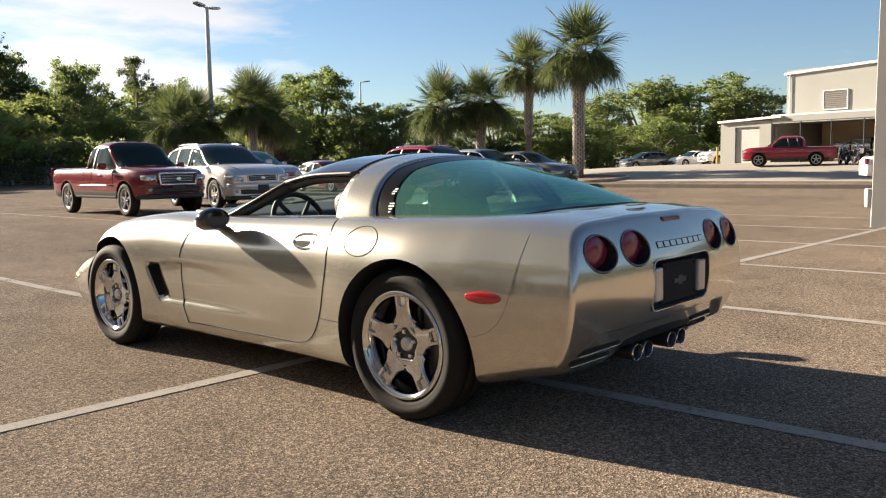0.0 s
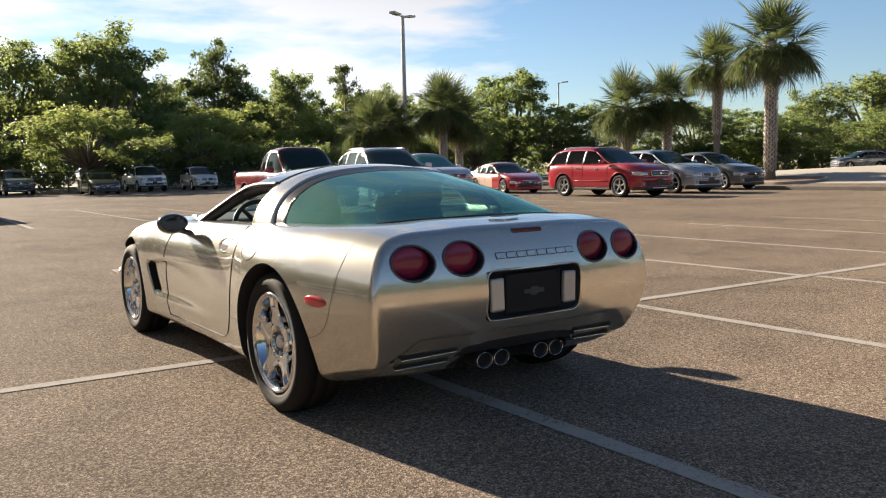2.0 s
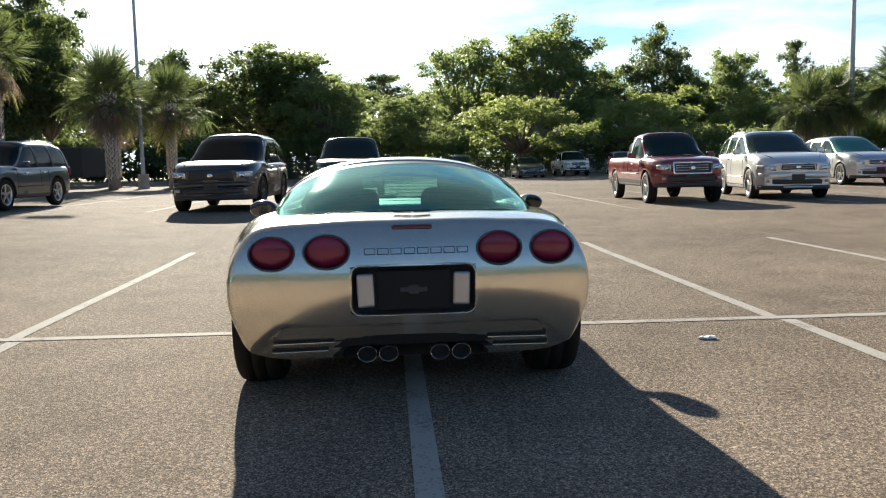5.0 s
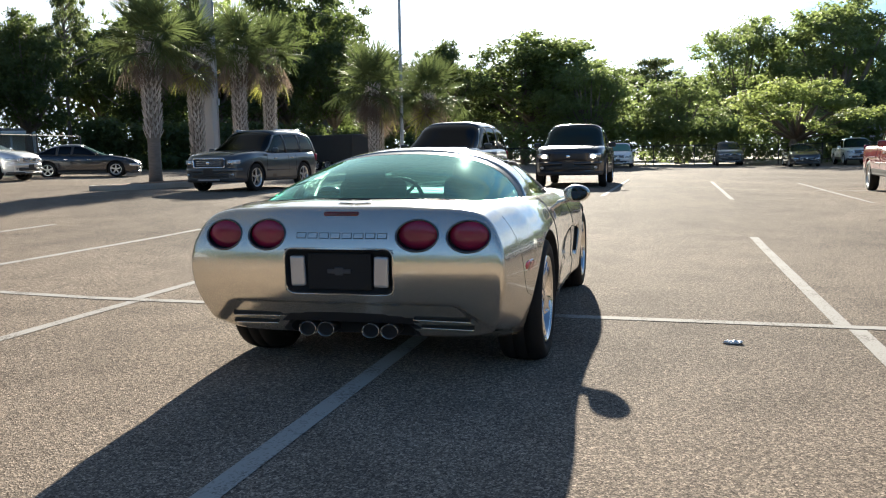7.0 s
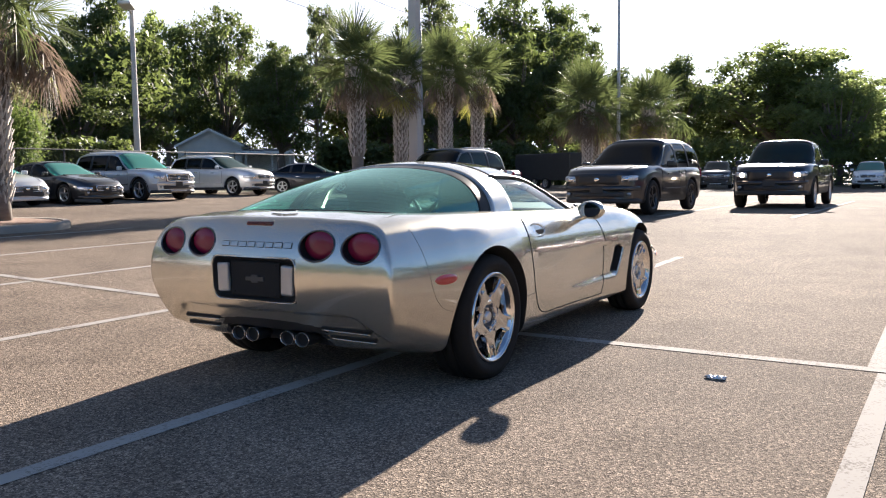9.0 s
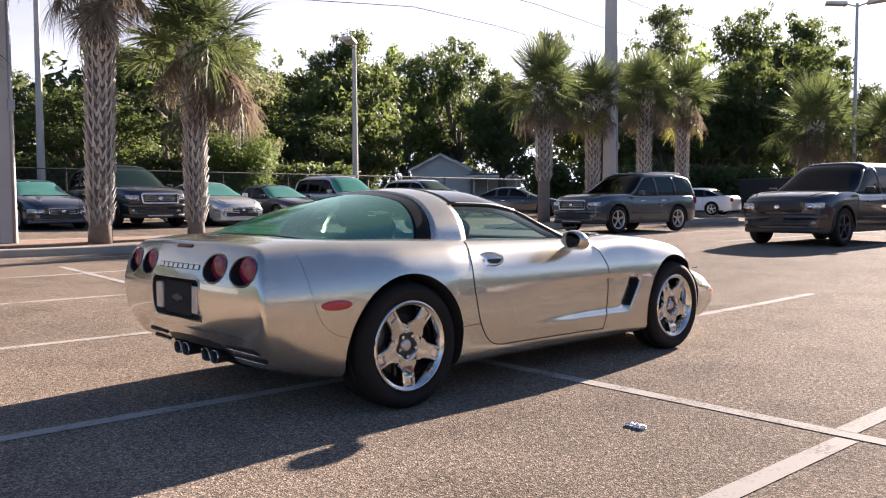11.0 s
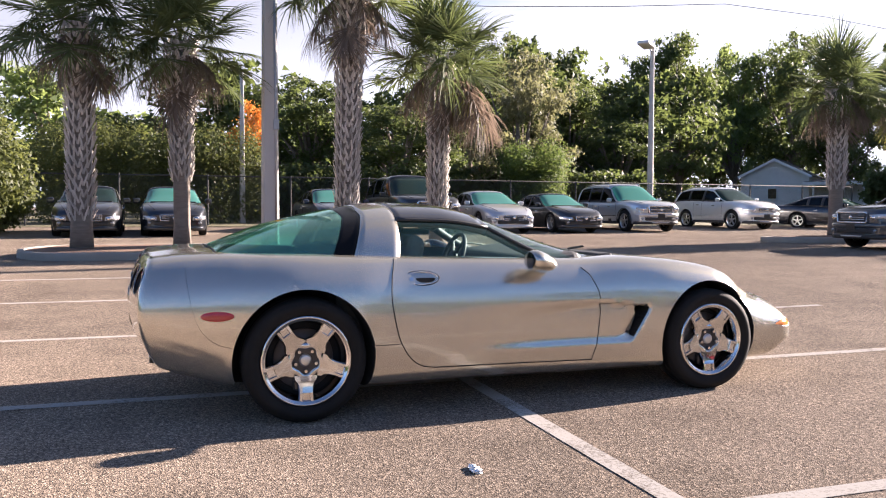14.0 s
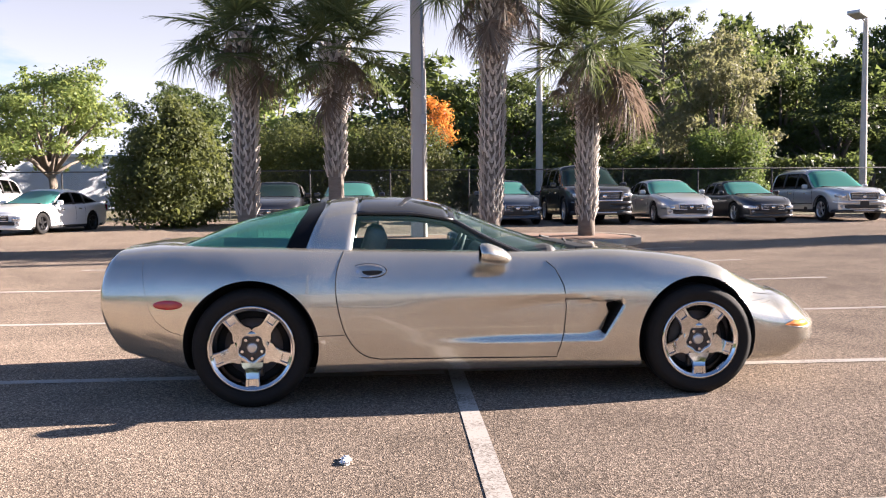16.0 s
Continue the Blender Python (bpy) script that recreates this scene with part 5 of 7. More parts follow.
def park_all():
    # the row across the aisle
    vehicle("pickup", 7.65, 16.6, 177, "maroon", "pickup_truck", "dark red extended-cab pickup truck with chrome grille", "pickup", side=LIGHT_GLASS, size=1.08)
    vehicle("suv", 10.95, 17.6, 170, "champagne", "suv", "champagne crossover parked beside a red pickup", "car", side=LIGHT_GLASS, rack=True, size=1.08)
    vehicle("suv", 18.3, 26.0, 176, "silver", "suv", "silver crossover with teal windshield", "car", wind=TEAL_GLASS, side=LIGHT_GLASS, size=1.08)
    vehicle("sedan", 22.1, 25.6, 171, "red", "sedan", "red sedan with faded pale doors and a damaged front", "car", side=LIGHT_GLASS, size=0.95, faded="primer")
    vehicle("suv", 21.0, 17.5, 179, "red", "suv", "bright red crossover with chrome wheels", "car", rack=True, size=1.08)
    vehicle("hatch", 24.9, 18.3, 179, "bluesilver", "crossover", "blue-silver small crossover among parked cars", "car", rims=DARK_ALLOY, size=1.13)
    vehicle("hatch", 29.4, 19.4, 178, "grey", "hatchback", "dark grey rounded hatchback at the row's end", "car", chrome_grille=False, size=1.07)
    vehicle("sedan", 25.5, 29.5, 176, "silver", "sedan", "silver sedan in the second row", "car", side=LIGHT_GLASS)
    vehicle("boxy", 32.0, 27.0, 172, "black", "suv", "black sport utility vehicle in the second row", "car")
    # far side of the lot
    vehicle("sedan", 10.3, 52.5, 180, "black", "sedan", "black sedan parked before the far fence", "car")
    vehicle("crew", 14.2, 56.0, 180, "white", "pickup_truck", "white crew-cab pickup before the far fence", "pickup")
    vehicle("suv", 18.3, 57.0, 176, "champagne", "suv", "tan sport utility vehicle before the far fence", "car")
    vehicle("suv", 6.3, 59.0, 180, "grey", "suv", "grey crossover before the far fence", "car")
    vehicle("suv", -1.3, 55.0, 180, "white", "suv", "white crossover before the far fence", "car", wind=TEAL_GLASS)
    vehicle("suv", -9.4, 49.5, 190, "black", "suv", "black crossover at the tree-shaded edge", "car")
    # the middle lane
    vehicle("crew", -0.95, 19.6, 180, "dark", "pickup_truck", "dark crew-cab pickup with lit headlights", "pickup", lamps_on=True, chrome_grille=False, side=LIGHT_GLASS)
    vehicle("boxy", -3.7, 14.8, 177, "dark", "suv", "dark sport utility vehicle glinting in the sun", "car", rims=DARK_ALLOY, chrome_grille=False, wind=TINT_GLASS)
    vehicle("boxy", -9.35, 15.1, 175, "steel", "suv", "grey boxy sport utility vehicle beside a palm island", "car", rack=True, side=LIGHT_GLASS, wind=TINT_GLASS, size=0.90)
    # along the west fence
    vehicle("suv", -22.65, 22.4, -86, "champagne", "suv", "tan-silver sport utility vehicle by the fence", "car", rack=True, wind=LIGHT_GLASS)
    vehicle("boxy", -21.2, 16.6, -90, "silver", "suv", "silver boxy sport utility vehicle by the fence", "car", wind=TEAL_GLASS, rack=True)
    vehicle("sedan", -20.8, 13.3, -88, "black", "sedan", "black compact sedan with teal windshield", "car", wind=TEAL_GLASS, size=0.96)
    vehicle("sedan", -20.9, 10.7, -90, "silver", "sedan", "silver sedan parked nose out by the fence", "car", wind=TEAL_GLASS)
    vehicle("boxy", -20.9, 7.9, -90, "black", "suv", "large black sport utility vehicle with chrome grille", "car", size=1.10)
    vehicle("sedan", -21.2, 5.2, -88, "navy", "sedan", "dark blue sedan with teal windshield", "car", wind=TEAL_GLASS)
    vehicle("sedan", -20.2, 0.0, -90, "dark", "sedan", "charcoal sedan with teal windshield behind palms", "car", wind=TEAL_GLASS)
    vehicle("sedan", -20.1, -2.3, -90, "black", "sedan", "black sedan beside a clipped tree", "car")
    vehicle("sedan", -18.6, -9.15, -104, "white", "sedan", "white sedan with dappled shade on its doors", "car", wind=TEAL_GLASS, rims=DARK_ALLOY, size=0.88)
    vehicle("suv", -22.0, -12.4, -86, "white", "suv", "white crossover beyond the white sedan", "car")
    vehicle("sedan", -22.0, 28.2, -60, "dark", "sedan", "dark green-black sedan under the trees", "car")
    vehicle("sedan", -21.0, 37.0, 100, "white", "sedan", "white sedan in the shade of trees", "car")
    # by the workshop
    vehicle("crew", 43.3, 15.0, 17, "red", "pickup_truck", "bright red crew-cab pickup before the workshop", "pickup", side=LIGHT_GLASS, size=0.90)
    vehicle("sedan", 34.6, 3.6, 205, "white", "sedan", "white sedan parked by the lot's edge", "car", wind=TEAL_GLASS)
    vehicle("suv", 64.0, 34.2, 60, "steel", "suv", "grey sport utility vehicle on the concrete apron", "car", size=0.92)
    for i, (px, py, c) in enumerate(((67, 31, "white"), (70, 30, "silver"), (73, 29, "white"), (75.5, 28, "silver"))):
        vehicle("sedan", px, py, 60, c, "sedan", {"white": "white sedan far across the lot", "silver": "silver sedan far across the lot"}[c], "car")
    vehicle("suv", 64.5, 27.0, 60, "white", "suv", "white van-like vehicle by a yellow post", "car")


park_all()


# ---- palms ----
BOOT = material("palm_boots", (0.42, 0.385, 0.34), rough=0.9, vary=0.35, scale=3, fine=40, bump=0.4, per_island=0.35)
PALM_BARK = material("palm_bark", (0.17, 0.145, 0.12), rough=0.95, vary=0.3, scale=5, fine=60, bump=0.5, stretch=(1, 1, 4))
FROND = leaf_material("palm_frond", (0.068, 0.098, 0.038), (0.150, 0.180, 0.072), (0.10, 0.125, 0.042), 0.3)
FROND_YELLOW = leaf_material("palm_frond_yellow", (0.20, 0.22, 0.045), (0.32, 0.32, 0.07), (0.36, 0.36, 0.08), 0.2)
FROND_DEAD = leaf_material("palm_frond_dead", (0.155, 0.125, 0.10), (0.27, 0.225, 0.185), (0.16, 0.12, 0.09), 0.3)


def frond_mesh(seed, droop=1.0, reach=1.0, spread=140):
    """A fan leaf on a long stalk; it starts at the origin and grows along +x. Narrow blades spread from a bent midrib and hang at their tips."""
    rnd = random.Random(seed)
    verts, faces = [], []
    stalk = 0.80 * reach
    bend = lambda d: -0.10 * droop * d * d
    for i in range(6):
        d = stalk * 1.25 * i / 5
        wv = 0.018 - 0.010 * i / 5
        verts += [(d, -wv, bend(d)), (d, 0, bend(d) - wv), (d, wv, bend(d))]
        if i:
            b = (i - 1) * 3
            faces += [(b, b + 3, b + 4, b + 1), (b + 1, b + 4, b + 5, b + 2)]
    n = 46
    for i in range(n):
        a = radians(-spread + 2 * spread * i / (n - 1)) + rnd.uniform(-0.05, 0.05)
        ln = (1.02 - 0.26 * (abs(a) / 2.4) ** 1.5) * rnd.uniform(0.84, 1.08) * reach
        root = stalk * (0.92 + 0.30 * max(0, math.cos(a)))
        base = len(verts)
        w0 = 0.0135
        hang = rnd.uniform(0.2, 0.9)
        twist = rnd.uniform(-0.6, 0.6)
        for j in range(5):
            t = j / 4
            d = ln * t
            px, py = root + d * math.cos(a) * (1 - 0.12 * t * t), d * math.sin(a) * (1 - 0.12 * t * t)
            sag = bend(root) - droop * (0.12 * d + 0.30 * hang * d * t ** 2.2) + 0.16 * abs(math.sin(a)) * d * (1 - 0.5 * t)
            ww = w0 * (0.6 + 1.2 * t if t < 0.35 else 1.02 * (1 - t) / 0.65 + 0.08)
            ux, uy, uz = -math.sin(a) * math.cos(twist), math.cos(a) * math.cos(twist), math.sin(twist)
            verts += [(px + ww * ux, py + ww * uy, sag + ww * uz), (px - ww * ux, py - ww * uy, sag - ww * uz)]
            if j:
                b = base + (j - 1) * 2
                faces.append((b, b + 2, b + 3, b + 1))
    return mesh_of("frond", verts, faces)


FRONDS = [frond_mesh(s, dr, 0.87, sp) for s, dr, sp in ((1, 0.35, 115), (2, 0.55, 135), (3, 0.9, 140), (4, 1.3, 125))]
FRONDS_YELLOW = [q.copy() for q in FRONDS]


def hanging_frond(seed):
    """A dead leaf: the stalk arches out and its blades hang straight down from it in a ragged brush."""
    rnd = random.Random(seed)
    verts, faces = [], []
    path = [Vector((0.75 * t, 0.06 * math.sin(3 * t), 0.10 * t - 0.62 * t ** 3)) for t in np.linspace(0, 1, 8)]
    for i, p in enumerate(path):
        verts += [(p.x, p.y - 0.014, p.z), (p.x, p.y, p.z - 0.014), (p.x, p.y + 0.014, p.z)]
        if i:
            b = (i - 1) * 3
            faces += [(b, b + 3, b + 4, b + 1), (b + 1, b + 4, b + 5, b + 2)]
    for i in range(100):
        t = rnd.uniform(0.45, 1.0)
        p = path[min(7, int(t * 7.99))]
        a, ln = rnd.uniform(0, 6.28), rnd.uniform(0.25, 0.75)
        out = rnd.uniform(0.08, 0.42)
        base = len(verts)
        for j in range(4):
            f = j / 3
            w = 0.011 * (1.1 - f)
            q = Vector((p.x + out * math.cos(a) * f ** 0.6, p.y + out * math.sin(a) * f ** 0.6, p.z - ln * f ** 1.2))
            verts += [(q.x - w * math.sin(a + 1), q.y + w * math.cos(a + 1), q.z), (q.x + w * math.sin(a + 1), q.y - w * math.cos(a + 1), q.z)]
            if j:
                b = base + (j - 1) * 2
                faces.append((b, b + 2, b + 3, b + 1))
    return mesh_of("frond", verts, faces)


HANGING = [hanging_frond(s) for s in (91, 92, 93)]
HANGING_GREEN = [hanging_frond(s) for s in (94, 95, 96)]
FRONDS_DEAD = [frond_mesh(s, dr, 0.85, sp) for s, dr, sp in ((5, 0.3, 60), (6, 0.5, 80), (7, 0.7, 50), (8, 0.9, 70))]
for group_f, mt in ((FRONDS, FROND), (FRONDS_YELLOW, FROND_YELLOW), (FRONDS_DEAD, FROND_DEAD), (HANGING, FROND_DEAD), (HANGING_GREEN, FROND)):
    for q in group_f:
        q.materials.append(mt)


def boot_trunk(height, r0, r1, bare, seed, lean=(0, 0)):
    """Split leaf stubs crossing one another up the trunk, above a bare foot."""
    rnd = random.Random(seed)
    verts, faces = [], []
    turn = 0.0
    z = bare
    while z < height:
        t = z / height
        rr = r0 - 0.012 + (r1 - r0) * t + 0.045 * float(step(0.62, 0.9, t))
        count = 7
        for i in range(count):
            a0 = turn + 2 * math.pi * i / count
            for sgn in (-1, 1):
                # each stub splits in two arms that lean apart
                a1 = a0 + sgn * 0.30
                ln = 0.26 * rnd.uniform(0.8, 1.2)
                out = rnd.uniform(0.035, 0.085) * (1.7 if t > 0.65 else 1.0)
                b = len(verts)
                for f, aw, ro2 in ((0, 0.11, -0.01), (0.6, 0.085, 0.012 + out * 0.5), (1, 0.045, 0.02 + out)):
                    a = a0 + (a1 - a0) * f
                    zz = z + ln * f
                    cx, cy = lean[0] * zz, lean[1] * zz
                    for da, dr in ((-aw, 0), (0, 0.028 * (1 - 0.4 * f)), (aw, 0)):
                        q = rr + ro2 + dr
                        verts.append((cx + q * math.cos(a + da), cy + q * math.sin(a + da), zz))
                faces += [(b, b + 1, b + 4, b + 3), (b + 1, b + 2, b + 5, b + 4), (b + 3, b + 4, b + 7, b + 6), (b + 4, b + 5, b + 8, b + 7)]
        turn += math.pi / count
        z += 0.115
    return mesh_of("boots", verts, faces)


def palm(x, y, height, crown=1.0, r=0.17, bare=0.9, dead=4, yellow=0, seed=0, lean=(0, 0), fronds=40, label="cabbage palm with a lattice of old leaf stubs", base=0.0, dead_side=None):
    rnd = random.Random(1000 + seed)
    p = thing("palm_tree", Matrix.Translation((x, y, ground_z(x, y) + base)) @ Matrix.Rotation(rnd.uniform(0, 6), 4, "Z") if not lean[0] and dead_side is None else Matrix.Translation((x, y, ground_z(x, y) + base)),
              label, "palm tree", "palms round the lot")
    ring = [(lean[0] * z, lean[1] * z, z) for z in np.linspace(-0.05, height, 9)]
    part("trunk", tube(ring, [r * (1.15 if i == 0 else 1.0) for i in range(9)], 14), PALM_BARK, p)
    part("stub_lattice", boot_trunk(height, r + 0.005, r + 0.05, bare, seed, lean), BOOT, p)["kind"] = "stuff"
    topv = Vector((lean[0] * height, lean[1] * height, height))
    fronds = int(fronds * 0.86)
    dead = int(dead * (1.4 if x < 0 else 1.0))
    for i in range(fronds):
        t = (i + 0.5) / fronds
        el = radians(84 - (126 if crown < 1.4 else 152) * t ** 1.15)
        az = i * 2.39996 + rnd.uniform(-0.2, 0.2)
        if dead_side is not None and i >= fronds - dead:
            az = dead_side + rnd.uniform(-0.8, 0.8)
        pool = FRONDS
        if i >= fronds - dead:
            pool = FRONDS_DEAD
            el = radians(rnd.uniform(-82, -48))
        elif fronds - dead - yellow <= i < fronds - dead:
            pool = FRONDS_YELLOW
            if dead_side is not None:
                az = dead_side + rnd.uniform(-0.5, 0.5)
            el = radians(rnd.uniform(-62, -40))
        me = pool[min(3, int(t * 4 + rnd.uniform(-0.4, 0.4)) if t < 1 else 3) if t > 0.12 else 0]
        ob = part("frond", me, None, p)
        s = (1.06 if x < 0 else 1.12) * crown * rnd.uniform(0.85, 1.1)
        if pool is FRONDS_DEAD:
            s *= rnd.uniform(0.65, 0.95)
        ob.matrix_local = Matrix.Translation(topv + Vector((0, 0, -0.25 * t))) @ Matrix.Rotation(az, 4, "Z") @ Matrix.Rotation(-el, 4, "Y") @ Matrix.Rotation(rnd.uniform(-0.5, 0.5), 4, "X") @ Matrix.Scale(s, 4)
    # the oldest green leaves hang as a mop, with a brown skirt under them
    green = 2 if x < 0 else 18
    for i in range(green + 6):
        brown = i >= green
        ob = part("frond", (HANGING if brown else HANGING_GREEN)[i % 3], None, p)
        ob.matrix_local = (Matrix.Translation(topv + Vector((0, 0, -0.30 if brown else 0.05 - 0.02 * i))) @ Matrix.Rotation(i * 2.39996 + rnd.uniform(-0.3, 0.3), 4, "Z")
                           @ Matrix.Diagonal(Vector((crown * (0.85 if brown else 1.55), crown * (0.85 if brown else 1.2), crown * (rnd.uniform(0.75, 1.1) if x < 0 or brown else rnd.uniform(0.95, 1.35)), 1))))
    if dead_side is not None:
        for i in range(6):
            ob = part("frond", HANGING[i % 3], None, p)
            ob.matrix_local = Matrix.Translation(topv + Vector((0, 0, -0.25 - 0.07 * i))) @ Matrix.Rotation(dead_side + rnd.uniform(-0.7, 0.7), 4, "Z") @ Matrix.Scale(crown * rnd.uniform(1.0, 1.4), 4)
    return p


palm(-12.6, -1.97, 4.5, 1.1, 0.20, 0.55, 3, 0, 1, (0.0, -0.045), 44, base=0.14)
palm(-12.8, -0.07, 4.2, 1.1, 0.17, 1.35, 3, 0, 2, fronds=44, base=0.14)
palm(-12.1, 3.22, 5.5, 1.15, 0.20, 0.35, 5, 1, 3, (0.0, -0.02), 44, base=0.14)
palm(-12.55, 5.42, 4.1, 1.1, 0.17, 0.35, 6, 1, 4, (0.0, 0.012), 46, "cabbage palm with dead fronds hanging on one side", 0.14, 1.2)
palm(-12.86, 17.2, 4.1, 1.05, 0.18, 1.3, 4, 0, 5, base=0.14)
palm(-13.0, 19.86, 4.1, 0.95, 0.17, 0.5, 6, 2, 6, base=0.14)
palm(-13.2, 23.15, 4.5, 1.05, 0.18, 0.4, 6, 1, 7, base=0.14)
palm(-13.4, 26.0, 4.7, 1.1, 0.18, 0.4, 5, 2, 8, base=0.14)
palm(-12.6, 36.0, 4.4, 1.5, 0.2, 0.5, 5, 1, 9, fronds=44)
palm(-13.4, 39.2, 4.2, 1.5, 0.2, 0.5, 5, 1, 19, fronds=44)
palm(-10.9, 40.5, 4.3, 1.5, 0.2, 0.5, 5, 1, 10, fronds=44)
palm(35.0, 21.5, 6.7, 1.55, 0.24, 0.4, 5, 0, 11, fronds=46, base=0.1)
palm(35.8, 25.3, 6.2, 1.25, 0.17, 2.4, 4, 0, 12, fronds=38, base=0.1)
palm(34.8, 30.9, 4.5, 1.45, 0.20, 0.5, 4, 0, 13, fronds=44)
palm(37.2, 29.9, 4.8, 1.4, 0.20, 0.5, 5, 0, 14, fronds=44)
palm(29.4, 51.5, 4.4, 1.6, 0.24, 0.5, 5, 1, 15, fronds=44)
palm(31.6, 52.4, 4.8, 1.6, 0.24, 0.5, 5, 1, 18, fronds=44)
palm(34.6, 49.5, 5.8, 1.7, 0.24, 0.5, 4, 1, 16, fronds=46)
palm(36.8, 50.5, 5.0, 1.6, 0.24, 0.5, 5, 1, 17, fronds=44)


# ---- trees and hedges ----
BARK = material("tree_bark", (0.14, 0.115, 0.09), rough=0.95, vary=0.3, scale=4, fine=30, bump=0.5, stretch=(1, 1, 0.3))
# same oak foliage twice: woods' shade and far trees' backlight in the colour
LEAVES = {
    "oak": leaf_material("shaded_oak_leaves", (0.036, 0.056, 0.020), (0.080, 0.106, 0.036), (0.13, 0.165, 0.045)),
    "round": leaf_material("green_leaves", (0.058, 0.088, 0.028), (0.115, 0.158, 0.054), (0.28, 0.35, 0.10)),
    "lit_oak": leaf_material("lit_oak_leaves", (0.052, 0.078, 0.028), (0.110, 0.145, 0.052), (0.26, 0.32, 0.10)),
    "crepe": leaf_material("light_leaves", (0.075, 0.115, 0.030), (0.14, 0.19, 0.058), (0.36, 0.42, 0.12)),
    "olive": leaf_material("olive_leaves", (0.095, 0.10, 0.055), (0.17, 0.17, 0.10), (0.22, 0.22, 0.10)),
    "pine": leaf_material("pine_needles", (0.045, 0.062, 0.028), (0.085, 0.10, 0.048), (0.14, 0.17, 0.055)),
    "holly": leaf_material("glossy_holly_leaves", (0.050, 0.070, 0.022), (0.11, 0.125, 0.045), (0.16, 0.18, 0.05)),
    "vine": leaf_material("vine_leaves", (0.042, 0.078, 0.020), (0.088, 0.135, 0.038), (0.17, 0.23, 0.05)),
}
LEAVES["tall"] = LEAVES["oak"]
ORANGE = leaf_material("orange_blossom", (0.55, 0.22, 0.03), (0.7, 0.33, 0.05), (0.7, 0.3, 0.05), 0.2)


def leaf_cloud(lobes, count, size, seed, shell=0.55, folded=True):
    """Small leaves strewn through lobes (x, y, z, radius, flatness); folded ones have two halves."""
    rng = np.random.default_rng(seed)
    lob = np.array(lobes, float)
    vol = lob[:, 3] ** 2
    pick = rng.choice(len(lob), count, p=vol / vol.sum())
    d = rng.normal(size=(count, 3))
    d /= np.linalg.norm(d, axis=1)[:, None]
    rad = (shell + (1 - shell) * rng.random(count) ** 0.6) * (1 + 0.20 * rng.normal(size=count))
    c = lob[pick, :3] + d * (rad * lob[pick, 3])[:, None] * np.column_stack([np.ones(count), np.ones(count), lob[pick, 4]])
    # leaves lean outwards and upwards
    nrm = d * 0.8 + rng.normal(size=(count, 3)) * 0.6 + [0, 0, 0.4]
    nrm /= np.linalg.norm(nrm, axis=1)[:, None]
    u = np.cross(nrm, rng.normal(size=(count, 3)))
    u /= np.maximum(1e-6, np.linalg.norm(u, axis=1))[:, None]
    v = np.cross(nrm, u)
    s = size * (0.6 + 0.8 * rng.random(count))[:, None]
    if folded:
        verts = np.stack([c + u * s, c + v * s * 0.55 + nrm * s * 0.18, c - u * s, c - v * s * 0.55 + nrm * s * 0.18], 1).reshape(-1, 3)
        i = np.arange(count) * 4
        faces = np.concatenate([np.stack([i, i + 1, i + 2], 1), np.stack([i, i + 2, i + 3], 1)])
    else:
        verts = np.stack([c + u * s * 1.1, c - u * s * 0.6 + v * s * 0.62, c - u * s * 0.6 - v * s * 0.62], 1).reshape(-1, 3)
        faces = np.arange(count * 3).reshape(-1, 3)
    me = bpy.data.meshes.new("leaves")
    me.vertices.add(len(verts))
    me.vertices.foreach_set("co", verts.ravel())
    me.loops.add(faces.size)
    me.loops.foreach_set("vertex_index", faces.ravel().astype(np.int32))
    me.polygons.add(len(faces))
    me.polygons.foreach_set("loop_start", np.arange(0, faces.size, 3, dtype=np.int32))
    me.update(calc_edges=True)
    me.validate()
    return me


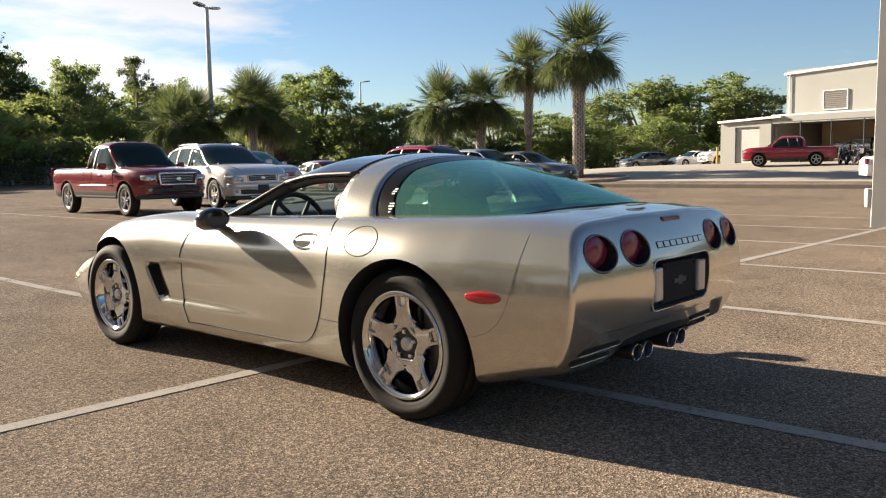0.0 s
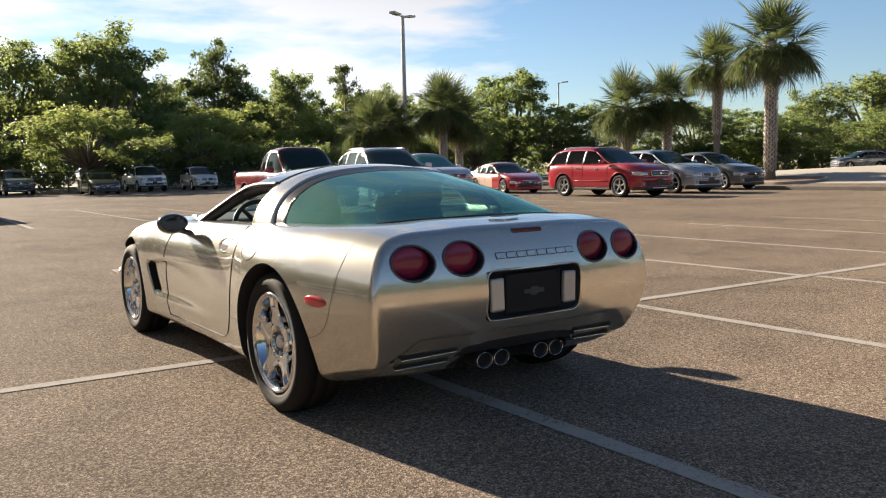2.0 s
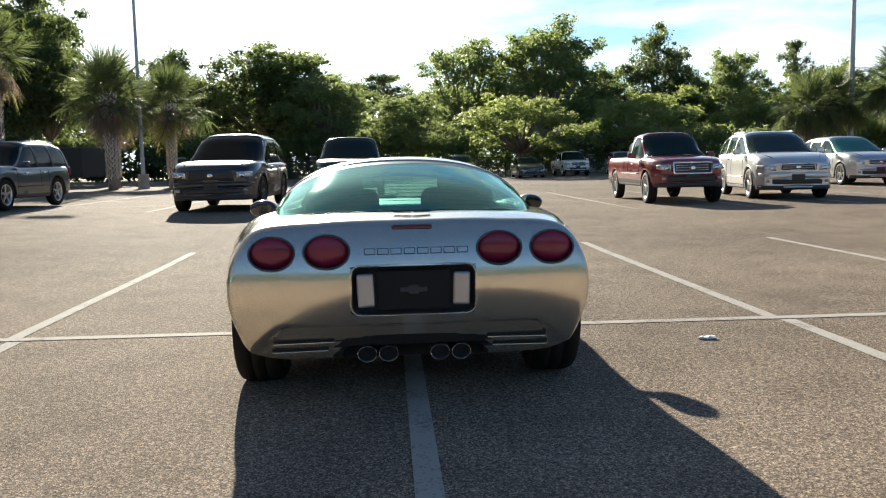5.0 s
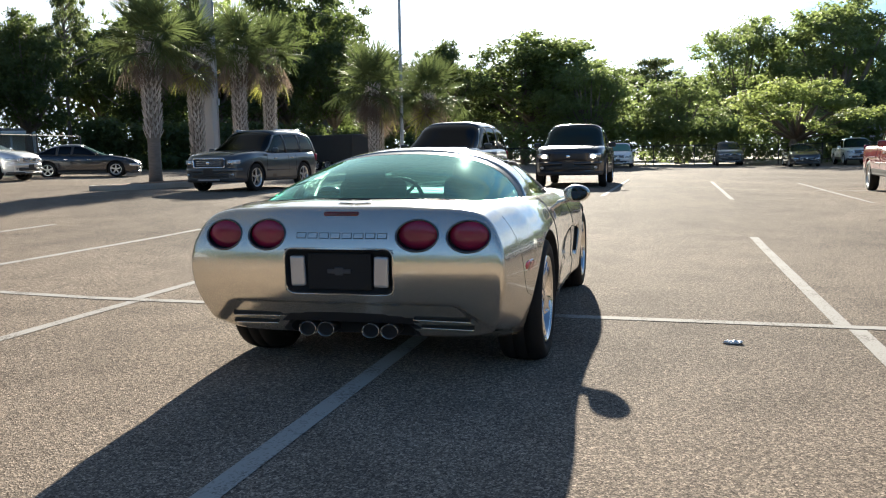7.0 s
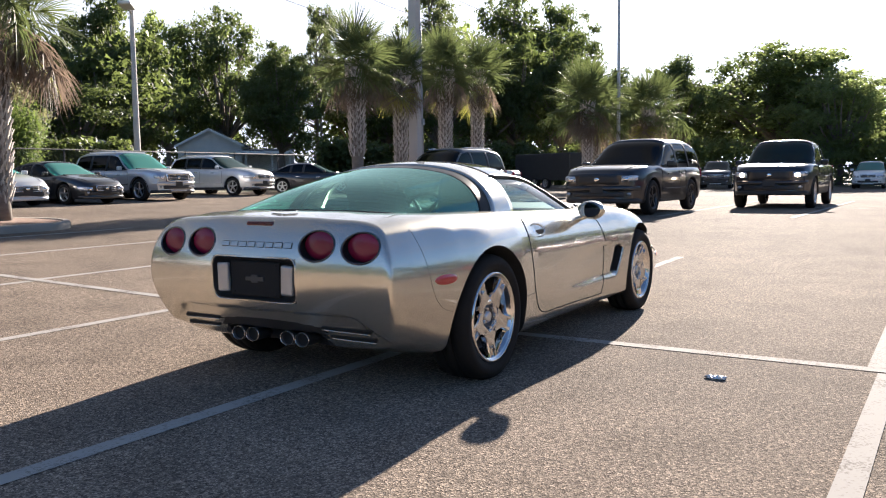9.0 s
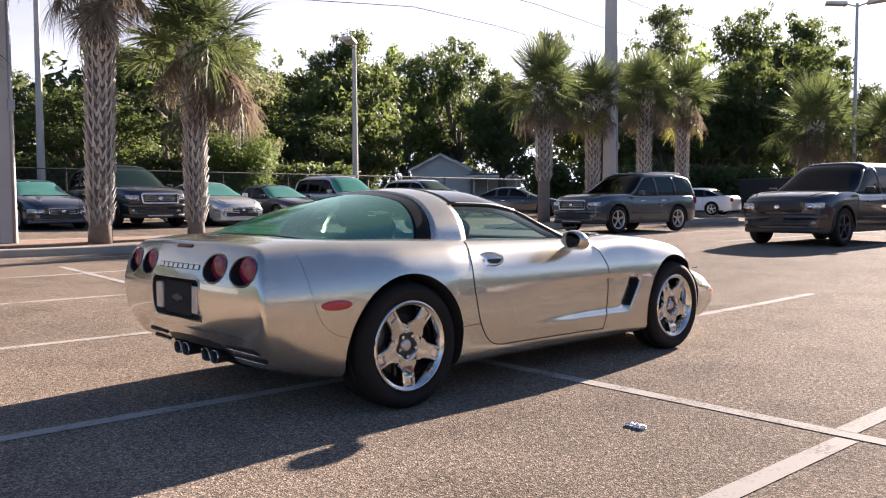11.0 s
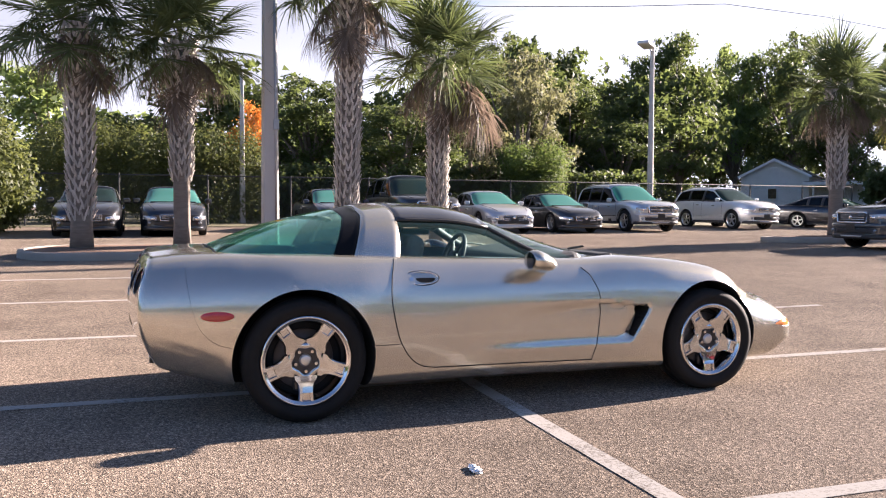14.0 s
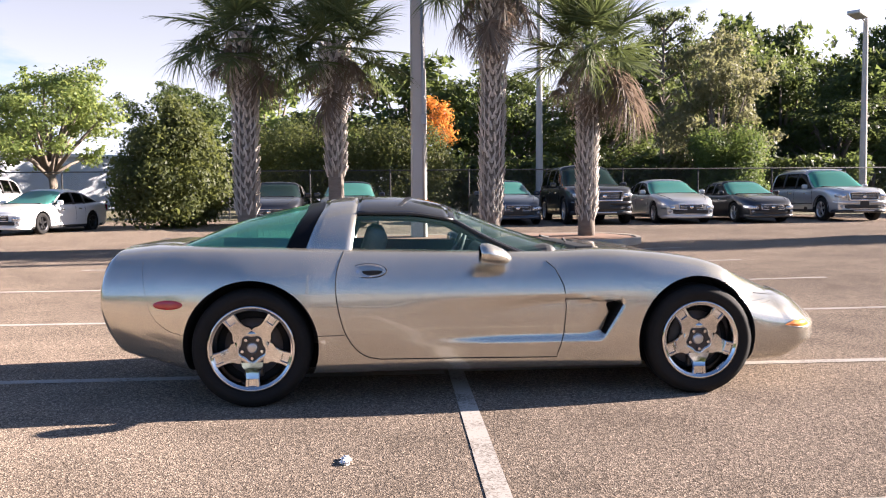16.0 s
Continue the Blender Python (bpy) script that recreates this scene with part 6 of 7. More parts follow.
def tree_parts(kind, seed, fine=True):
    """A tree one metre tall and about one wide at the crown: limbs and leaves. Each limb carries a few clumps of unlike size."""
    rnd = random.Random(seed)
    lobes, limbs = [], []

    def clumps(q, r, flat, k):
        lobes.append((*q, r, flat))
        for _ in range(k):
            a, e = rnd.uniform(0, 6.28), rnd.uniform(-0.5, 1.0)
            d = r * rnd.uniform(0.8, 1.35)
            lobes.append((q[0] + d * math.cos(a), q[1] + d * math.sin(a), q[2] + 0.7 * d * e, r * rnd.uniform(0.28, 0.55), rnd.uniform(0.55, 0.9)))

    if kind == "pine":
        limbs.append(([(0, 0, -0.02), (0.01, 0, 0.5), (-0.01, 0.01, 0.96)], [0.020, 0.014, 0.004]))
        for i in range(26):
            z = rnd.uniform(0.48, 0.97)
            a, rr = rnd.uniform(0, 6.28), (0.42 - 0.34 * (z - 0.5) / 0.5) * rnd.uniform(0.4, 1.15)
            q = (rr * math.cos(a), rr * math.sin(a), z)
            clumps(q, rnd.uniform(0.05, 0.105), 0.6, 2)
            limbs.append(([(0, 0, z - 0.07), (q[0] * 0.6, q[1] * 0.6, z - 0.02), q], [0.007, 0.005, 0.002]))
        count, size, shell = 11000, 0.0092, 0.15
    else:
        low, high, wide, n = {"oak": (0.30, 0.88, 0.36, 26), "lit_oak": (0.26, 0.88, 0.36, 26), "round": (0.24, 0.85, 0.36, 26), "crepe": (0.36, 0.86, 0.40, 22),
                              "olive": (0.22, 0.9, 0.40, 28), "tall": (0.32, 0.92, 0.30, 24)}[kind]
        limbs.append(([(0, 0, -0.02), (rnd.uniform(-0.02, 0.02), rnd.uniform(-0.02, 0.02), low * 0.6), (0, 0, low)], [0.032, 0.024, 0.018]))
        for i in range(n):
            t = (i + 0.5) / n
            z = low + (high - low) * t
            prof = math.sin(math.pi * min(1, 0.22 + 0.72 * t)) ** 0.7
            a = i * 2.4 + rnd.uniform(-0.5, 0.5)
            rr = wide * prof * rnd.uniform(0.40, 1.0)
            q = (rr * math.cos(a), rr * math.sin(a), z + rnd.uniform(-0.03, 0.03))
            clumps(q, rnd.uniform(0.07, 0.14), rnd.uniform(0.55, 0.85), 4)
            limbs.append(([(0, 0, low * 0.75), (q[0] * 0.5, q[1] * 0.5, (low + q[2]) / 2 - 0.03), q], [0.014, 0.009, 0.003]))
        count, size, shell = 15500, 0.0116, 0.25
    if not fine:
        count, size = count // 4, size * 1.9
    bm = bmesh.new()
    for pts, rad in limbs:
        bm.from_mesh(tube(pts, rad, 5))
    trunk = bpy.data.meshes.new("trunk")
    bm.to_mesh(trunk)
    bm.free()
    trunk.shade_smooth()
    trunk.materials.append(BARK)
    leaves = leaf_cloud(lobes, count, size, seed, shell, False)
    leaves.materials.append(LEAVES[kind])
    return trunk, leaves


TREES = {k: [tree_parts(k, s) for s in seeds] for k, seeds in
         {"oak": (11, 12, 13, 14), "lit_oak": (17, 18, 19), "round": (21, 22, 23), "crepe": (31, 32), "pine": (41, 42), "tall": (51, 52), "olive": (61,)}.items()}
FAR_TREES = {k: [tree_parts(k, s, False) for s in seeds] for k, seeds in {"oak": (15, 16), "lit_oak": (26,), "round": (24,), "pine": (43,), "tall": (53,)}.items()}
TREE_WORDS = {"oak": "live oak at the lot's edge, leaves darkened for shade", "lit_oak": "broadleaf tree at the lot's far edge, leaves tinted lighter for backlight", "round": "rounded green broadleaf tree", "crepe": "light green small tree with spreading crown",
              "pine": "tall sparse pine above the other trees", "tall": "tall ragged tree with airy crown", "olive": "olive-grey tree hung with moss"}
TREE_COUNT = [0]


def tree(kind, x, y, h, w, group="trees round the lot"):
    i = TREE_COUNT[0]
    TREE_COUNT[0] += 1
    kinds = TREES[kind] if group == "trees round the lot" else FAR_TREES[kind]
    trunk, leaves = kinds[i % len(kinds)]
    rnd = random.Random(i)
    s = 1.3 * w / {"pine": 0.80, "oak": 0.86, "lit_oak": 0.86, "round": 0.86, "crepe": 0.94, "tall": 0.74, "olive": 0.94}[kind]
    t = thing("pine_tree" if kind == "pine" else "tree", Matrix.Translation((x, y, ground_z(x, y) - 0.05)) @ Matrix.Rotation(rnd.uniform(0, 6.28), 4, "Z") @ Matrix.Diagonal((s, s, h / (0.99 if kind == "pine" else 0.935), 1)),
              TREE_WORDS[kind], "tree", group)
    part("trunk", trunk, None, t)
    part("crown", leaves, None, t)


NORTH_FAR = [("lit_oak", 17.8, 82.0, 14.4, 11.3), ("lit_oak", 24.7, 87.4, 11.2, 7.7), ("tall", 33.4, 95.0, 15.2, 7.8), ("lit_oak", 36.7, 93.7, 11.7, 6.4), ("lit_oak", 41.4, 91.6, 13.4, 8.5),
             ("pine", 49.6, 93.1, 14.7, 5.6), ("lit_oak", 53.8, 90.7, 11.6, 8.2), ("round", 57.7, 69.6, 12.4, 10.9), ("round", 56.6, 61.3, 7.8, 6.5), ("round", 59.1, 58.9, 7.4, 7.7),
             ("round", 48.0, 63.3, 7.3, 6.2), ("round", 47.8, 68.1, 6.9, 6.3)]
EAST_FAR = [("lit_oak", 70.7, 64.2, 7.8, 7.4), ("lit_oak", 75.6, 58.4, 7.8, 9.4), ("round", 87.5, 59.1, 7.9, 10.4), ("lit_oak", 99.6, 58.9, 9.7, 9.7), ("lit_oak", 111.8, 57.7, 13.1, 14.9),
            ("round", 115.2, 50.8, 13.0, 15.8), ("lit_oak", 112.0, 43.0, 11.0, 14.0), ("round", 80.0, 50.0, 6.5, 9.0), ("round", 88.0, 44.0, 6.5, 9.0)]
NORTH_NEAR = [("crepe", 26.4, 76.4, 7.4, 10.3), ("crepe", 10.7, 58.8, 6.0, 8.2), ("crepe", 40.0, 80.1, 7.8, 9.5), ("crepe", 20.7, 64.4, 6.1, 6.7), ("lit_oak", -8.5, 73.2, 11.5, 13.1),
              ("lit_oak", -4.1, 65.5, 8.4, 6.7), ("pine", 0.7, 105.5, 12.6, 12.6), ("lit_oak", 3.0, 69.4, 7.1, 8.0), ("lit_oak", 9.4, 86.9, 14.3, 10.5), ("lit_oak", 18.0, 88.6, 15.4, 13.5),
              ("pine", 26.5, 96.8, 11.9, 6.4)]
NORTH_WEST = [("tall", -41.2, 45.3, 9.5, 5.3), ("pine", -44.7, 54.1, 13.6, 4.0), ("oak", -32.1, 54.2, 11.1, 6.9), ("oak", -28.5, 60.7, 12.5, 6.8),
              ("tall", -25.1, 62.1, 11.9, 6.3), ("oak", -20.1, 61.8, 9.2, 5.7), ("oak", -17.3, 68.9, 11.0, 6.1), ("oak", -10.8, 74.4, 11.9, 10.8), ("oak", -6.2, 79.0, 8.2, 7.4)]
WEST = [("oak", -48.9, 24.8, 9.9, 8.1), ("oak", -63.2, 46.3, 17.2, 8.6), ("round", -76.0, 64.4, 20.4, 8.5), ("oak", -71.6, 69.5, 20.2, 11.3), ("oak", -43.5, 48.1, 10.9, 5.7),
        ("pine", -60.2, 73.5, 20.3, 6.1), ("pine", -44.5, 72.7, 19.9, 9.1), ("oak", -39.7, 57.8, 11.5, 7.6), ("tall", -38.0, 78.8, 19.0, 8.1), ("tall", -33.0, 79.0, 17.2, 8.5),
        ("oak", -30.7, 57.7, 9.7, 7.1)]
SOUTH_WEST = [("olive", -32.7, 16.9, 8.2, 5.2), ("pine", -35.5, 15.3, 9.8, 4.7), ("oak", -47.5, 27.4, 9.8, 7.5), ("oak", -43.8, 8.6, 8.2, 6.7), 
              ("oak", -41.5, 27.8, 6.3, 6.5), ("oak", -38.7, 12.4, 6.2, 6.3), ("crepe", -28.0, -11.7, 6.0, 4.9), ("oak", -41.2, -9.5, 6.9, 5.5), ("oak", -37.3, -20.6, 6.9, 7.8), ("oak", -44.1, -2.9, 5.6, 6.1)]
for belt_rows in (NORTH_FAR, EAST_FAR, NORTH_NEAR, NORTH_WEST, WEST, SOUTH_WEST):
    for row in belt_rows:
        tree(*row)
# the woods go on behind the edge trees, and round the south that closes the lot
rw = random.Random(5)
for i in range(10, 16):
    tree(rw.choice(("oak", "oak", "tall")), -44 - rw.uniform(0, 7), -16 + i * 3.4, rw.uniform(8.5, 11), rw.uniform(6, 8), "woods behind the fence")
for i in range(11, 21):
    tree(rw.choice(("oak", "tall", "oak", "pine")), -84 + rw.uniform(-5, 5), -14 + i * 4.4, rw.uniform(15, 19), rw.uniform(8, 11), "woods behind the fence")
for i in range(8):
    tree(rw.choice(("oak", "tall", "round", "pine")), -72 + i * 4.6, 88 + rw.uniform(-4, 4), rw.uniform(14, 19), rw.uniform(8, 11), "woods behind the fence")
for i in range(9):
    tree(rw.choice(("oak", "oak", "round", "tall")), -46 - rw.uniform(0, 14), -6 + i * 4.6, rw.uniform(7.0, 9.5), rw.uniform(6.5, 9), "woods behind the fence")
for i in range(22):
    tree(rw.choice(("lit_oak", "oak", "round")), -40 + i * 5.6, 98 + rw.uniform(0, 10), rw.uniform(9.5, 12.5), rw.uniform(8, 12), "woods behind the fence")
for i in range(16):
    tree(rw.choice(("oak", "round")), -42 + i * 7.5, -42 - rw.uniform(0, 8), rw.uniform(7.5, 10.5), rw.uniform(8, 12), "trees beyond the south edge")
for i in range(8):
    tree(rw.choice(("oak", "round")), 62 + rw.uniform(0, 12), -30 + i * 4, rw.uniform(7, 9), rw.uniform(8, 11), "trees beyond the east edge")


def hedge(x0, y0, x1, y1, h, depth, mat, label, seed, count, size=0.052, name="hedge", dome=False):
    """A dense leafy bank between two places."""
    rnd = random.Random(seed)
    ln = math.hypot(x1 - x0, y1 - y0)
    n = max(2, int(ln / (h * 0.30)))
    lobes = []
    for i in range(n + 1):
        t = i / n
        hh = h * (0.35 + 0.65 * math.sqrt(max(0.0, 1 - (2 * t - 1) ** 2))) if dome else h
        for z in (0.22, 0.5, 0.76):
            lobes.append((ln * t + rnd.uniform(-0.3, 0.3), rnd.uniform(-0.25, 0.25) * depth, hh * (z + rnd.uniform(-0.05, 0.05)), hh * rnd.uniform(0.20, 0.30), 0.95))
    a = math.atan2(y1 - y0, x1 - x0)
    t = thing(name, Matrix.Translation((x0, y0, ground_z(x0, y0))) @ Matrix.Rotation(a, 4, "Z"), label, "hedge", kind="stuff")
    part("leaves", leaf_cloud(lobes, count, size, seed, 0.5, size < 0.06), mat, t)
    return t


hedge(-29.4, -3.6, -29.4, 3.2, 3.9, 2.2, LEAVES["holly"], "tall dense green hedge behind the fence", 71, 46000)
hedge(-30.6, 14.2, -30.2, 18.2, 3.9, 2.0, LEAVES["vine"], "shrub smothered in bright green vines", 72, 30000, name="vine_thicket", dome=True)
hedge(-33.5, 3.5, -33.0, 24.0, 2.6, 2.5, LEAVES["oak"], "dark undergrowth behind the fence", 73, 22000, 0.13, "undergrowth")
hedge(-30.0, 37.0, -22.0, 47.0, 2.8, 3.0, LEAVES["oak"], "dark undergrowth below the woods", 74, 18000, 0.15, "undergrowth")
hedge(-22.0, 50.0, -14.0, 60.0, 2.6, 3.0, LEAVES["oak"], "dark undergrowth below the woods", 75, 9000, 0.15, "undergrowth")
hedge(-16.0, 64.5, 64.0, 72.0, 3.6, 3.0, LEAVES["lit_oak"], "low green growth behind the far fence", 76, 46000, 0.16, "undergrowth")
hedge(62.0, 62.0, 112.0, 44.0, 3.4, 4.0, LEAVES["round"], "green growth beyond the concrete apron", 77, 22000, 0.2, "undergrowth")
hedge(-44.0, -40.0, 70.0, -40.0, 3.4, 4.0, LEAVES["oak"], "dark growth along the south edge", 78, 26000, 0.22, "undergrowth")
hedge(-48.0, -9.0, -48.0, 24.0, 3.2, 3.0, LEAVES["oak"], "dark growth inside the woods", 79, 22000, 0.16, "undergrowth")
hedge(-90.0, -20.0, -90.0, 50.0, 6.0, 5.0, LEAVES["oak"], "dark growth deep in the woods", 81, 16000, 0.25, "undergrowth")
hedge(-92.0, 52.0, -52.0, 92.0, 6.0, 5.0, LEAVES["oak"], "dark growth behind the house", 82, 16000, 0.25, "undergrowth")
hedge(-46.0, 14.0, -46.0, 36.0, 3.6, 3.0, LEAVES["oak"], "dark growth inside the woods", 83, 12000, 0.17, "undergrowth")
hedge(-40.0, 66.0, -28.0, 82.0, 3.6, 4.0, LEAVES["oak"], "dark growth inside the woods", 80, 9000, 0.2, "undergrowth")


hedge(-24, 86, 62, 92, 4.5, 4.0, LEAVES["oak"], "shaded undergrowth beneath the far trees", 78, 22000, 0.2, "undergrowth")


def clipped_tree(x, y, h, w):
    """A cone-shaped evergreen clipped to the ground."""
    lobes = []
    rnd = random.Random(9)
    for i in range(60):
        z = rnd.random() ** 0.8
        prof = min(1.0, 0.72 + 0.9 * z) if z < 0.3 else (1 - (z - 0.3) / 0.7) ** 0.62
        a = rnd.uniform(0, 6.28)
        rr = w / 2 * prof * 0.80
        lobes.append((rr * math.cos(a), rr * math.sin(a), 0.12 * h + 0.80 * h * z, 0.15 * h * (1 - 0.35 * z), 1.0))
    for z in (0.2, 0.4, 0.6, 0.8):
        lobes.append((0, 0, z * h, w * 0.34 * (1.15 - z), 1.0))
    t = thing("evergreen_tree", Matrix.Translation((x, y, ground_z(x, y))), "dense cone-shaped evergreen with glossy leaves", "tree")
    part("trunk", tube([(0, 0, -0.05), (0, 0, h * 0.7)], [0.10, 0.04], 8), BARK, t)
    part("crown", leaf_cloud(lobes, 30000, 0.065, 9, 0.5), LEAVES["holly"], t)


clipped_tree(-21.6, -5.6, 4.15, 3.9)
t = thing("flowering_shrub", Matrix.Translation((-30.6, 3.4, ground_z(-30, 4))), "shrub with orange blossom behind the hedge", "shrub")
part("stems", tube([(0, 0, -0.05), (0.1, 0, 3.0), (0.2, 0.2, 4.6)], [0.06, 0.05, 0.02], 6), BARK, t)
part("blossom", leaf_cloud([(0, 0.1, 3.9, 0.7, 0.9), (0.1, 0.4, 4.4, 0.45, 0.9), (0, -0.5, 3.5, 0.55, 0.9), (0, 0.55, 3.4, 0.5, 1.0), (0.1, -0.1, 4.8, 0.3, 1.0)], 3200, 0.06, 81, 0.2), ORANGE, t)

# ---- kerbs, verges, fences ----
MULCH = material("bark_mulch", (0.16, 0.095, 0.06), rough=0.95, vary=0.4, scale=8, fine=60, bump=0.9)
GRASS = material("dry_grass", (0.10, 0.105, 0.045), rough=0.9, vary=0.4, scale=0.8, fine=40, bump=0.8, second=(0.20, 0.165, 0.085))
APRON = material("concrete_apron", (0.30, 0.27, 0.225), rough=0.85, vary=0.12, scale=0.3, fine=50, bump=0.3)


def island(x0, x1, y0, y1, label):
    """A kerbed planting strip with rounded ends."""
    def outline(d):
        r = (x1 - x0) / 2 - d
        cx = (x0 + x1) / 2
        pts = [(cx + r * math.cos(a), y1 - (x1 - x0) / 2 + r * 0.8 * math.sin(a)) for a in np.linspace(0, math.pi, 13)]
        pts += [(cx - r, yy) for yy in np.linspace(y1 - (x1 - x0) / 2, y0 + (x1 - x0) / 2, 12)[1:-1]]
        pts += [(cx + r * math.cos(a), y0 + (x1 - x0) / 2 + r * 0.8 * math.sin(a)) for a in np.linspace(math.pi, 2 * math.pi, 13)]
        pts += [(cx + r, yy) for yy in np.linspace(y0 + (x1 - x0) / 2, y1 - (x1 - x0) / 2, 12)[1:-1]]
        return pts
    levels = ((0.0, -0.05), (0.0, 0.115), (0.012, 0.137), (0.03, 0.145), (0.15, 0.145), (0.155, 0.10))
    rows = [[(x, y, ground_z(x, y) + z) for x, y in outline(d)] for d, z in levels]
    n = len(rows[0])
    verts = [v for row in rows for v in row]
    faces = [(i * n + j, i * n + (j + 1) % n, (i + 1) * n + (j + 1) % n, (i + 1) * n + j) for i in range(len(rows) - 1) for j in range(n)]
    k = new("kerb", mesh_of("kerb", verts, faces))
    k.data.set_sharp_from_angle(angle=radians(40))
    k.data.materials.append(CONCRETE)
    tagged(k, "raised concrete kerb round " + label, "kerb", kind="structure")
    inner = outline(0.15)
    cx = (x0 + x1) / 2
    verts = [(x, y, ground_z(x, y) + 0.12) for x, y in inner] + [(cx + (x - cx) * 0.45, y0 + (y - y0) * 0.9 + (y1 - y0) * 0.05, ground_z(x, y) + 0.17) for x, y in inner]
    faces = [(j, (j + 1) % n, n + (j + 1) % n, n + j) for j in range(n)] + [tuple(range(n, 2 * n))]
    mm = new("planting_bed", mesh_of("planting_bed", verts, faces))
    mm.data.materials.append(MULCH)
    tagged(mm, "brown bark mulch in a kerbed island", "planting bed", kind="structure")


island(-14.0, -11.35, -3.4, 6.9, "a palm island")
island(-14.2, -11.8, 15.0, 28.5, "a palm island")
island(33.4, 37.0, 18.5, 33.0, "a palm island")


def sheet(name, x0, x1, y0, y1, mat, label, category, lift=0.02, n=24):
    def f(u, v):
        x, y = x0 + (x1 - x0) * u, y0 + (y1 - y0) * v
        return (x, y, ground_z(x, y) + lift)
    ob = new(name, grid_mesh(name, n, n, f, False))
    ob.data.materials.append(mat)
    tagged(ob, label, category, kind="structure")


sheet("verge_west", -90, -25.9, -60, 110, GRASS, "dry grass and leaf litter under trees", "grass")
sheet("verge_north", -25.8, 120, 61.5, 140, GRASS, "dry grass behind the far fence", "grass")
sheet("verge_south", -25.8, 120, -120, -36, GRASS, "dry grass beyond the lot", "grass")
sheet("apron", 34.2, 75, 5, 42, APRON, "pale concrete apron before the workshop", "pavement", 0.012)

# kerb concrete darkened: the shade on its west face is in the colour
SHADED_KERB = material("shaded_kerb", (0.10, 0.088, 0.075), rough=0.9, vary=0.25, scale=2, fine=60, bump=0.3)
pts = [(29.0, yy) for yy in np.linspace(-14, 18.2, 24)]
verts, faces = [], []
for x, y in pts:
    z = ground_z(x, y)
    verts += [(x, y, z - 0.05), (x, y, z + 0.14), (x + 0.02, y, z + 0.16), (x + 0.18, y, z + 0.16), (x + 0.2, y, z - 0.05)]
faces = [(i * 5 + k, i * 5 + 5 + k, i * 5 + 6 + k, i * 5 + 1 + k) for i in range(len(pts) - 1) for k in range(4)]
kb = new("kerb", mesh_of("kerb", verts, faces, False))
kb.data.materials.append(SHADED_KERB)
tagged(kb, "long concrete kerb before the workshop apron", "kerb", kind="structure")

WIRE = material("fence_wire", (0.06, 0.06, 0.06), rough=0.8, vary=0.2, spec=0.1)


def chain_fence(x0, y0, x1, y1, h, label):
    ln = math.hypot(x1 - x0, y1 - y0)
    f = thing("chain_link_fence", Matrix.Translation((x0, y0, 0)) @ Matrix.Rotation(math.atan2(y1 - y0, x1 - x0), 4, "Z"), label, "fence", kind="structure")
    zg = ground_z((x0 + x1) / 2, (y0 + y1) / 2)
    n = int(ln / 3)
    for i in range(n + 1):
        part("post", rod(bmesh.new(), (ln * i / n, 0, zg - 0.1), (ln * i / n, 0, zg + h + 0.05), 0.035, seg=8), WIRE, f)
    part("top_rail", tube([(0, 0, zg + h), (ln, 0, zg + h)], 0.025, 6), WIRE, f)
    verts, faces = [], []
    s, w2 = 0.09, 0.0035
    k = int(ln / s)
    for sg in (1, -1):
        for i in range(-int(h / s), k):
            a, b = i * s, i * s + h
            za, zb2 = 0.0, h
            if a < 0:
                za, a = -a, 0
            if b > ln:
                zb2, b = h - (b - ln), ln
            if zb2 <= za:
                continue
            if sg < 0:
                za, zb2 = h - za, h - zb2
            q = len(verts)
            verts += [(a - w2, 0, zg + za), (a + w2, 0, zg + za), (b + w2, 0, zg + zb2), (b - w2, 0, zg + zb2)]
            faces.append((q, q + 1, q + 2, q + 3))
    part("wire_mesh", mesh_of("wire", verts, faces, False), WIRE, f)["kind"] = "stuff"


chain_fence(-26.8, -20, -26.8, 32, 1.85, "dark chain-link fence along the west edge")
chain_fence(-14, 62.2, 34, 62.2, 1.5, "chain-link fence along the far edge")


# ---- poles, lamps, wires, signs ----
LAMP_HEAD = material("lamp_housing", (0.45, 0.45, 0.44), rough=0.45, metal=0.3, vary=0.1)


def square_pole(x, y, h, w, label, conduit=True, base=0.0, turn=0.0, c=0.22):
    p = thing("utility_pole", Matrix.Translation((x, y, ground_z(x, y) + base)) @ Matrix.Rotation(turn, 4, "Z"), label, "pole")
    verts, faces = [], []
    for z, s in ((-0.1, 1.0), (h, 0.62)):
        q = w / 2 * s
        verts += [(q * a, q * b, z) for a, b in ((1, 1 - c), (1 - c, 1), (c - 1, 1), (-1, 1 - c), (-1, c - 1), (c - 1, -1), (1 - c, -1), (1, c - 1))]
    faces = [(i, (i + 1) % 8, 8 + (i + 1) % 8, 8 + i) for i in range(8)] + [tuple(range(8))[::-1], tuple(range(8, 16))]
    part("shaft", mesh_of("shaft", verts, faces, False), POLE_CONCRETE, p)
    if conduit:
        part("conduit", tube([(w * 0.50, w * 0.30, 0), (w * 0.47, w * 0.28, 3.0), (w * 0.44, w * 0.25, 6.0)], 0.03, 8), POLE_STEEL, p)
        part("junction_box", boxed((0.10, 0.12, 0.22), pose(w * 0.50, w * 0.3, 2.6), 0.01), POLE_STEEL, p)
    return p


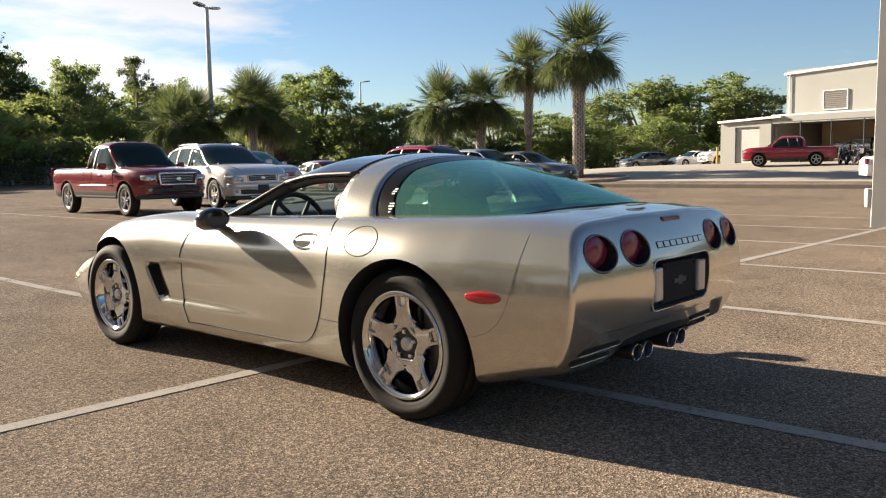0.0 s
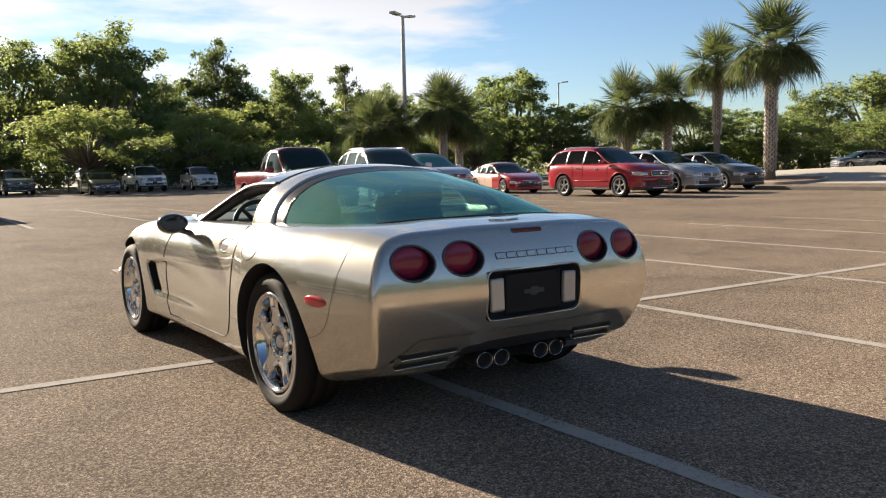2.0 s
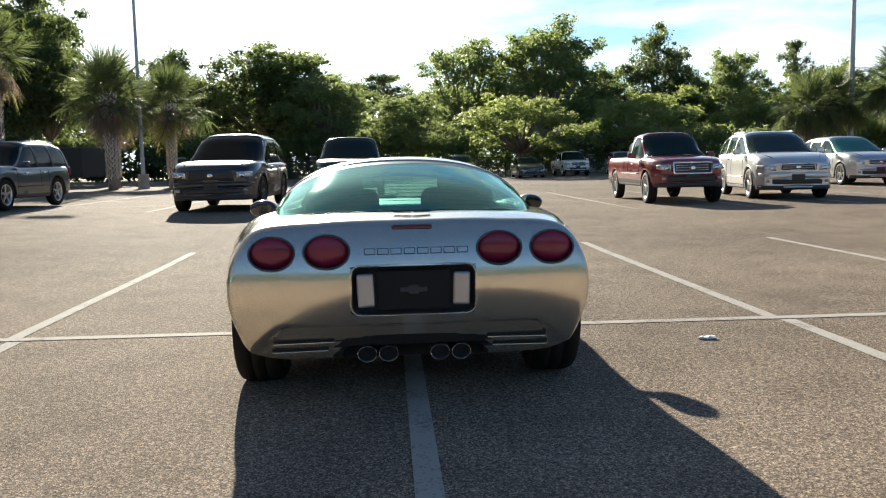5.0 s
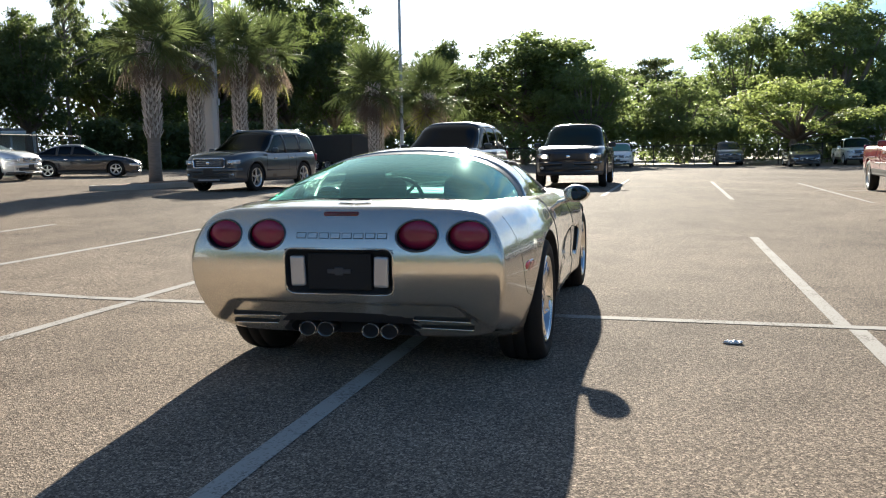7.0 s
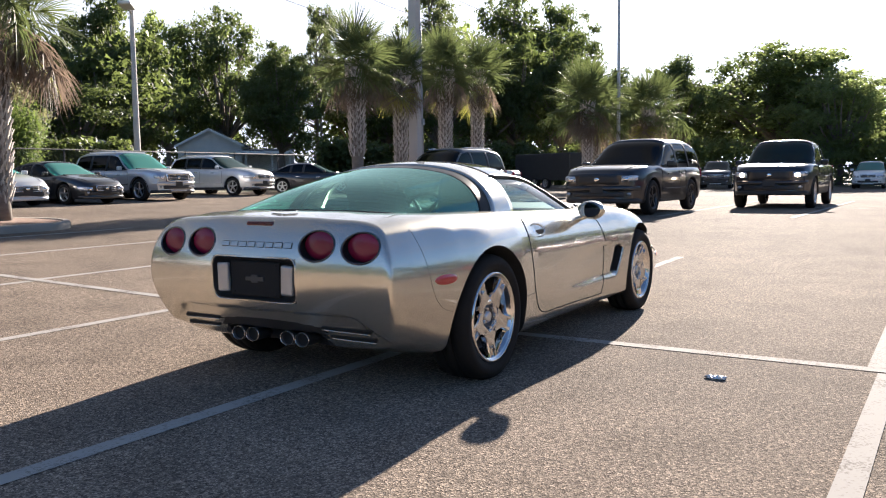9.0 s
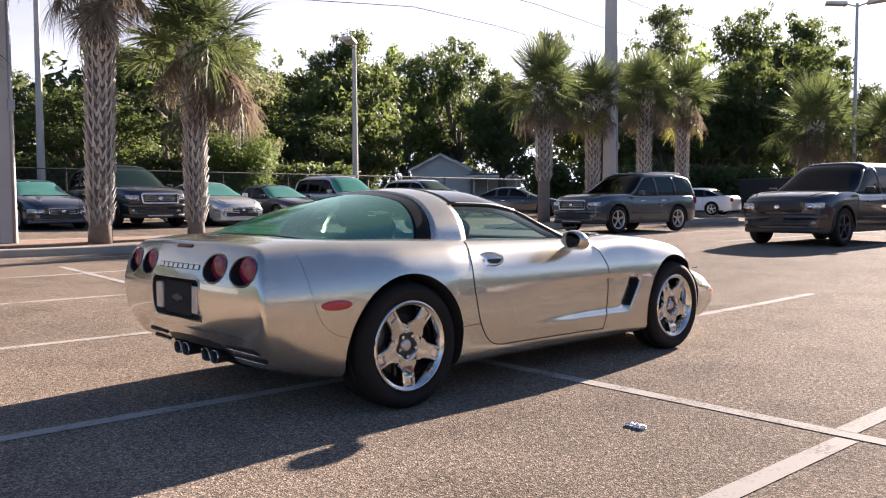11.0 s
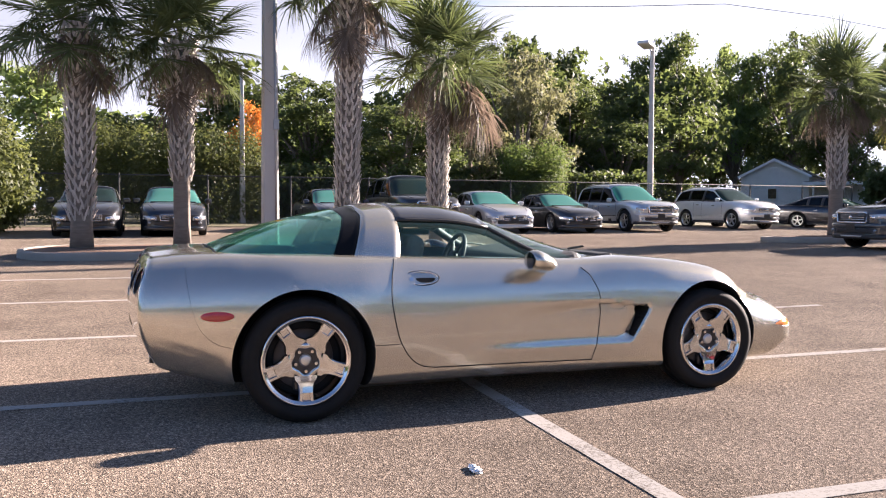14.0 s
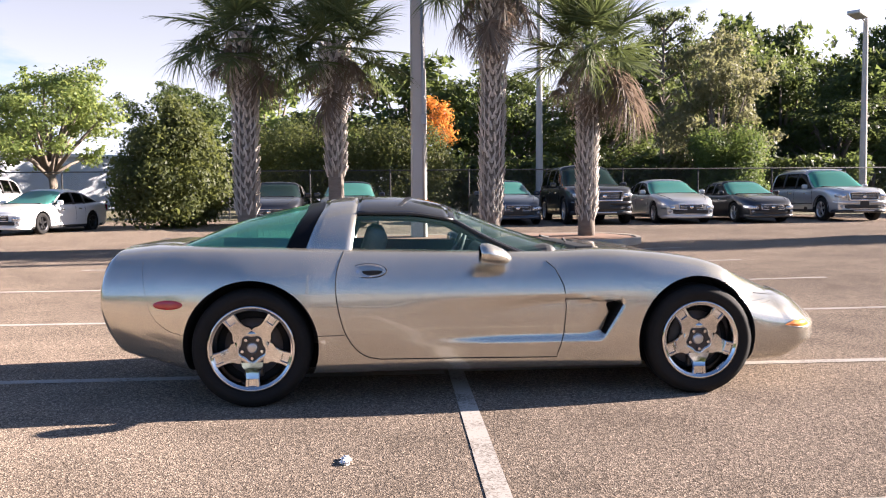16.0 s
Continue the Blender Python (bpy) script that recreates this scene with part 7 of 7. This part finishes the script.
def lamp_pole(x, y, h, heads, turn, r=0.11, mat=None, label="tall steel lamp post with flat lamp heads"):
    p = thing("lamp_post", Matrix.Translation((x, y, ground_z(x, y))) @ Matrix.Rotation(turn, 4, "Z"), label, "lamp post", "lamp posts of the lot")
    part("base", rod(bmesh.new(), (0, 0, -0.05), (0, 0, 0.7), 0.28, 0.26, 16), CONCRETE, p)
    part("shaft", rod(bmesh.new(), (0, 0, 0.7), (0, 0, h), r, r * 0.6, 12), mat or POLE_STEEL, p)
    for s in heads:
        arm = part("arm", rod(bmesh.new(), (0, 0, h - 0.15), (s * 0.55, 0, h + 0.02), 0.04, 0.035, 8), POLE_STEEL, p)
        part("lamp_head", boxed((0.95, 0.55, 0.16), pose(s * 0.90, 0, h + 0.05, 0, -6 * s, 0), 0.05, 2), LAMP_HEAD, arm)
    return p


square_pole(-12.77, 1.73, 11.5, 0.35, "weathered square concrete pole with conduit in a palm island", base=0.12)
square_pole(-13.2, 21.1, 12.0, 0.42, "weathered square concrete pole between palms", base=0.12)
square_pole(11.42, 0.98, 10.0, 0.40, "square concrete pole with a grey meter box", False, turn=0.10, c=0.04)
lamp_pole(-11.9, 38.6, 10.2, (-1, 1), 0.5)
lamp_pole(32.8, 52.1, 13.0, (-1, 1), 0.35, 0.23)
lamp_pole(79.7, 85.5, 13.0, (1,), -0.7, 0.16)
lamp_pole(-28.4, 21.5, 8.1, (1,), -0.9, 0.16, POLE_CONCRETE, "concrete lamp post by the west fence")
lamp_pole(-32.0, 8.3, 9.5, (1,), 0.4, 0.17, POLE_CONCRETE, "concrete lamp post behind the fence")
cob = thing("street_lamp", Matrix.Translation((-59.4, 43.3, 0.74)), "grey street lamp with a curved arm beyond the fence", "street lamp")
part("shaft", rod(bmesh.new(), (0, 0, -0.1), (0, 0, 7.4), 0.17, 0.11, 10), POLE_STEEL, cob)
cob_arm = part("arm", tube([(-1.0 * q, -1.5 * q, 7.3 + 1.5 * math.sin(q * math.pi / 2)) for q in np.linspace(0, 1.15, 9)], 0.06, 6), POLE_STEEL, cob)
part("lamp_head", ellipsoid(pose(-1.35, -2.0, 8.72, 0, 0, 56), (0.42, 0.16, 0.10), 14, 8), LAMP_HEAD, cob_arm)
square_pole(-29.0, 2.9, 6.0, 0.22, "slim weathered pole beside the hedge", False)
sp = thing("stop_sign", Matrix.Translation((-39.0, 27.6, 0.74)) @ Matrix.Rotation(radians(50), 4, "Z"), "octagonal road sign seen from its grey back", "road sign")
part("post", rod(bmesh.new(), (0, 0, -0.1), (0, 0, 2.7), 0.03), POLE_STEEL, sp)
bm = bmesh.new()
bmesh.ops.create_cone(bm, cap_ends=True, segments=8, radius1=0.42, radius2=0.42, depth=0.02, matrix=pose(0, 0, 2.3, 90, 0, 0) @ Matrix.Rotation(radians(22.5), 4, "Z"))
part("plate", bm, LAMP_HEAD, sp)
sp = thing("street_sign", Matrix.Translation((-40.5, 25.6, 0.74)) @ Matrix.Rotation(radians(50), 4, "Z"), "small green street name sign on a post", "road sign")
part("post", rod(bmesh.new(), (0, 0, -0.1), (0, 0, 2.2), 0.03), POLE_STEEL, sp)
SIGN_GREEN = material("sign_green", (0.02, 0.24, 0.16), rough=0.4, vary=0.1)
plate = part("plate", boxed((1.0, 0.02, 0.28), pose(0, 0, 2.0), 0.005, 1), SIGN_GREEN, sp)
part("writing_bar", boxed((0.7, 0.004, 0.09), pose(0, -0.013, 2.0)), WHITE_STICKER, plate)
bx = thing("meter_box", Matrix.Translation((11.30, 1.20, 0)), "grey electric meter box on a concrete pole", "meter box")
part("case", boxed((0.12, 0.15, 0.31), pose(0, 0, 0.47, 0, 0, 40), 0.015, 2), POLE_STEEL, bx)
part("pipe", rod(bmesh.new(), (0.03, -0.03, -0.05), (0.03, -0.03, 0.33), 0.025), POLE_STEEL, bx)
for k, (za, zb2) in enumerate(((9.6, 10.4), (10.4, 11.2), (11.2, 12.0))):
    pts = []
    for q in np.linspace(0, 1, 24):
        pts.append((-34 + 3 * k + 4 * q, -70 + 150 * q, za + (zb2 - za) * q - 1.6 * math.sin(math.pi * ((q * 3) % 1)) + 2))
    w = thing("power_line", Matrix(), "thin black overhead power line", "power line", "overhead wires")
    part("wire", tube(pts, 0.018, 5), BLACK_TRIM, w)

# ---- buildings ----
WALL = material("painted_block_wall", (0.26, 0.262, 0.245), rough=0.85, vary=0.06, scale=0.7, fine=25, bump=0.2)
TRIM = material("white_trim", (0.72, 0.72, 0.70), rough=0.6, vary=0.06)
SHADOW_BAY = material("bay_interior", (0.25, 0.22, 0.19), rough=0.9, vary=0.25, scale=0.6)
CARDBOARD = material("tan_panels", (0.40, 0.28, 0.17), rough=0.8, vary=0.2, scale=0.8)
ROOFING = material("dark_shingles", (0.08, 0.08, 0.085), rough=0.9, vary=0.25, scale=3, fine=30, bump=0.4)
SIDING = material("pale_siding", (0.58, 0.565, 0.53), rough=0.8, vary=0.08, scale=1.5)
DOOR_GREY = material("roller_door_grey", (0.36, 0.36, 0.35), rough=0.6, vary=0.08, scale=1.0)
LOUVRE = material("louvre_grey", (0.16, 0.15, 0.14), rough=0.7, vary=0.15)
WHITE_WALL = material("white_wall", (0.55, 0.57, 0.60), rough=0.8, vary=0.08, scale=0.8)


def workshop():
    a = Vector((61.2, 24.8, 0))
    u = Vector((-0.21, -0.978, 0)).normalized()
    b = thing("workshop", Matrix.Translation((a.x, a.y, 0.80)) @ Matrix.Rotation(math.atan2(u.y, u.x), 4, "Z"), "cream workshop with a high block, roller door and fenced bay", "building")
    # x runs along the front, y into the building
    part("wing_wall", boxed((1.3, 0.3, 3.2), pose(0.65, 0.15, 1.6)), WALL, b)
    part("wing_wall", boxed((1.0, 0.3, 3.2), pose(3.9, 0.15, 1.6)), WALL, b)
    part("wing_lintel", boxed((2.1, 0.3, 0.42), pose(2.35, 0.15, 2.99)), WALL, b)
    door = part("roller_door", boxed((2.1, 0.08, 2.78), pose(2.35, 0.22, 1.39)), DOOR_GREY, b)
    for i in range(13):
        part("door_rib", boxed((2.06, 0.02, 0.03), pose(2.35, 0.175, 0.18 + i * 0.205), 0.006, 1), DOOR_GREY, door)
    part("bay_lintel", boxed((18.0, 0.3, 0.55), pose(13.4, 0.15, 3.2)), WALL, b)
    part("wing_side", boxed((0.3, 9.0, 3.2), pose(0.15, 4.8, 1.6)), WALL, b)
    part("bay_back", boxed((18.0, 0.2, 3.0), pose(13.4, 7.0, 1.5)), SHADOW_BAY, b)
    part("bay_side", boxed((0.2, 6.6, 3.0), pose(4.55, 3.7, 1.5)), SHADOW_BAY, b)
    part("bay_panel", boxed((6.5, 0.2, 2.2), pose(8.6, 5.5, 1.9)), CARDBOARD, b)
    part("wing_roof", boxed((5.4, 10.0, 0.16), pose(2.6, 4.7, 3.33, 0, -2, 0)), TRIM, b)
    part("bay_roof", boxed((18.2, 7.0, 0.1), pose(13.4, 3.6, 3.53)), TRIM, b)
    part("block", boxed((20.0, 8.0, 4.0), pose(14.0, 6.6, 5.0)), WALL, b)
    part("block_roof", boxed((20.3, 8.4, 0.16), pose(14.0, 6.6, 7.1, 0, -2.0, 0)), TRIM, b)
    win = part("window", boxed((1.75, 0.1, 1.35), pose(7.9, 2.57, 4.55), 0.02, 1), LOUVRE, b)
    for fx, fz, fw, fh in ((7.9, 5.24, 1.85, 0.06), (7.9, 3.86, 1.85, 0.06), (7.0, 4.55, 0.06, 1.44), (8.8, 4.55, 0.06, 1.44)):
        part("window_frame", boxed((fw, 0.12, fh), pose(fx, 2.54, fz), 0.01, 1), TRIM, win)
    for i in range(9):
        part("slat", boxed((1.62, 0.03, 0.10), pose(7.9, 2.51, 4.0 + i * 0.14, 30, 0, 0)), LOUVRE, win)
    for i in range(8):
        part("bay_post", rod(bmesh.new(), (4.6 + i * 2.3, -0.3, 0), (4.6 + i * 2.3, -0.3, 3.0), 0.05), WIRE, b)
    part("bay_rail", tube([(4.6, -0.3, 3.0), (21.0, -0.3, 3.0)], 0.04, 6), WIRE, b)
    part("gutter", tube([(4.3, 2.5, 2.9), (4.3, 2.5, 6.9)], 0.05, 6), TRIM, b)


workshop()


def motorcycle(x, y, heading, label):
    bike = thing("motorcycle", Matrix.Translation((x, y, ground_z(x, y))) @ Matrix.Rotation(heading, 4, "Z") @ Matrix.Rotation(0.12, 4, "X"), label, "motorcycle", "motorcycles by the bay")
    for wx in (-0.72, 0.74):
        tyre = part("tyre", lathe([(0.24, -0.05), (0.30, -0.065), (0.335, -0.03), (0.335, 0.03), (0.30, 0.065), (0.24, 0.05)], 28), RUBBER, bike)
        tyre.matrix_local = pose(wx, 0, 0.335, 0, 0, 90)
        part("rim", lathe([(0.245, -0.035), (0.225, 0.0), (0.245, 0.035)], 24), CHROME, tyre)
        bm = bmesh.new()
        for k in range(8):
            a = math.pi * k / 8
            rod(bm, (0, -0.23 * math.cos(a), -0.23 * math.sin(a)), (0, 0.23 * math.cos(a), 0.23 * math.sin(a)), 0.006, seg=5)
        part("spokes", bm, CHROME, tyre)
        part("mudguard", tube([(wx + 0.36 * math.cos(a), 0, 0.335 + 0.36 * math.sin(a)) for a in np.radians(np.linspace(20, 160, 9))], 0.05, 8), BLACK_PAINT, bike)
    part("engine", boxed((0.46, 0.34, 0.40), pose(0.02, 0, 0.42), 0.07, 3), DARK_ALLOY, bike)
    part("fuel_tank", ellipsoid(pose(0.22, 0, 0.80, 0, -8, 0), (0.31, 0.15, 0.14)), BLACK_PAINT, bike)
    part("seat", ellipsoid(pose(-0.32, 0, 0.74), (0.40, 0.15, 0.08)), BLACK_TRIM, bike)
    for sy in (-0.28, 0.28):
        part("saddlebag", boxed((0.46, 0.18, 0.32), pose(-0.70, sy, 0.62), 0.05, 3), BLACK_TRIM, bike)
        part("fork", rod(bmesh.new(), (0.74, sy * 0.3, 0.335), (0.47, sy * 0.3, 1.02), 0.025), CHROME, bike)
    part("exhaust", tube([(0.15, -0.2, 0.3), (-0.2, -0.24, 0.24), (-0.95, -0.24, 0.28)], 0.045, 8), CHROME, bike)
    part("handlebar", tube([(0.22, -0.42, 1.10), (0.42, -0.22, 1.08), (0.47, 0, 1.04), (0.42, 0.22, 1.08), (0.22, 0.42, 1.10)], 0.015, 6), CHROME, bike)
    part("headlamp", ellipsoid(pose(0.60, 0, 0.95), (0.09, 0.10, 0.10)), CHROME, bike)


motorcycle(44.6, 11.0, 0.5, "black touring motorcycle with chrome parts by the workshop")
motorcycle(45.4, 10.35, 0.7, "black motorcycle with saddlebags by the workshop")
for cx, cw, ch in ((8.9, 1.3, 1.45), (10.35, 1.4, 1.7), (11.9, 1.5, 1.4)):
    bay = Vector((61.2, 24.8, 0.80)) + Vector((-0.21, -0.978, 0)) * cx + Vector((0.978, -0.21, 0)) * 2.0
    chest = thing("tool_chest", Matrix.Translation(bay) @ Matrix.Rotation(math.atan2(-0.978, -0.21), 4, "Z"), "tall black tool chest standing in the workshop bay", "tool chest", "tool chests in the bay")
    part("body", boxed((cw, 0.8, ch), pose(0, 0, ch / 2), 0.03, 2), BLACK_TRIM, chest)
    for k in range(4):
        drawer = part("drawer", boxed((cw - 0.12, 0.03, ch / 4 - 0.06), pose(0, -0.405, ch / 8 + k * ch / 4), 0.01, 1), DASH, chest)
        part("handle", boxed((cw * 0.6, 0.03, 0.025), pose(0, -0.43, ch / 8 + k * ch / 4 + 0.08), 0.008, 1), POLE_STEEL, drawer)
yp = thing("bollard", Matrix.Translation((57.3, 23.4, ground_z(57, 23))), "bright yellow steel guard post", "bollard")
YELLOW = material("yellow_paint", (0.62, 0.36, 0.03), rough=0.5, vary=0.15)
part("post", rod(bmesh.new(), (0, 0, -0.1), (0, 0, 1.2), 0.09), YELLOW, yp)
part("post_cap", ellipsoid(pose(0, 0, 1.2), (0.09, 0.09, 0.06), 14, 8), YELLOW, yp)


def small_house(x, y, turn, w, d, wall_h, peak, label):
    h = thing("house", Matrix.Translation((x, y, ground_z(x, y))) @ Matrix.Rotation(turn, 4, "Z"), label, "house")
    verts = [(-w / 2, 0, 0), (w / 2, 0, 0), (w / 2, 0, wall_h), (0, 0, peak), (-w / 2, 0, wall_h), (-w / 2, d, 0), (w / 2, d, 0), (w / 2, d, wall_h), (0, d, peak), (-w / 2, d, wall_h)]
    faces = [(0, 1, 2, 3, 4), (9, 8, 7, 6, 5), (1, 6, 7, 2), (0, 4, 9, 5)]
    part("wall", mesh_of("wall", verts, faces, False), SIDING, h)
    e = 0.4
    for s in (-1, 1):
        run = math.hypot(w / 2, peak - wall_h)
        a = math.atan2(peak - wall_h, w / 2)
        roof = part("roof", boxed((run + e, d + 2 * e, 0.12), pose(s * (w / 4 + 0.1), d / 2, (peak + wall_h) / 2 + 0.08, 0, s * math.degrees(a), 0)), ROOFING, h)
        part("barge_board", boxed((run + e, 0.06, 0.24), pose(s * (w / 4 + 0.1), -e - 0.02, (peak + wall_h) / 2 + 0.02, 0, s * math.degrees(a), 0)), TRIM, roof)
    win = part("window", boxed((1.0, 0.1, 1.2), pose(-0.2, -0.02, wall_h * 0.55)), TRIM, h)
    part("pane", boxed((0.86, 0.04, 1.06), pose(-0.2, -0.07, wall_h * 0.55)), BLACK_PAINT, win)
    porch = part("porch_roof", boxed((6.0, 4.0, 0.16), pose(w / 2 + 2.6, 0.5, wall_h * 0.86, 6, 0, 0)), ROOFING, h)
    part("porch_edge", boxed((6.0, 0.08, 0.28), pose(w / 2 + 2.6, -1.5, wall_h * 0.80)), TRIM, porch)
    part("porch_wall", boxed((6.0, 0.2, wall_h * 0.8), pose(w / 2 + 2.6, 2.0, wall_h * 0.4)), SIDING, h)
    for px in (w / 2 + 0.6, w / 2 + 3.4, w / 2 + 5.3):
        part("porch_post", boxed((0.16, 0.16, wall_h * 0.8), pose(px, -1.2, wall_h * 0.4)), TRIM, h)


small_house(-66.5, 62.0, radians(38), 6.8, 8.0, 4.0, 5.7, "small pale house with a white-edged gable behind trees")
small_house(22.0, 73.0, radians(-8), 7.0, 8.0, 2.6, 4.2, "small pale house half hidden behind trees")
ws = thing("warehouse", Matrix.Translation((-52, -26, 0.74)) @ Matrix.Rotation(radians(-60), 4, "Z"), "long white warehouse behind the fence", "building")
part("wall", boxed((34, 10, 3.4), pose(0, 0, 1.7)), WHITE_WALL, ws)
part("roof", boxed((34.6, 10.6, 0.2), pose(0, 0, 3.5)), TRIM, ws)
tr = thing("trailer", Matrix.Translation((-17.6, 43.5, ground_z(-17, 43))) @ Matrix.Rotation(radians(-25), 4, "Z"), "dark box trailer under the trees", "trailer")
part("box", boxed((5.0, 2.2, 1.6), pose(0, 0, 1.3), 0.03, 1), BLACK_TRIM, tr)
for sx in (-0.6, 0.4):
    wheel_m = pose(sx, -1.05, 0.34, 0, 0, -90)
    plain_wheel(tr, wheel_m, 0.34, ALLOY)
part("tow_bar", rod(bmesh.new(), (-2.5, 0, 0.55), (-3.6, 0, 0.5), 0.05), POLE_STEEL, tr)

# ---- litter ----
pp = thing("litter", Matrix.Translation((1.93, 0.565, 0)) @ Matrix.Scale(0.6, 4), "crumpled white paper scrap on the asphalt", "litter")
rp = random.Random(3)
for i in range(4):
    bm = bmesh.new()
    bmesh.ops.create_icosphere(bm, subdivisions=2, radius=0.035)
    for v in bm.verts:
        v.co = Vector((v.co.x * rp.uniform(0.7, 1.5) + (i - 1.5) * 0.035, v.co.y * rp.uniform(0.6, 1.2) + rp.uniform(-0.02, 0.02), max(0.0, v.co.z * rp.uniform(0.3, 0.9) + 0.012)))
    part("scrap", bm, WHITE_STICKER, pp)
